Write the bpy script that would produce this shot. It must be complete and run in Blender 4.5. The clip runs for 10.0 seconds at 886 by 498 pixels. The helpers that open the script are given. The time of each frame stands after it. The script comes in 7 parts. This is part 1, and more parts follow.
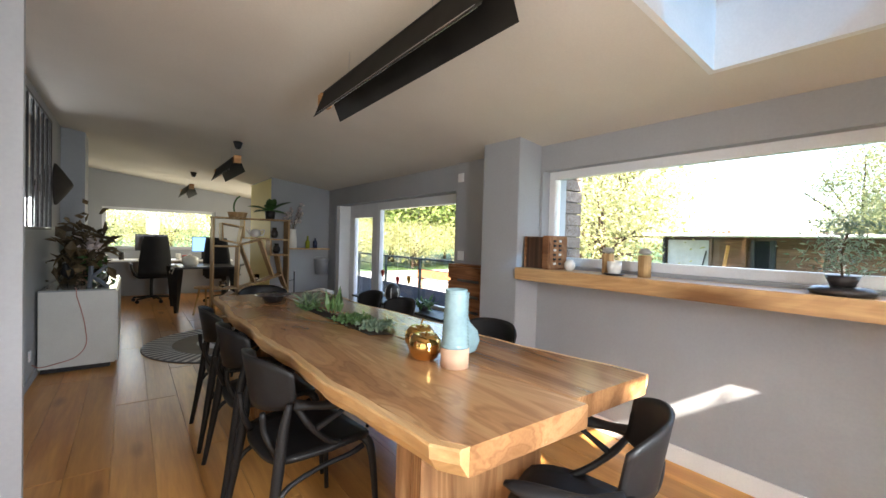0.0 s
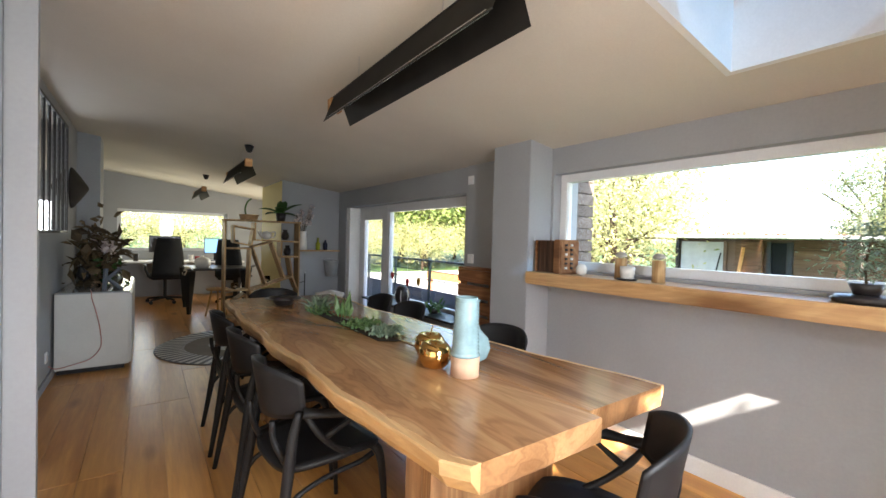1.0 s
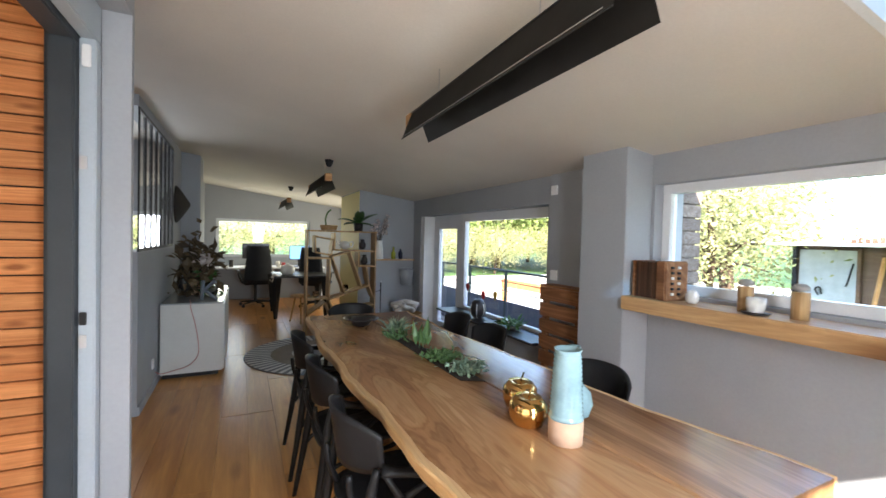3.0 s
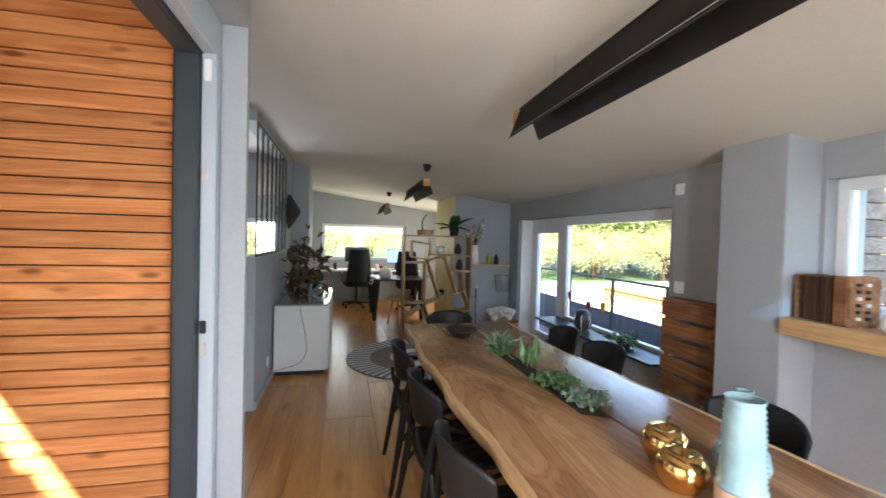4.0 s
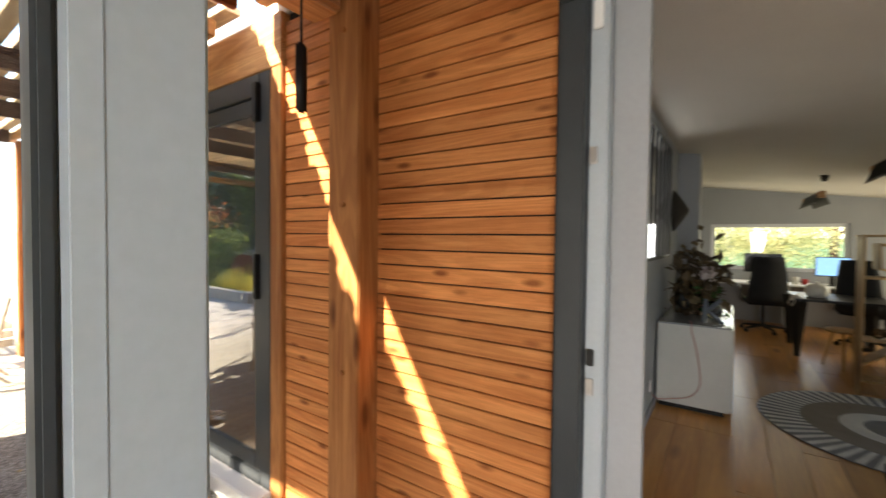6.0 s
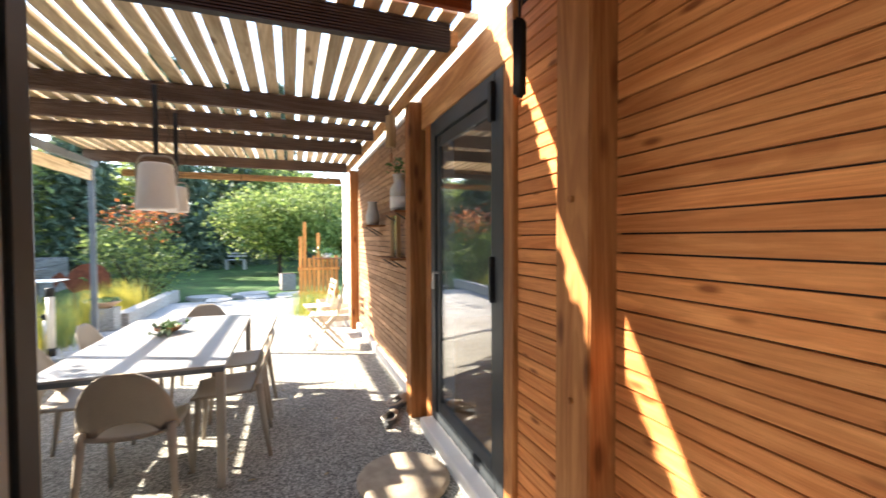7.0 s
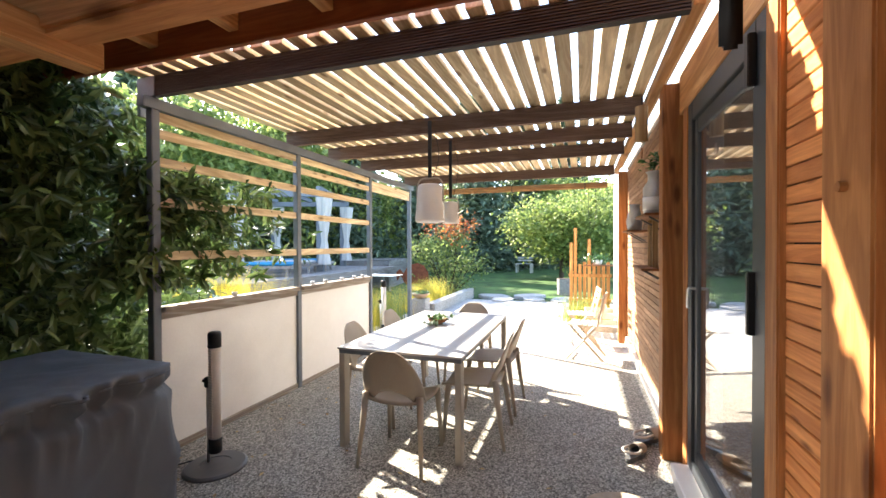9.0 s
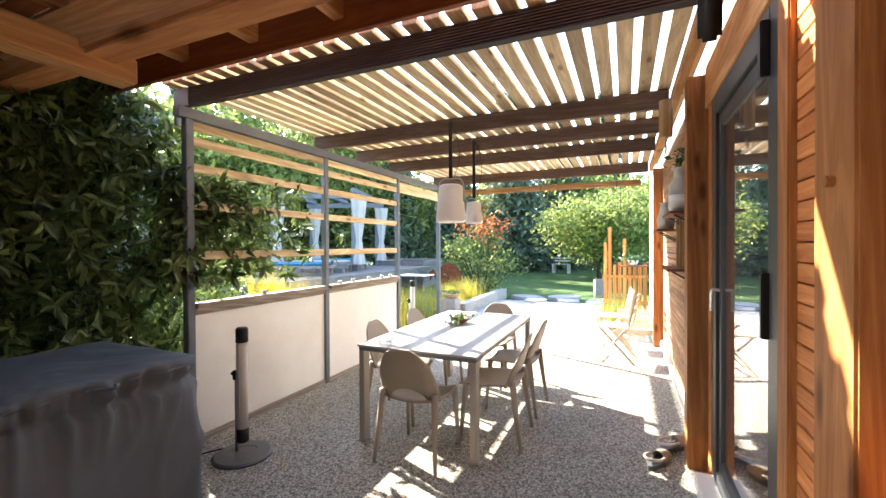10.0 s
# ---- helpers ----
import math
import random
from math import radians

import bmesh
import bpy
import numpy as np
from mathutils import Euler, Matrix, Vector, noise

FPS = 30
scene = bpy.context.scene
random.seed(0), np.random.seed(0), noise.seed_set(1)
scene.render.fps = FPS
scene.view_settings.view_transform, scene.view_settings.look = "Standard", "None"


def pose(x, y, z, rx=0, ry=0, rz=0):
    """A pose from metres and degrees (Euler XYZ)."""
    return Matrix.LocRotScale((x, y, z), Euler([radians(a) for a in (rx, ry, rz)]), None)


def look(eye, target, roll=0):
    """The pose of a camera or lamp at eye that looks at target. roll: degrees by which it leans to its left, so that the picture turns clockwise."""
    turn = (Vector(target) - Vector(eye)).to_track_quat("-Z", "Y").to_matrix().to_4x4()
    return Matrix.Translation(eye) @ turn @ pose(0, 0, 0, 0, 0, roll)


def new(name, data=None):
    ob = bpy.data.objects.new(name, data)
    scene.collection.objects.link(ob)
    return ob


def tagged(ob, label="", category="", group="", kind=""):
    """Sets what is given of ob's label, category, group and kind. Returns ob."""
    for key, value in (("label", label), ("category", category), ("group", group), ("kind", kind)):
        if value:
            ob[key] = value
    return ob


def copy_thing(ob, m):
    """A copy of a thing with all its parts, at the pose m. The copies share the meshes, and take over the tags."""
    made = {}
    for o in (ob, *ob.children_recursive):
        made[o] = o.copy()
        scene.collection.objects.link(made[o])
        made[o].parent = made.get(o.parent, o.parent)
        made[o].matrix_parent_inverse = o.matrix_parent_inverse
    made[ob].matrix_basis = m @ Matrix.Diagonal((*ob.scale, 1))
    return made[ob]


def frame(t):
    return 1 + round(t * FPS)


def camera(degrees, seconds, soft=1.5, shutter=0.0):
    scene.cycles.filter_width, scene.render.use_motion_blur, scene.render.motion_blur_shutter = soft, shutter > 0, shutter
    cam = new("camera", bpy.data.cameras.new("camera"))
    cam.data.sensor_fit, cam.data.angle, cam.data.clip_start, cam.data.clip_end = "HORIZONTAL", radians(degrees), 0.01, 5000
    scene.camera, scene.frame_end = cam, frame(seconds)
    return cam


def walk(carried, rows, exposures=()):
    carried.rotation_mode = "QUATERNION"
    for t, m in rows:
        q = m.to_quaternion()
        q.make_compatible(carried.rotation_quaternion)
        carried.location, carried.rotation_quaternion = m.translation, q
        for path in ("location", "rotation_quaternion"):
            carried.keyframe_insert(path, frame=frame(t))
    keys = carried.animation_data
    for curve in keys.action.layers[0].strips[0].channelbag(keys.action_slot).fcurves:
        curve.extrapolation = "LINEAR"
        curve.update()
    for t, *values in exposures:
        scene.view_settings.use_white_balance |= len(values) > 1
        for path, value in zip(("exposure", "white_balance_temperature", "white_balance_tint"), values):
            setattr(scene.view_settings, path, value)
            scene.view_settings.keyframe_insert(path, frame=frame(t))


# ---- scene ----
cam = camera(93.7, 10.0, shutter=0.3)
PATH = [
    (0, (-0.215, 2.67, 1.34), (0.987, 4.267, 1.296), 1.6),
    (0.5, (-0.222, 2.675, 1.354), (0.968, 4.282, 1.309), 1.6),
    (1, (-0.205, 2.688, 1.366), (0.96, 4.313, 1.322), 1.6),
    (1.5, (-0.197, 2.703, 1.402), (0.935, 4.352, 1.354), 1.5),
    (2, (-0.162, 2.736, 1.436), (0.913, 4.422, 1.388), 1.5),
    (3.5, (-0.156, 2.998, 1.509), (0.542, 4.872, 1.461), 1.5),
    (4, (-0.167, 3.106, 1.517), (0.296, 5.051, 1.47), 1.5),
    (4.5, (-0.204, 3.253, 1.526), (-0.032, 5.244, 1.471), 1.3),
    (5, (-0.232, 3.367, 1.524), (-0.437, 5.356, 1.468), 1.2),
    (5.2, (-0.282, 3.397, 1.522), (-0.621, 5.367, 1.469), 0.9),
    (5.5, (-0.293, 3.495, 1.525), (-0.943, 5.385, 1.46), 1.0),
    (6, (-0.346, 3.594, 1.499), (-1.485, 5.238, 1.446), 0.6),
    (6.2, (-0.374, 3.645, 1.514), (-1.698, 5.143, 1.451), 0.6),
    (7.3, (-0.511, 3.936, 1.49), (-2.476, 4.308, 1.459), -0.3),
    (7.5, (-0.534, 3.97, 1.485), (-2.525, 4.157, 1.465), -0.2),
    (8, (-0.559, 4.048, 1.518), (-2.549, 3.848, 1.491), -0.2),
    (8.5, (-0.552, 4.163, 1.525), (-2.497, 3.697, 1.501), -0.2),
    (9, (-0.554, 4.256, 1.512), (-2.451, 3.622, 1.492), -0.2),
    (9.5, (-0.586, 4.33, 1.505), (-2.444, 3.591, 1.486), -0.2),
    (10, (-0.588, 4.41, 1.509), (-2.419, 3.607, 1.491), -0.3),
]

# ---- light ----
EXPOSURES = [(0.0, 3.21, 6550, 12), (2.0, 3.22, 6500, 12), (3.5, 3.38, 6050, 11), (4.5, 3.6, 6250, 11), (5.5, 3.31, 5850, 8), (6.2, 2.76, 7500, 11), (7.3, 2.7, 6500, 10), (8.0, 2.8, 6450, 10), (9.0, 2.97, 6750, 11), (10.0, 3.1, 6800, 11)]
walk(cam, [(t, look(eye, target, roll)) for t, eye, target, roll in PATH], EXPOSURES)

TO_SUN = Vector((-0.424, -1.0, 0.7)).normalized()
world = bpy.data.worlds.new("world")
scene.world = world
world.use_nodes = True
wn = world.node_tree.nodes
sky = wn.new("ShaderNodeTexSky")
sky.sky_type = "NISHITA"
sky.sun_disc = False
sky.sun_elevation = math.asin(TO_SUN.z)
sky.sun_rotation = math.atan2(TO_SUN.x, TO_SUN.y)
world.node_tree.links.new(sky.outputs[0], wn["Background"].inputs[0])
wn["Background"].inputs[1].default_value = 0.15

sun_data = bpy.data.lights.new("sun", "SUN")
sun_data.energy, sun_data.angle, sun_data.color = 4.5, radians(0.6), (1.0, 0.9, 0.76)
sun = new("sun", sun_data)
sun.matrix_world = look(TO_SUN * 30, (0, 0, 0))



def window_light(name, eye, target, wide, high, watts, color=(0.86, 0.93, 1.0)):
    data = bpy.data.lights.new(name, "AREA")
    data.shape, data.size, data.size_y, data.energy, data.color = "RECTANGLE", wide, high, watts, color
    ob = new(name, data)
    ob.matrix_world = look(eye, target)
    return ob


# Fill lamp added at the unseen rear wall to brighten room and siding.
window_light("window_light_rear", (0.535, 1.82, 1.4), (0.535, 6, -0.6), 0.48, 1.0, 5.5).data.spread = radians(130)
window_light("window_light_office", (2.44, 11.375, 1.35), (0, 11.375, 1.2), 1.25, 0.8, 3.5, (1.0, 0.93, 0.7))
window_light("window_light_far", (0.3, 12.93, 1.4), (0.3, 8, 1.0), 1.8, 0.75, 1.7, (1.0, 0.93, 0.7))
# Fill lamp added to brighten the kitchen behind the glazed screen.
window_light("window_light_kitchen", (-1.65, 9.42, 1.35), (-1.65, 6, 1.2), 1.1, 0.7, 4)
window_light("window_light_terrace_door", (-0.64, 2.82, 1.1), (0.9, 4.1, 1.9), 1.25, 1.6, 2.3, (1.0, 0.88, 0.73))

# ---- materials ----


def nodes_of(name, rough, metal=0.0):
    m = bpy.data.materials.new(name)
    m.use_nodes = True
    nt = m.node_tree
    b = nt.nodes["Principled BSDF"]
    b.inputs["Roughness"].default_value = rough
    b.inputs["Metallic"].default_value = metal
    b.inputs["Specular IOR Level"].default_value = 0.4
    return m, nt, b


def coords(nt, stretch=(1, 1, 1), shuffle=True):
    tc = nt.nodes.new("ShaderNodeTexCoord")
    mp = nt.nodes.new("ShaderNodeMapping")
    mp.inputs["Scale"].default_value = stretch
    if shuffle:
        info = nt.nodes.new("ShaderNodeObjectInfo")
        mul = nt.nodes.new("ShaderNodeVectorMath")
        mul.operation = "MULTIPLY_ADD"
        nt.links.new(info.outputs["Random"], mul.inputs[0])
        mul.inputs[1].default_value = (37.0, 61.0, 23.0)
        nt.links.new(tc.outputs["Object"], mul.inputs[2])
        nt.links.new(mul.outputs[0], mp.inputs["Vector"])
    else:
        nt.links.new(tc.outputs["Object"], mp.inputs["Vector"])
    return mp.outputs[0]


def noise_tex(nt, vec, scale, detail=5.0, rough=0.55, distort=0.0):
    n = nt.nodes.new("ShaderNodeTexNoise")
    n.inputs["Scale"].default_value = scale
    n.inputs["Detail"].default_value = detail
    n.inputs["Roughness"].default_value = rough
    n.inputs["Distortion"].default_value = distort
    nt.links.new(vec, n.inputs["Vector"])
    return n.outputs["Fac"]


def ramp(nt, fac, *stops):
    r = nt.nodes.new("ShaderNodeValToRGB")
    e = r.color_ramp.elements
    e[0].position, e[0].color = stops[0][0], (*stops[0][1], 1)
    e[1].position, e[1].color = stops[-1][0], (*stops[-1][1], 1)
    for p, c in stops[1:-1]:
        k = e.new(p)
        k.color = (*c, 1)
    nt.links.new(fac, r.inputs[0])
    return r.outputs[0]


def mixed(nt, kind, fac, a, b):
    m = nt.nodes.new("ShaderNodeMix")
    m.data_type, m.blend_type = "RGBA", kind
    for sock, val in ((m.inputs[0], fac), (m.inputs[6], a), (m.inputs[7], b)):
        if isinstance(val, (float, int)):
            sock.default_value = val
        elif isinstance(val, tuple):
            sock.default_value = (*val, 1)
        else:
            nt.links.new(val, sock)
    return m.outputs[2]


def bumped(nt, b, fac, strength, distance=0.01):
    k = nt.nodes.new("ShaderNodeBump")
    k.inputs["Strength"].default_value = strength
    k.inputs["Distance"].default_value = distance
    nt.links.new(fac, k.inputs["Height"])
    nt.links.new(k.outputs[0], b.inputs["Normal"])


def tone(nt, color, amount):
    """Each object a little lighter or darker."""
    info = nt.nodes.new("ShaderNodeObjectInfo")
    mr = nt.nodes.new("ShaderNodeMapRange")
    mr.inputs["To Min"].default_value = 1 - amount
    mr.inputs["To Max"].default_value = 1 + amount
    nt.links.new(info.outputs["Random"], mr.inputs["Value"])
    h = nt.nodes.new("ShaderNodeHueSaturation")
    nt.links.new(mr.outputs[0], h.inputs["Value"])
    nt.links.new(color, h.inputs["Color"])
    return h.outputs[0]


def plain(name, c, rough=0.5, metal=0.0, vary=0.12, scale=6.0, bump=0.05, fine=90.0, spread=0.0):
    """Painted, moulded or mineral surface with a coarse and a fine variation."""
    m, nt, b = nodes_of(name, rough, metal)
    v = coords(nt)
    lo, hi = tuple(x * (1 - vary) for x in c), tuple(min(1, x * (1 + vary)) for x in c)
    col = ramp(nt, noise_tex(nt, v, scale), (0.3, lo), (0.7, hi))
    f = noise_tex(nt, v, fine, 3)
    col = mixed(nt, "MULTIPLY", 0.35, col, ramp(nt, f, (0.3, (0.85, 0.85, 0.85)), (0.7, (1, 1, 1))))
    if spread:
        col = tone(nt, col, spread)
    nt.links.new(col, b.inputs["Base Color"])
    bumped(nt, b, f, bump, 0.004)
    return m


def wood(name, dark, light, along="x", rough=0.5, scale=9.0, spread=0.15, knots=0.0, bump=0.15, stretch=14.0, figure=0.5):
    """Grain that runs along one axis, with rings, fine fibres and knots."""
    m, nt, b = nodes_of(name, rough)
    b.inputs["Specular IOR Level"].default_value = 0.22 if rough >= 0.5 else 0.5
    s = [1.0, 1.0, 1.0]
    s["xyz".index(along)] = 1.0 / stretch
    v = coords(nt, s)
    g = noise_tex(nt, v, scale, 7, 0.6, 1.2)
    col = ramp(nt, g, (0.3, dark), (0.5, tuple((a + c) / 2 for a, c in zip(dark, light))), (0.68, light))
    fib = noise_tex(nt, v, scale * 11, 4, 0.6)
    col = mixed(nt, "MULTIPLY", 0.5, col, ramp(nt, fib, (0.35, (0.72, 0.68, 0.64)), (0.65, (1, 1, 1))))
    if knots:
        s2 = [1.0, 1.0, 1.0]
        s2["xyz".index(along)] = 0.33
        vo = nt.nodes.new("ShaderNodeTexVoronoi")
        vo.inputs["Scale"].default_value = knots
        nt.links.new(coords(nt, s2), vo.inputs["Vector"])
        col = mixed(nt, "MULTIPLY", 0.85, col, ramp(nt, vo.outputs["Distance"], (0.08, (0.3, 0.2, 0.14)), (0.2, (1, 1, 1))))
    line = nt.nodes.new("ShaderNodeMath")
    line.operation = "MULTIPLY"
    line.inputs[1].default_value = 110.0
    nt.links.new(noise_tex(nt, v, scale * 0.4, 1.0, 0.4, 0.25), line.inputs[0])
    wave = nt.nodes.new("ShaderNodeMath")
    wave.operation = "SINE"
    nt.links.new(line.outputs[0], wave.inputs[0])
    col = mixed(nt, "MULTIPLY", figure, col, ramp(nt, wave.outputs[0], (0.0, (0.55, 0.42, 0.34)), (0.6, (1, 1, 1))))
    col = tone(nt, col, spread)
    nt.links.new(col, b.inputs["Base Color"])
    bumped(nt, b, fib, bump, 0.004)
    return m


def leafy(name, a, c, rough=0.45, shine=0.35):
    """Leaves: each leaf its own green, light passing through."""
    m, nt, b = nodes_of(name, rough)
    geo = nt.nodes.new("ShaderNodeNewGeometry")
    col = ramp(nt, geo.outputs["Random Per Island"], (0.0, a), (1.0, c))
    nt.links.new(col, b.inputs["Base Color"])
    tr = nt.nodes.new("ShaderNodeBsdfTranslucent")
    nt.links.new(col, tr.inputs["Color"])
    mx = nt.nodes.new("ShaderNodeMixShader")
    mx.inputs[0].default_value = shine
    nt.links.new(b.outputs[0], mx.inputs[1])
    nt.links.new(tr.outputs[0], mx.inputs[2])
    nt.links.new(mx.outputs[0], nt.nodes["Material Output"].inputs["Surface"])
    return m


def glass(name, tint=(1, 1, 1), rough=0.0):
    m, nt, b = nodes_of(name, rough)
    b.inputs["Base Color"].default_value = (*tint, 1)
    b.inputs["Transmission Weight"].default_value = 1.0
    b.inputs["IOR"].default_value = 1.45
    return m


GREY_WALL = plain("grey_wall_paint", (0.355, 0.368, 0.385), 0.7, vary=0.05, scale=1.5, bump=0.06, fine=60)
CEILING = plain("ceiling_paint", (0.67, 0.62, 0.545), 0.8, vary=0.04, scale=1.2, bump=0.04)
WHITE = plain("white_paint", (0.8, 0.8, 0.79), 0.4, vary=0.03, bump=0.02)
DOOR_FRAME = plain("pale_grey_door_frame", (0.42, 0.47, 0.51), 0.4, vary=0.015, scale=2, bump=0.0)
WHITE_FRAME = plain("white_window_frame", (0.78, 0.79, 0.8), 0.3, vary=0.03, bump=0.01)
ANTHRACITE = plain("anthracite_metal", (0.045, 0.052, 0.058), 0.45, 0.1, vary=0.1, bump=0.02)
GLASS = glass("clear_glass")


def sun_glass(name, tint):
    """Thin tinted pane that dims what passes through it."""
    m, nt, b = nodes_of(name, 0.02)
    tr = nt.nodes.new("ShaderNodeBsdfTransparent")
    tr.inputs["Color"].default_value = (*tint, 1)
    mx = nt.nodes.new("ShaderNodeMixShader")
    mx.inputs[0].default_value = 0.06
    nt.links.new(tr.outputs[0], mx.inputs[1])
    nt.links.new(b.outputs[0], mx.inputs[2])
    nt.links.new(mx.outputs[0], nt.nodes["Material Output"].inputs["Surface"])
    return m


# Tint added to dim the sun and give the skylight well its blue light.
SUN_GLASS = sun_glass("dimming_blue_roof_glass", (0.12, 0.2, 0.28))
FLOOR_OAK = wood("oak_floor", (0.41, 0.175, 0.043), (0.64, 0.325, 0.092), "y", 0.3, 5, 0.2, 3.5, 0.06, figure=0.15)
SIDING = wood("larch_siding", (0.54, 0.184, 0.056), (0.79, 0.345, 0.122), "x", 0.62, 15, 0.13, 12.0, 0.35, stretch=16.0, figure=0.24)
SIDING_BROWN = wood("weathered_larch_siding", (0.26, 0.145, 0.08), (0.5, 0.32, 0.2), "x", 0.75, 11, 0.22, 10.0, 0.4, stretch=9.0, figure=0.2)
SIDING_GREY = wood("weathered_siding", (0.16, 0.13, 0.115), (0.3, 0.26, 0.235), "y", 0.8, 16, 0.25, 4.0, 0.4)
POST_WOOD = wood("larch_post", (0.31, 0.118, 0.038), (0.52, 0.24, 0.088), "z", 0.6, 12, 0.12, 7.0, 0.2, figure=0.32)
RAFTER = wood("larch_rafter", (0.48, 0.24, 0.095), (0.68, 0.41, 0.19), "x", 0.6, 12, 0.15, 4.0, 0.2, figure=0.3)
RAFTER_Y = wood("larch_purlin", (0.48, 0.19, 0.07), (0.68, 0.34, 0.14), "y", 0.6, 12, 0.15, 4.0, 0.2, figure=0.3)
DECK_BEAM = wood("grooved_beam", (0.13, 0.085, 0.066), (0.25, 0.175, 0.14), "y", 0.65, 14, 0.15, 0, 0.3)
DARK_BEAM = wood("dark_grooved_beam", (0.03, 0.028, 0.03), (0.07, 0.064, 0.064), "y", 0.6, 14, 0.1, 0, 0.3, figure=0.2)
SLAT = wood("pine_slat", (0.5, 0.4, 0.25), (0.8, 0.68, 0.47), "x", 0.65, 11, 0.28, 9.0, 0.25, stretch=10.0, figure=0.3)
GREY_POST = plain("grey_post_paint", (0.15, 0.175, 0.21), 0.5, 0.2, vary=0.12)
GREY_RAIL = wood("grey_rail", (0.3, 0.275, 0.245), (0.46, 0.43, 0.38), "x", 0.7, 12, 0.1)
BLACK_PLASTIC = plain("black_plastic", (0.01, 0.01, 0.011), 0.5, vary=0.15, bump=0.02)
BLACK_PLASTIC.node_tree.nodes["Principled BSDF"].inputs["Specular IOR Level"].default_value = 0.32
BLACK_METAL = plain("black_metal", (0.02, 0.02, 0.021), 0.45, 0.4, vary=0.15)
STEEL = plain("brushed_steel", (0.55, 0.55, 0.56), 0.3, 1.0, vary=0.08)
GOLD = plain("polished_gold", (0.72, 0.44, 0.15), 0.12, 1.0, vary=0.05, bump=0.0)


def ground_stone(name, a, c, grain, rough=0.85):
    """Exposed aggregate: pebbles of many tones in a grey bed."""
    m, nt, b = nodes_of(name, rough)
    v = coords(nt, shuffle=False)
    vo = nt.nodes.new("ShaderNodeTexVoronoi")
    vo.inputs["Scale"].default_value = grain
    nt.links.new(v, vo.inputs["Vector"])
    sep = nt.nodes.new("ShaderNodeSeparateColor")
    nt.links.new(vo.outputs["Color"], sep.inputs[0])
    col = ramp(nt, sep.outputs[0], (0.0, a), (0.55, tuple((p + q) / 2 for p, q in zip(a, c))), (1.0, c))
    col = mixed(nt, "MULTIPLY", 0.7, col, ramp(nt, vo.outputs["Distance"], (0.1, (1, 1, 1)), (0.7, (0.45, 0.44, 0.43))))
    big = noise_tex(nt, v, 1.3, 6)
    col = mixed(nt, "MULTIPLY", 0.8, col, ramp(nt, big, (0.3, (0.72, 0.71, 0.69)), (0.7, (1, 1, 1))))
    nt.links.new(col, b.inputs["Base Color"])
    bumped(nt, b, vo.outputs["Distance"], 0.5, 0.006)
    return m


AGGREGATE = ground_stone("exposed_aggregate", (0.14, 0.14, 0.125), (0.8, 0.78, 0.71), 100)
CONCRETE = ground_stone("pale_concrete", (0.46, 0.445, 0.42), (0.6, 0.585, 0.55), 40)
LAWN = plain("lawn", (0.04, 0.09, 0.018), 0.9, vary=0.5, scale=1.5, bump=0.8, fine=140)


def figured_wood(name):
    """A slab sawn from one trunk: dark heart lines that swing along the board."""
    m, nt, b = nodes_of(name, 0.2)
    v = coords(nt, (1.0, 0.2, 1.0))
    base = noise_tex(nt, v, 2.6, 4, 0.5, 1.6)
    mul = nt.nodes.new("ShaderNodeMath")
    mul.operation = "MULTIPLY"
    mul.inputs[1].default_value = 95.0
    nt.links.new(base, mul.inputs[0])
    sine = nt.nodes.new("ShaderNodeMath")
    sine.operation = "SINE"
    nt.links.new(mul.outputs[0], sine.inputs[0])
    mr = nt.nodes.new("ShaderNodeMapRange")
    mr.inputs["From Min"].default_value = -1.0
    nt.links.new(sine.outputs[0], mr.inputs["Value"])
    ground = ramp(nt, base, (0.32, (0.2, 0.095, 0.04)), (0.5, (0.36, 0.19, 0.085)), (0.68, (0.52, 0.32, 0.16)))
    col = mixed(nt, "MULTIPLY", 0.4, ground, ramp(nt, mr.outputs[0], (0.0, (0.55, 0.47, 0.4)), (0.55, (1, 1, 1))))
    blot = noise_tex(nt, v, 1.1, 3, 0.5, 0.6)
    col = mixed(nt, "MULTIPLY", 0.6, col, ramp(nt, blot, (0.35, (0.5, 0.42, 0.36)), (0.6, (1, 1, 1))))
    fib = noise_tex(nt, coords(nt, (1.0, 0.05, 1.0)), 120, 3)
    col = mixed(nt, "MULTIPLY", 0.35, col, ramp(nt, fib, (0.35, (0.7, 0.66, 0.62)), (0.6, (1, 1, 1))))
    nt.links.new(col, b.inputs["Base Color"])
    bumped(nt, b, fib, 0.05, 0.002)
    return m


# ---- builders ----


def mesh_from(bm, name, smooth=False):
    me = bpy.data.meshes.new(name)
    bmesh.ops.recalc_face_normals(bm, faces=bm.faces[:])
    if smooth:
        for f in bm.faces:
            f.smooth = True
    bm.to_mesh(me)
    bm.free()
    return me


def part(name, bm, material, parent=None, label="", smooth=False):
    """One mesh object out of a bmesh, under its thing or part."""
    me = bm if isinstance(bm, bpy.types.Mesh) else mesh_from(bm, name, smooth)
    if material and not me.materials:
        me.materials.append(material)
    ob = new(name, me)
    if parent:
        ob.parent = parent
    return tagged(ob, label)


def thing(name, label, category, at=(0, 0, 0), turn=0, group="", kind=""):
    """An empty at the base of a thing, to hold its parts."""
    ob = new(name)
    ob.empty_display_size = 0.1
    ob.matrix_world = pose(*at, 0, 0, turn)
    return tagged(ob, label, category, group, kind)


def solid(name, bm, material, label, category="", kind="", smooth=False, at=(0, 0, 0), turn=0, group=""):
    ob = part(name, bm, material, None, "", smooth)
    ob.matrix_world = pose(*at, 0, 0, turn)
    return tagged(ob, label, category, group, kind)


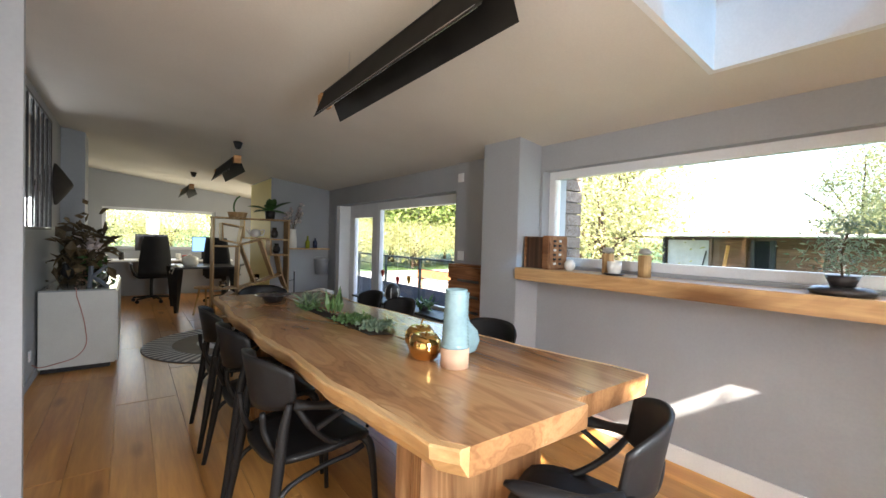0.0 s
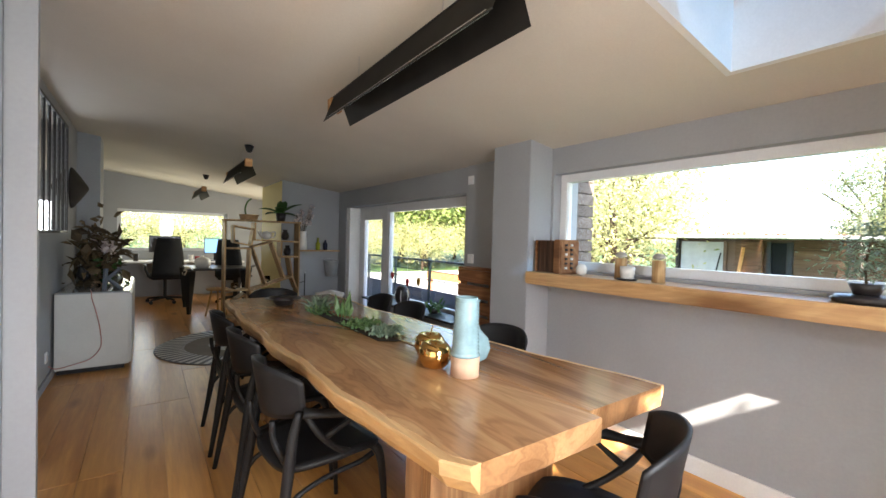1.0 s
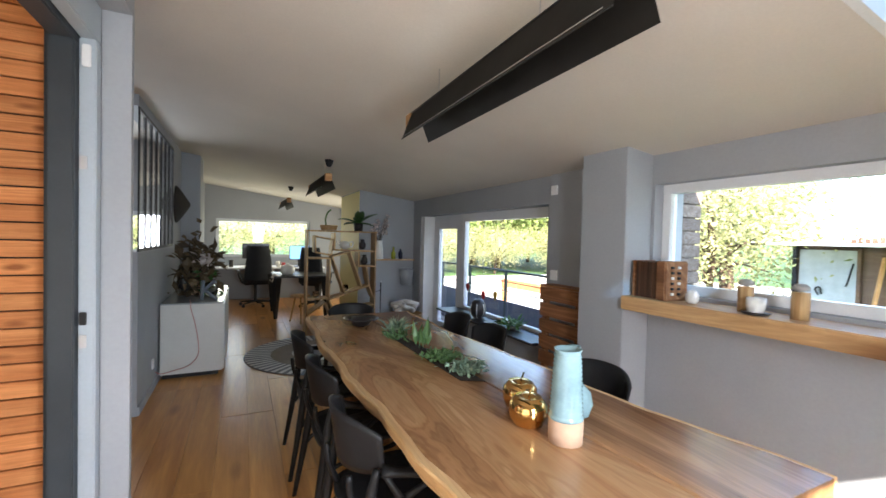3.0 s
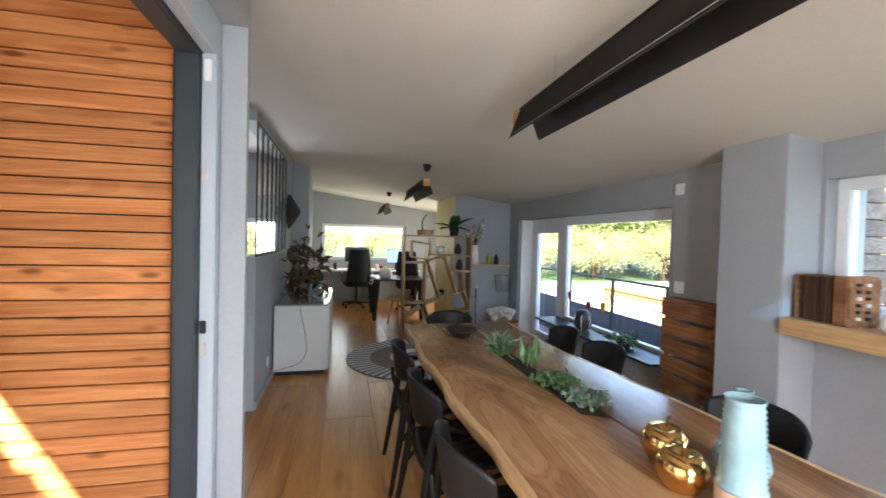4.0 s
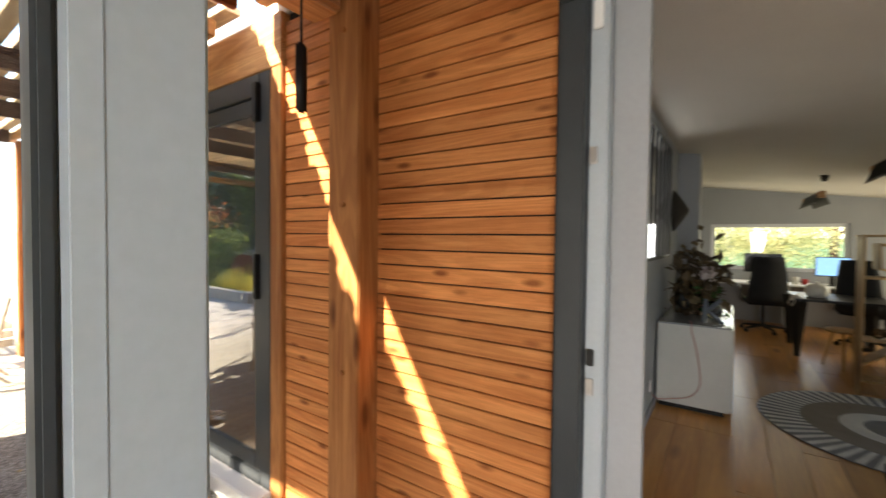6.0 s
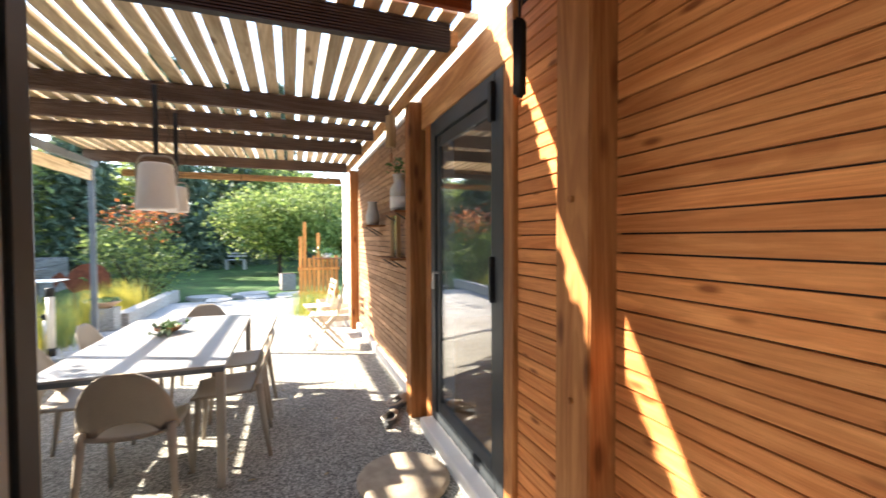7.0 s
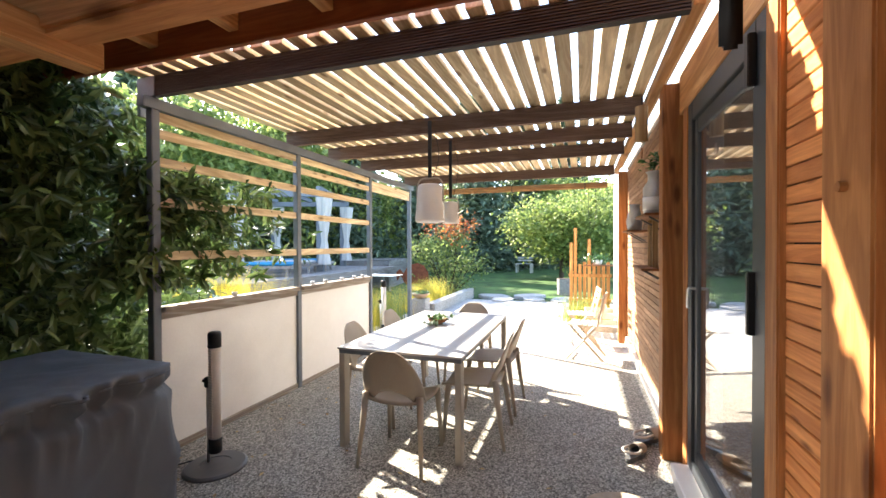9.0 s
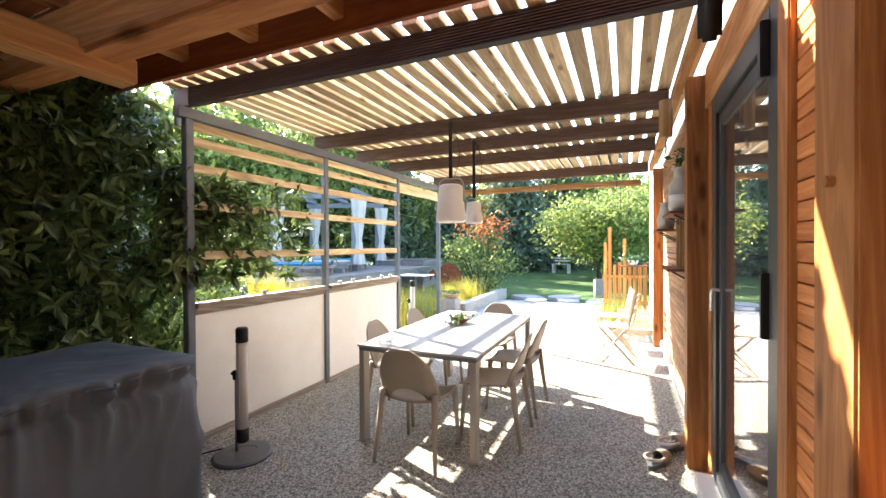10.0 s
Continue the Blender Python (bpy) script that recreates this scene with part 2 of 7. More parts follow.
def box(x0, x1, y0, y1, z0, z1, bevel=0.0, bm=None):
    made = bmesh.new()
    bmesh.ops.create_cube(made, size=1.0)
    for v in made.verts:
        v.co = Vector(((x0 + x1) / 2 + v.co.x * (x1 - x0), (y0 + y1) / 2 + v.co.y * (y1 - y0), (z0 + z1) / 2 + v.co.z * (z1 - z0)))
    if bevel:
        bmesh.ops.bevel(made, geom=made.edges[:] , offset=bevel, segments=2, affect="EDGES")
    if bm is None:
        return made
    return joined(bm, made)


def joined(bm, other, m=None):
    """Adds other to bm, turned by m."""
    if m is not None:
        bmesh.ops.transform(other, matrix=m, verts=other.verts[:])
    me = bpy.data.meshes.new("tmp")
    other.to_mesh(me)
    other.free()
    bm.from_mesh(me)
    bpy.data.meshes.remove(me)
    return bm


def lathe(profile, seg=24, bm=None):
    """A turned form: profile rows of (radius, height)."""
    bm = bm or bmesh.new()
    rings = []
    for r, z in profile:
        rings.append([bm.verts.new((r * math.cos(2 * math.pi * i / seg), r * math.sin(2 * math.pi * i / seg), z)) for i in range(seg)])
    for a, c in zip(rings, rings[1:]):
        for i in range(seg):
            bm.faces.new((a[i], a[(i + 1) % seg], c[(i + 1) % seg], c[i]))
    if profile[0][0] > 1e-4:
        bm.faces.new(rings[0][::-1])
    if profile[-1][0] > 1e-4:
        bm.faces.new(rings[-1])
    bmesh.ops.remove_doubles(bm, verts=bm.verts[:], dist=1e-5)
    return bm


def tube(points, radii, seg=8, bm=None, flat=1.0):
    """A round bar along points; radii one number or one each."""
    bm = bm or bmesh.new()
    pts = [Vector(p) for p in points]
    if not isinstance(radii, (list, tuple)):
        radii = [radii] * len(pts)
    rings = []
    ref = None
    for i, p in enumerate(pts):
        d = (pts[min(i + 1, len(pts) - 1)] - pts[max(i - 1, 0)]).normalized()
        if ref is None:
            ref = Vector((0, 0, 1)) if abs(d.z) < 0.9 else Vector((1, 0, 0))
        a = d.cross(ref).normalized()
        c = a.cross(d).normalized()
        ref = c
        rings.append([bm.verts.new(p + radii[i] * (a * math.cos(2 * math.pi * k / seg) * flat + c * math.sin(2 * math.pi * k / seg))) for k in range(seg)])
    for a, c in zip(rings, rings[1:]):
        for k in range(seg):
            bm.faces.new((a[k], a[(k + 1) % seg], c[(k + 1) % seg], c[k]))
    bm.faces.new(rings[0][::-1])
    bm.faces.new(rings[-1])
    return bm


def curve_points(ctrl, n=6):
    """Points on a smooth curve through ctrl."""
    c = [Vector(p) for p in ctrl]
    c = [2 * c[0] - c[1]] + c + [2 * c[-1] - c[-2]]
    out = []
    for i in range(1, len(c) - 2):
        for k in range(n):
            t = k / n
            p0, p1, p2, p3 = c[i - 1 : i + 3]
            out.append(0.5 * (2 * p1 + (p2 - p0) * t + (2 * p0 - 5 * p1 + 4 * p2 - p3) * t * t + (3 * p1 - p0 - 3 * p2 + p3) * t ** 3))
    return out + [c[-2]]


def sheet(f, nu, nv, thick):
    """A shell of given thickness over f(u, v), u and v from 0 to 1."""
    bm = bmesh.new()
    g = [[bm.verts.new(f(i / nu, j / nv)) for j in range(nv + 1)] for i in range(nu + 1)]
    for i in range(nu):
        for j in range(nv):
            bm.faces.new((g[i][j], g[i + 1][j], g[i + 1][j + 1], g[i][j + 1]))
    bmesh.ops.recalc_face_normals(bm, faces=bm.faces[:])
    if thick:
        bmesh.ops.solidify(bm, geom=bm.faces[:], thickness=thick)
    return bm


def prism(outline, z0, z1):
    """An outline of (x, y) drawn up from z0 to z1."""
    bm = bmesh.new()
    lo = [bm.verts.new((x, y, z0)) for x, y in outline]
    hi = [bm.verts.new((x, y, z1)) for x, y in outline]
    n = len(lo)
    for i in range(n):
        bm.faces.new((lo[i], lo[(i + 1) % n], hi[(i + 1) % n], hi[i]))
    bm.faces.new(lo[::-1])
    bm.faces.new(hi)
    return bm


def leaf_cloud(places, size, wide=0.45, bend=0.25, droop=0.0, seed=1, up=None):
    """Many pointed leaves, each of four faces, at the given places."""
    rnd = random.Random(seed)
    verts, faces = [], []
    for p in places:
        d = Vector((rnd.gauss(0, 1), rnd.gauss(0, 1), rnd.gauss(-droop, 0.7)))
        if up is not None:
            d = d * (1 - up) + Vector((0, 0, 1)) * up * 2
        d.normalize()
        side = d.cross(Vector((rnd.gauss(0, 1), rnd.gauss(0, 1), rnd.gauss(0, 1) + 1.5))).normalized()
        nor = side.cross(d)
        s = size * rnd.uniform(0.65, 1.25)
        k = len(verts)
        p = Vector(p)
        mid = p + d * s * 0.5 + nor * s * bend * 0.3
        verts += [p, p + d * s * 0.4 + side * s * wide * 0.5, mid, p + d * s * 0.4 - side * s * wide * 0.5, p + d * s - nor * s * bend * 0.3]
        faces += [(k, k + 1, k + 2), (k, k + 2, k + 3), (k + 1, k + 4, k + 2), (k + 2, k + 4, k + 3)]
    me = bpy.data.meshes.new("leaves")
    me.from_pydata(verts, [], faces)
    return me

# ---- the setting ----
FL = 0.06


def roof_z(x):
    return 2.10 + 0.13 * (2.38 - x)


def wall(name, material, label, *boxes):
    bm = bmesh.new()
    for b in boxes:
        box(*b, bm=bm)
    return solid(name, bm, material, label, "wall", "structure")


ground_bm = bmesh.new()
bmesh.ops.create_grid(ground_bm, x_segments=60, y_segments=60, size=400)
for v in ground_bm.verts:
    far = max(0.0, math.hypot(v.co.x, v.co.y) - 25)
    v.co.z = -0.07 + min(4.0, far * 0.015) * (0.6 + 0.4 * math.sin(v.co.x * 0.02 + v.co.y * 0.031))
solid("ground", ground_bm, LAWN, "green garden lawn reaching to the trees", "ground", "structure")
solid("terrace", box(-6.42, -0.6, 1.15, 5.0, -0.12, 0.0), AGGREGATE, "grey exposed-aggregate terrace floor under the pergola", "terrace", "structure")
solid("terrace_far", box(-11.8, -6.43, 0.6, 7.0, -0.12, -0.004), CONCRETE, "pale sunlit concrete terrace floor beyond the pergola", "terrace", "structure")

wall("wall_east", GREY_WALL, "grey painted plaster wall below and around the picture window",
     (2.38, 2.68, 1.75, 4.83, -0.1, 1.17), (2.38, 2.68, 1.75, 4.83, 1.9, 2.3), (2.38, 2.68, 1.75, 2.0, 1.17, 1.9), (2.38, 2.68, 4.83, 5.9, -0.1, 2.3))
solid("wall_pillar", box(2.127, 2.379, 4.85, 5.25, FL, 2.16, 0.004), GREY_WALL, "grey plastered pillar standing out of the wall", "pillar", "structure")
wall("wall_balcony", GREY_WALL, "grey plaster wall round the balcony window",
     (2.40, 2.72, 5.9, 5.95, -0.1, 2.3), (2.40, 2.72, 5.95, 7.93, -0.1, 0.52), (2.40, 2.72, 5.95, 9.0, 1.84, 2.3), (2.40, 2.72, 9.0, 10.7, -0.1, 2.3), (2.40, 2.72, 12.05, 13.2, -0.1, 2.3), (2.40, 2.72, 10.7, 12.05, -0.1, 0.9), (2.40, 2.72, 10.7, 12.05, 1.8, 2.3))
solid("wall_partition", box(1.485, 2.40, 9.3, 10.6, FL, 2.35, 0.003), GREY_WALL, "grey partition block with a shelf and a bucket on it", "wall", "structure")
# Yellow window light on the block's end, put into this sheet's colour.
solid("trim_yellow", box(1.479, 1.4845, 9.305, 10.595, FL + 0.001, 2.2), plain("yellow_lit_face", (0.72, 0.62, 0.28), 0.6, vary=0.05, scale=2), "pale yellow end of the partition block, window light put into its colour", "wall", "structure")
wall("wall_far", GREY_WALL, "grey end wall with the office window",
     (-1.0, 2.40, 12.95, 13.2, -0.1, 0.98), (-1.0, 2.40, 12.95, 13.2, 1.81, 2.7), (-1.0, -0.66, 12.95, 13.2, 0.98, 1.81), (1.26, 2.40, 12.95, 13.2, 0.98, 1.81))
wall("wall_left", GREY_WALL, "grey plaster wall with a glazed kitchen screen in it",
     (-1.0, -0.87, 6.76, 12.95, FL, 1.33), (-1.0, -0.87, 6.76, 12.95, 2.44, 2.7), (-1.0, -0.87, 8.52, 12.95, 1.33, 2.44), (-0.87, -0.655, 9.2, 9.65, FL, 2.62))
wall("wall_rear", GREY_WALL, "grey rear wall of the dining room",
     (-0.77, 0.15, 1.75, 1.9, -0.1, 2.7), (0.80, 1.12, 1.75, 1.9, 0.86, 2.6), (2.02, 2.38, 1.75, 1.9, -0.1, 2.4),
     (0.15, 0.27, 1.75, 1.9, -0.1, 2.6), (0.27, 0.50, 1.75, 1.9, -0.1, 0.9), (0.50, 0.80, 1.75, 1.9, 0.86, 0.9), (0.50, 0.95, 1.75, 1.9, -0.1, 0.12), (0.95, 1.40, 1.75, 1.9, -0.1, 0.86), (0.27, 0.80, 1.75, 1.9, 2.05, 2.6),
     (1.12, 2.02, 1.75, 1.9, 0.86, 1.63), (1.40, 2.02, 1.75, 1.9, -0.1, 0.86), (1.12, 2.02, 1.75, 1.9, 1.83, 2.5))
wall("wall_door_side", GREY_WALL, "grey plaster reveal beside the sliding terrace door",
     (-0.616, -0.528, 4.79, 4.825, -0.1, 2.62), (-0.77, -0.616, 4.80, 5.0, -0.1, 2.62), (-0.616, -0.575, 4.825, 5.0, -0.1, 2.62), (-0.77, -0.528, 1.9, 4.79, 2.28, 2.62), (-0.77, -0.528, 1.75, 2.02, -0.1, 2.28))
wall("wall_kitchen", GREY_WALL, "plain grey walls of the kitchen behind the siding",
     (-7.4, -3.56, 4.96, 5.1, -0.1, 2.66), (-2.38, -0.77, 4.96, 5.0, -0.1, 2.66), (-3.56, -2.38, 4.96, 5.1, 2.40, 2.66),
     (-7.55, -7.4, 4.96, 9.6, -0.1, 2.66), (-7.4, -2.3, 9.45, 9.6, -0.1, 2.66), (-2.3, -1.0, 9.45, 9.6, -0.1, 0.95), (-2.3, -1.0, 9.45, 9.6, 1.75, 2.66))
solid("ceiling_kitchen", box(-7.6, -0.99, 4.92, 9.6, 2.661, 2.76), CEILING, "plain white ceiling of the kitchen", "ceiling", "structure")
solid("floor_kitchen", box(-7.4, -0.861, 5.0, 9.45, -0.02, FL - 0.002), FLOOR_OAK, "oak boarded kitchen floor", "floor", "structure")


def slab(x0, x1, y0, y1, bm):
    z0, z1 = roof_z(x0), roof_z(x1)
    v = [bm.verts.new(p) for p in ((x0, y0, z0), (x1, y0, z1), (x1, y1, z1), (x0, y1, z0), (x0, y0, z0 + 0.09), (x1, y0, z1 + 0.09), (x1, y1, z1 + 0.09), (x0, y1, z0 + 0.09))]
    for f in ((3, 2, 1, 0), (4, 5, 6, 7), (0, 1, 5, 4), (1, 2, 6, 5), (2, 3, 7, 6), (3, 0, 4, 7)):
        bm.faces.new([v[i] for i in f])


SKY = (1.15, 1.93, 2.36, 3.48)
ceiling_bm = bmesh.new()
slab(-1.0, SKY[0] - 0.031, 1.75, 13.2, ceiling_bm)
slab(SKY[1] + 0.031, 2.72, 1.75, 13.2, ceiling_bm)
slab(SKY[0] - 0.031, SKY[1] + 0.031, 1.75, SKY[2] - 0.031, ceiling_bm)
slab(SKY[0] - 0.031, SKY[1] + 0.031, SKY[3] + 0.031, 13.2, ceiling_bm)
solid("ceiling", ceiling_bm, CEILING, "sloping white painted ceiling with a skylight well", "ceiling", "structure")

skylight = thing("window_roof", "white skylight window set deep in the sloping ceiling", "skylight", kind="structure")
shaft = bmesh.new()
for x0, x1, y0, y1 in ((SKY[0] - 0.03, SKY[0], SKY[2] - 0.03, SKY[3] + 0.03), (SKY[1], SKY[1] + 0.03, SKY[2] - 0.03, SKY[3] + 0.03), (SKY[0], SKY[1], SKY[2] - 0.03, SKY[2]), (SKY[0], SKY[1], SKY[3], SKY[3] + 0.03)):
    made = box(x0, x1, y0, y1, 0, 2.68)
    for v in made.verts:
        if v.co.z < 1:
            v.co.z = roof_z(v.co.x) - 0.001
    joined(shaft, made)
part("window_well", shaft, WHITE, skylight)
vf = bmesh.new()
for b in ((1.15, 1.22, 2.36, 3.48), (1.86, 1.93, 2.36, 3.48), (1.22, 1.86, 2.36, 2.43), (1.22, 1.86, 3.41, 3.48)):
    box(*b, 2.56, 2.62, 0.006, bm=vf)
part("window_frame", vf, WHITE_FRAME, skylight)
pane = part("pane", box(1.22, 1.86, 2.43, 3.41, 2.585, 2.592), SUN_GLASS, skylight)


def window(name, label, axis, at, a0, a1, z0, z1, mullions=(), depth=0.07, bar=0.06, material=WHITE_FRAME, top=None):
    """A framed window in a wall across the axis, with a pane for each light."""
    th = thing(name, label, "window", kind="structure")
    fr = bmesh.new()
    spans = [a0, *mullions, a1]
    top = top or bar

    def put(p0, p1, q0, q1, d0, d1, bm, bev=0.004):
        if axis == "x":
            box(d0, d1, p0, p1, q0, q1, bev, bm)
        else:
            box(p0, p1, d0, d1, q0, q1, bev, bm)

    put(a0, a1, z0, z0 + bar, at, at + depth, fr)
    put(a0, a1, z1 - top, z1, at, at + depth, fr)
    put(a0, a0 + bar, z0 + bar, z1 - top, at, at + depth, fr)
    put(a1 - bar, a1, z0 + bar, z1 - top, at, at + depth, fr)
    for m in mullions:
        put(m - bar / 2, m + bar / 2, z0 + bar, z1 - top, at, at + depth, fr)
    part("window_frame", fr, material, th)
    for p, q in zip(spans, spans[1:]):
        pb = bmesh.new()
        put(p + bar * 0.5, q - bar * 0.5, z0 + bar * 0.9, z1 - top * 0.9, at + depth * 0.5, at + depth * 0.5 + 0.006, pb, 0)
        g = part("pane", pb, GLASS, th)
        g.visible_shadow = False
    return th


window("window_1", "wide white-framed picture window above an oak ledge", "x", 2.46, 2.0, 4.83, 1.17, 1.9)
window("window_2", "large white-framed balcony window with a low sill", "x", 2.58, 5.95, 7.93, 0.52, 1.84, top=0.105)
window("door_1", "white-framed glazed balcony door", "x", 2.58, 7.93, 8.86, FL, 1.84, bar=0.17, top=0.2)
solid("trim_reveal", box(2.41, 2.72, 8.87, 8.99, FL, 1.83), WHITE, "white painted reveal beside the balcony door", "reveal", "structure")
window("window_3", "white-framed office window above the desk", "y", 13.02, -0.66, 1.26, 0.98, 1.81)
# Kitchen opening added only to carry the fill lamp.
window("window_6", "added white-framed kitchen window that holds a fill lamp", "y", 9.5, -2.3, -1.0, 0.95, 1.75)
window("window_7", "white-framed side window of the office", "x", 2.55, 10.7, 12.05, 0.9, 1.8, (11.375,))
window("window_4", "white-framed narrow rear window", "y", 1.79, 0.27, 0.80, 0.9, 2.05)
window("window_5", "white-framed slot window high in the rear wall", "y", 1.79, 1.12, 2.02, 1.63, 1.83, bar=0.02)
# Unseen low opening added so sun bounces off the floor onto the ceiling.
window("window_8", "added low white-framed rear window, lets in sun that bounces to the ceiling", "y", 1.79, 0.50, 0.95, 0.12, 0.86, bar=0.03)

# sliding terrace door: fixed dark frame outside, white inside
door2 = thing("door_2", "open sliding terrace door, white inside and anthracite outside", "door", kind="structure")
fr = bmesh.new()
for b in ((-0.737, -0.667, 4.70, 4.799, 0.0, 2.13), (-0.77, -0.737, 4.775, 4.799, 0.0, 2.28), (-0.737, -0.667, 1.95, 4.799, 2.13, 2.28), (-0.737, -0.667, 2.02, 2.08, 0.0, 2.13), (-0.77, -0.667, 2.02, 4.70, -0.02, 0.05)):
    box(*b, 0.004, fr)
part("outer_frame", fr, ANTHRACITE, door2, "anthracite outer frame")
fr = bmesh.new()
for b in ((-0.665, -0.617, 4.735, 4.789, FL, 2.15), (-0.665, -0.617, 2.02, 4.789, 2.15, 2.28), (-0.665, -0.617, 2.02, 2.08, FL, 2.15), (-0.665, -0.617, 2.08, 4.735, 0.0, FL + 0.012)):
    box(*b, 0.004, fr)
part("inner_frame", fr, DOOR_FRAME, door2)
for z in (1.08, 1.16, 1.70):
    part("strike_plate", box(-0.66, -0.64, 4.725, 4.7345, z, z + 0.045, 0.002), STEEL if z != 1.16 else BLACK_METAL, door2)
part("corner_cap", box(-0.655, -0.63, 4.722, 4.7345, 2.05, 2.125, 0.003), WHITE, door2)
leaf = bmesh.new()
for b in ((-0.712, -0.668, 3.667, 3.752, 0.08, 2.12), (-0.712, -0.668, 2.1, 2.18, 0.08, 2.12), (-0.712, -0.668, 2.18, 3.667, 2.03, 2.12), (-0.712, -0.668, 2.18, 3.667, 0.08, 0.17)):
    box(*b, 0.004, leaf)
sash = part("sliding_sash", leaf, DOOR_FRAME, door2)
gas = bmesh.new()
for b in ((-0.735, -0.713, 3.662, 3.752, 0.08, 2.12), (-0.735, -0.713, 2.1, 2.2, 0.08, 2.12), (-0.735, -0.713, 2.2, 3.662, 2.02, 2.12), (-0.735, -0.713, 2.2, 3.662, 0.08, 0.18), (-0.70, -0.67, 3.655, 3.6665, 0.17, 2.03)):
    box(*b, 0.003, gas)
part("seam", box(-0.6677, -0.6672, 3.6868, 3.6874, 0.085, 2.115), plain("grey_gasket", (0.33, 0.37, 0.4), 0.5), sash)
part("sash_cladding", gas, ANTHRACITE, sash, "anthracite cladding and gasket")
pane = part("pane", box(-0.695, -0.688, 2.17, 3.66, 0.16, 2.04), GLASS, sash)
pane.visible_shadow = False
hd = tube(curve_points([(-0.67, 3.72, 1.26), (-0.635, 3.722, 1.27), (-0.618, 3.722, 1.25), (-0.618, 3.722, 1.0), (-0.635, 3.722, 0.98), (-0.67, 3.72, 0.99)], 4), 0.014, 10)
part("pull_handle", hd, WHITE, sash, "white pull handle", True)

# kitchen screen of steel and glass
screen = thing("window_screen", "black steel kitchen screen with tall narrow panes", "window", kind="structure")
for i in range(8):
    y = 6.785 + i * (8.505 - 6.785) / 7
    part("mullion", box(-0.876, -0.866, y - 0.011, y + 0.011, 1.355, 2.42, 0.002), BLACK_METAL, screen)
for z in (1.343, 2.427):
    part("rail", box(-0.878, -0.866, 6.77, 8.517, z - 0.0125, z + 0.0125, 0.002), BLACK_METAL, screen)
for i in range(7):
    y = 6.785 + i * (8.505 - 6.785) / 7
    pane = part("pane", box(-0.881, -0.877, y + 0.0125, y + 0.232, 1.356, 2.414), GLASS, screen)
    pane.visible_shadow = False

# baseboards
for k, b in enumerate(((2.362, 2.379, 2.0, 4.84, FL, FL + 0.1), (-0.869, -0.855, 6.77, 9.19, FL, FL + 0.07), (2.382, 2.399, 5.26, 7.6, FL, FL + 0.1))):
    solid("baseboard", box(*b, 0.003), GREY_WALL if k == 1 else WHITE, "low painted baseboard along the wall", "baseboard", "structure")

# ---- outside: siding, posts, pergola ----
# trims and header of the clad wall
for b, mt, lab in (
    ((-1.80, -1.61, 4.805, 4.955, 0.0, 2.75), POST_WOOD, "square larch post in front of the siding"),
    ((-2.375, -2.27, 4.893, 4.958, 0.02, 2.39), POST_WOOD, "larch casing beside the kitchen door"),
    ((-3.68, -3.56, 4.893, 4.958, 0.02, 2.39), POST_WOOD, "larch casing beside the kitchen door"),
    ((-3.93, -3.78, 4.79, 4.958, 0.0, 2.62), POST_WOOD, "square larch post beside the kitchen door"),
    ((-7.56, -7.42, 4.79, 4.958, 0.0, 2.62), POST_WOOD, "square larch post at the end of the house"),
):
    p = solid("post", box(*b, 0.006), mt, lab, "post", "structure")
dowels = [p for p in bpy.data.objects if p.name == "post"][0]
for z in (0.35, 0.918, 1.637, 2.366):
    part("dowel", tube([(-1.70, 4.79, z), (-1.70, 4.83, z)], 0.012, 8), POST_WOOD, dowels)
solid("trim_header", box(-3.775, -2.27, 4.89, 4.958, 2.391, 2.66, 0.004), RAFTER, "larch board above the kitchen door", "board", "structure")
solid("trim_ledger", box(-7.56, -2.72, 4.74, 4.79, 2.60, 2.69, 0.004), RAFTER, "long pale larch ledger carrying the pergola", "beam", "structure")
solid("wall_end", box(-8.6, -7.57, 4.80, 4.958, -0.06, 2.56, 0.006), WHITE, "white rendered garden wall at the end of the house", "wall", "structure")
solid("trim_plinth", box(-7.42, -3.94, 4.88, 4.958, 0.0, 0.11, 0.006), WHITE, "white plinth strip under the siding", "plinth", "structure")
solid("trim_doorstep", box(-3.56, -2.375, 4.80, 4.958, 0.0, 0.1, 0.006), WHITE, "white door sill", "sill", "structure")

kd = thing("door_3", "closed anthracite sliding glass door to the kitchen", "door", kind="structure")
fr = bmesh.new()
for b in ((-3.558, -3.46, 0.101, 2.389), (-2.477, -2.378, 0.101, 2.389), (-3.46, -2.477, 0.101, 0.17), (-3.46, -2.477, 2.27, 2.389)):
    box(b[0], b[1], 4.897, 4.957, b[2], b[3], 0.004, fr)
part("door_frame", fr, ANTHRACITE, kd)
fr = bmesh.new()
for b in ((-3.455, -3.39, 0.175, 2.265), (-2.55, -2.482, 0.175, 2.265), (-3.39, -2.55, 0.175, 0.26), (-3.39, -2.55, 2.18, 2.265)):
    box(b[0], b[1], 4.912, 4.95, b[2], b[3], 0.004, fr)
sash3 = part("sash", fr, ANTHRACITE, kd)
for y in (4.922, 4.938):
    pane = part("pane", box(-3.395, -2.545, y, y + 0.005, 0.255, 2.185), GLASS, sash3)
    pane.visible_shadow = False
part("handle", tube(curve_points([(-3.43, 4.912, 1.24), (-3.43, 4.875, 1.24), (-3.43, 4.87, 1.2), (-3.43, 4.87, 1.12)], 4), 0.009), STEEL, sash3, "steel handle")
part("lock_case", box(-2.51, -2.485, 4.875, 4.911, 1.15, 1.4, 0.004), BLACK_METAL, kd)
part("hinge_case", box(-2.5, -2.46, 4.865, 4.896, 2.12, 2.33, 0.004), BLACK_METAL, kd)


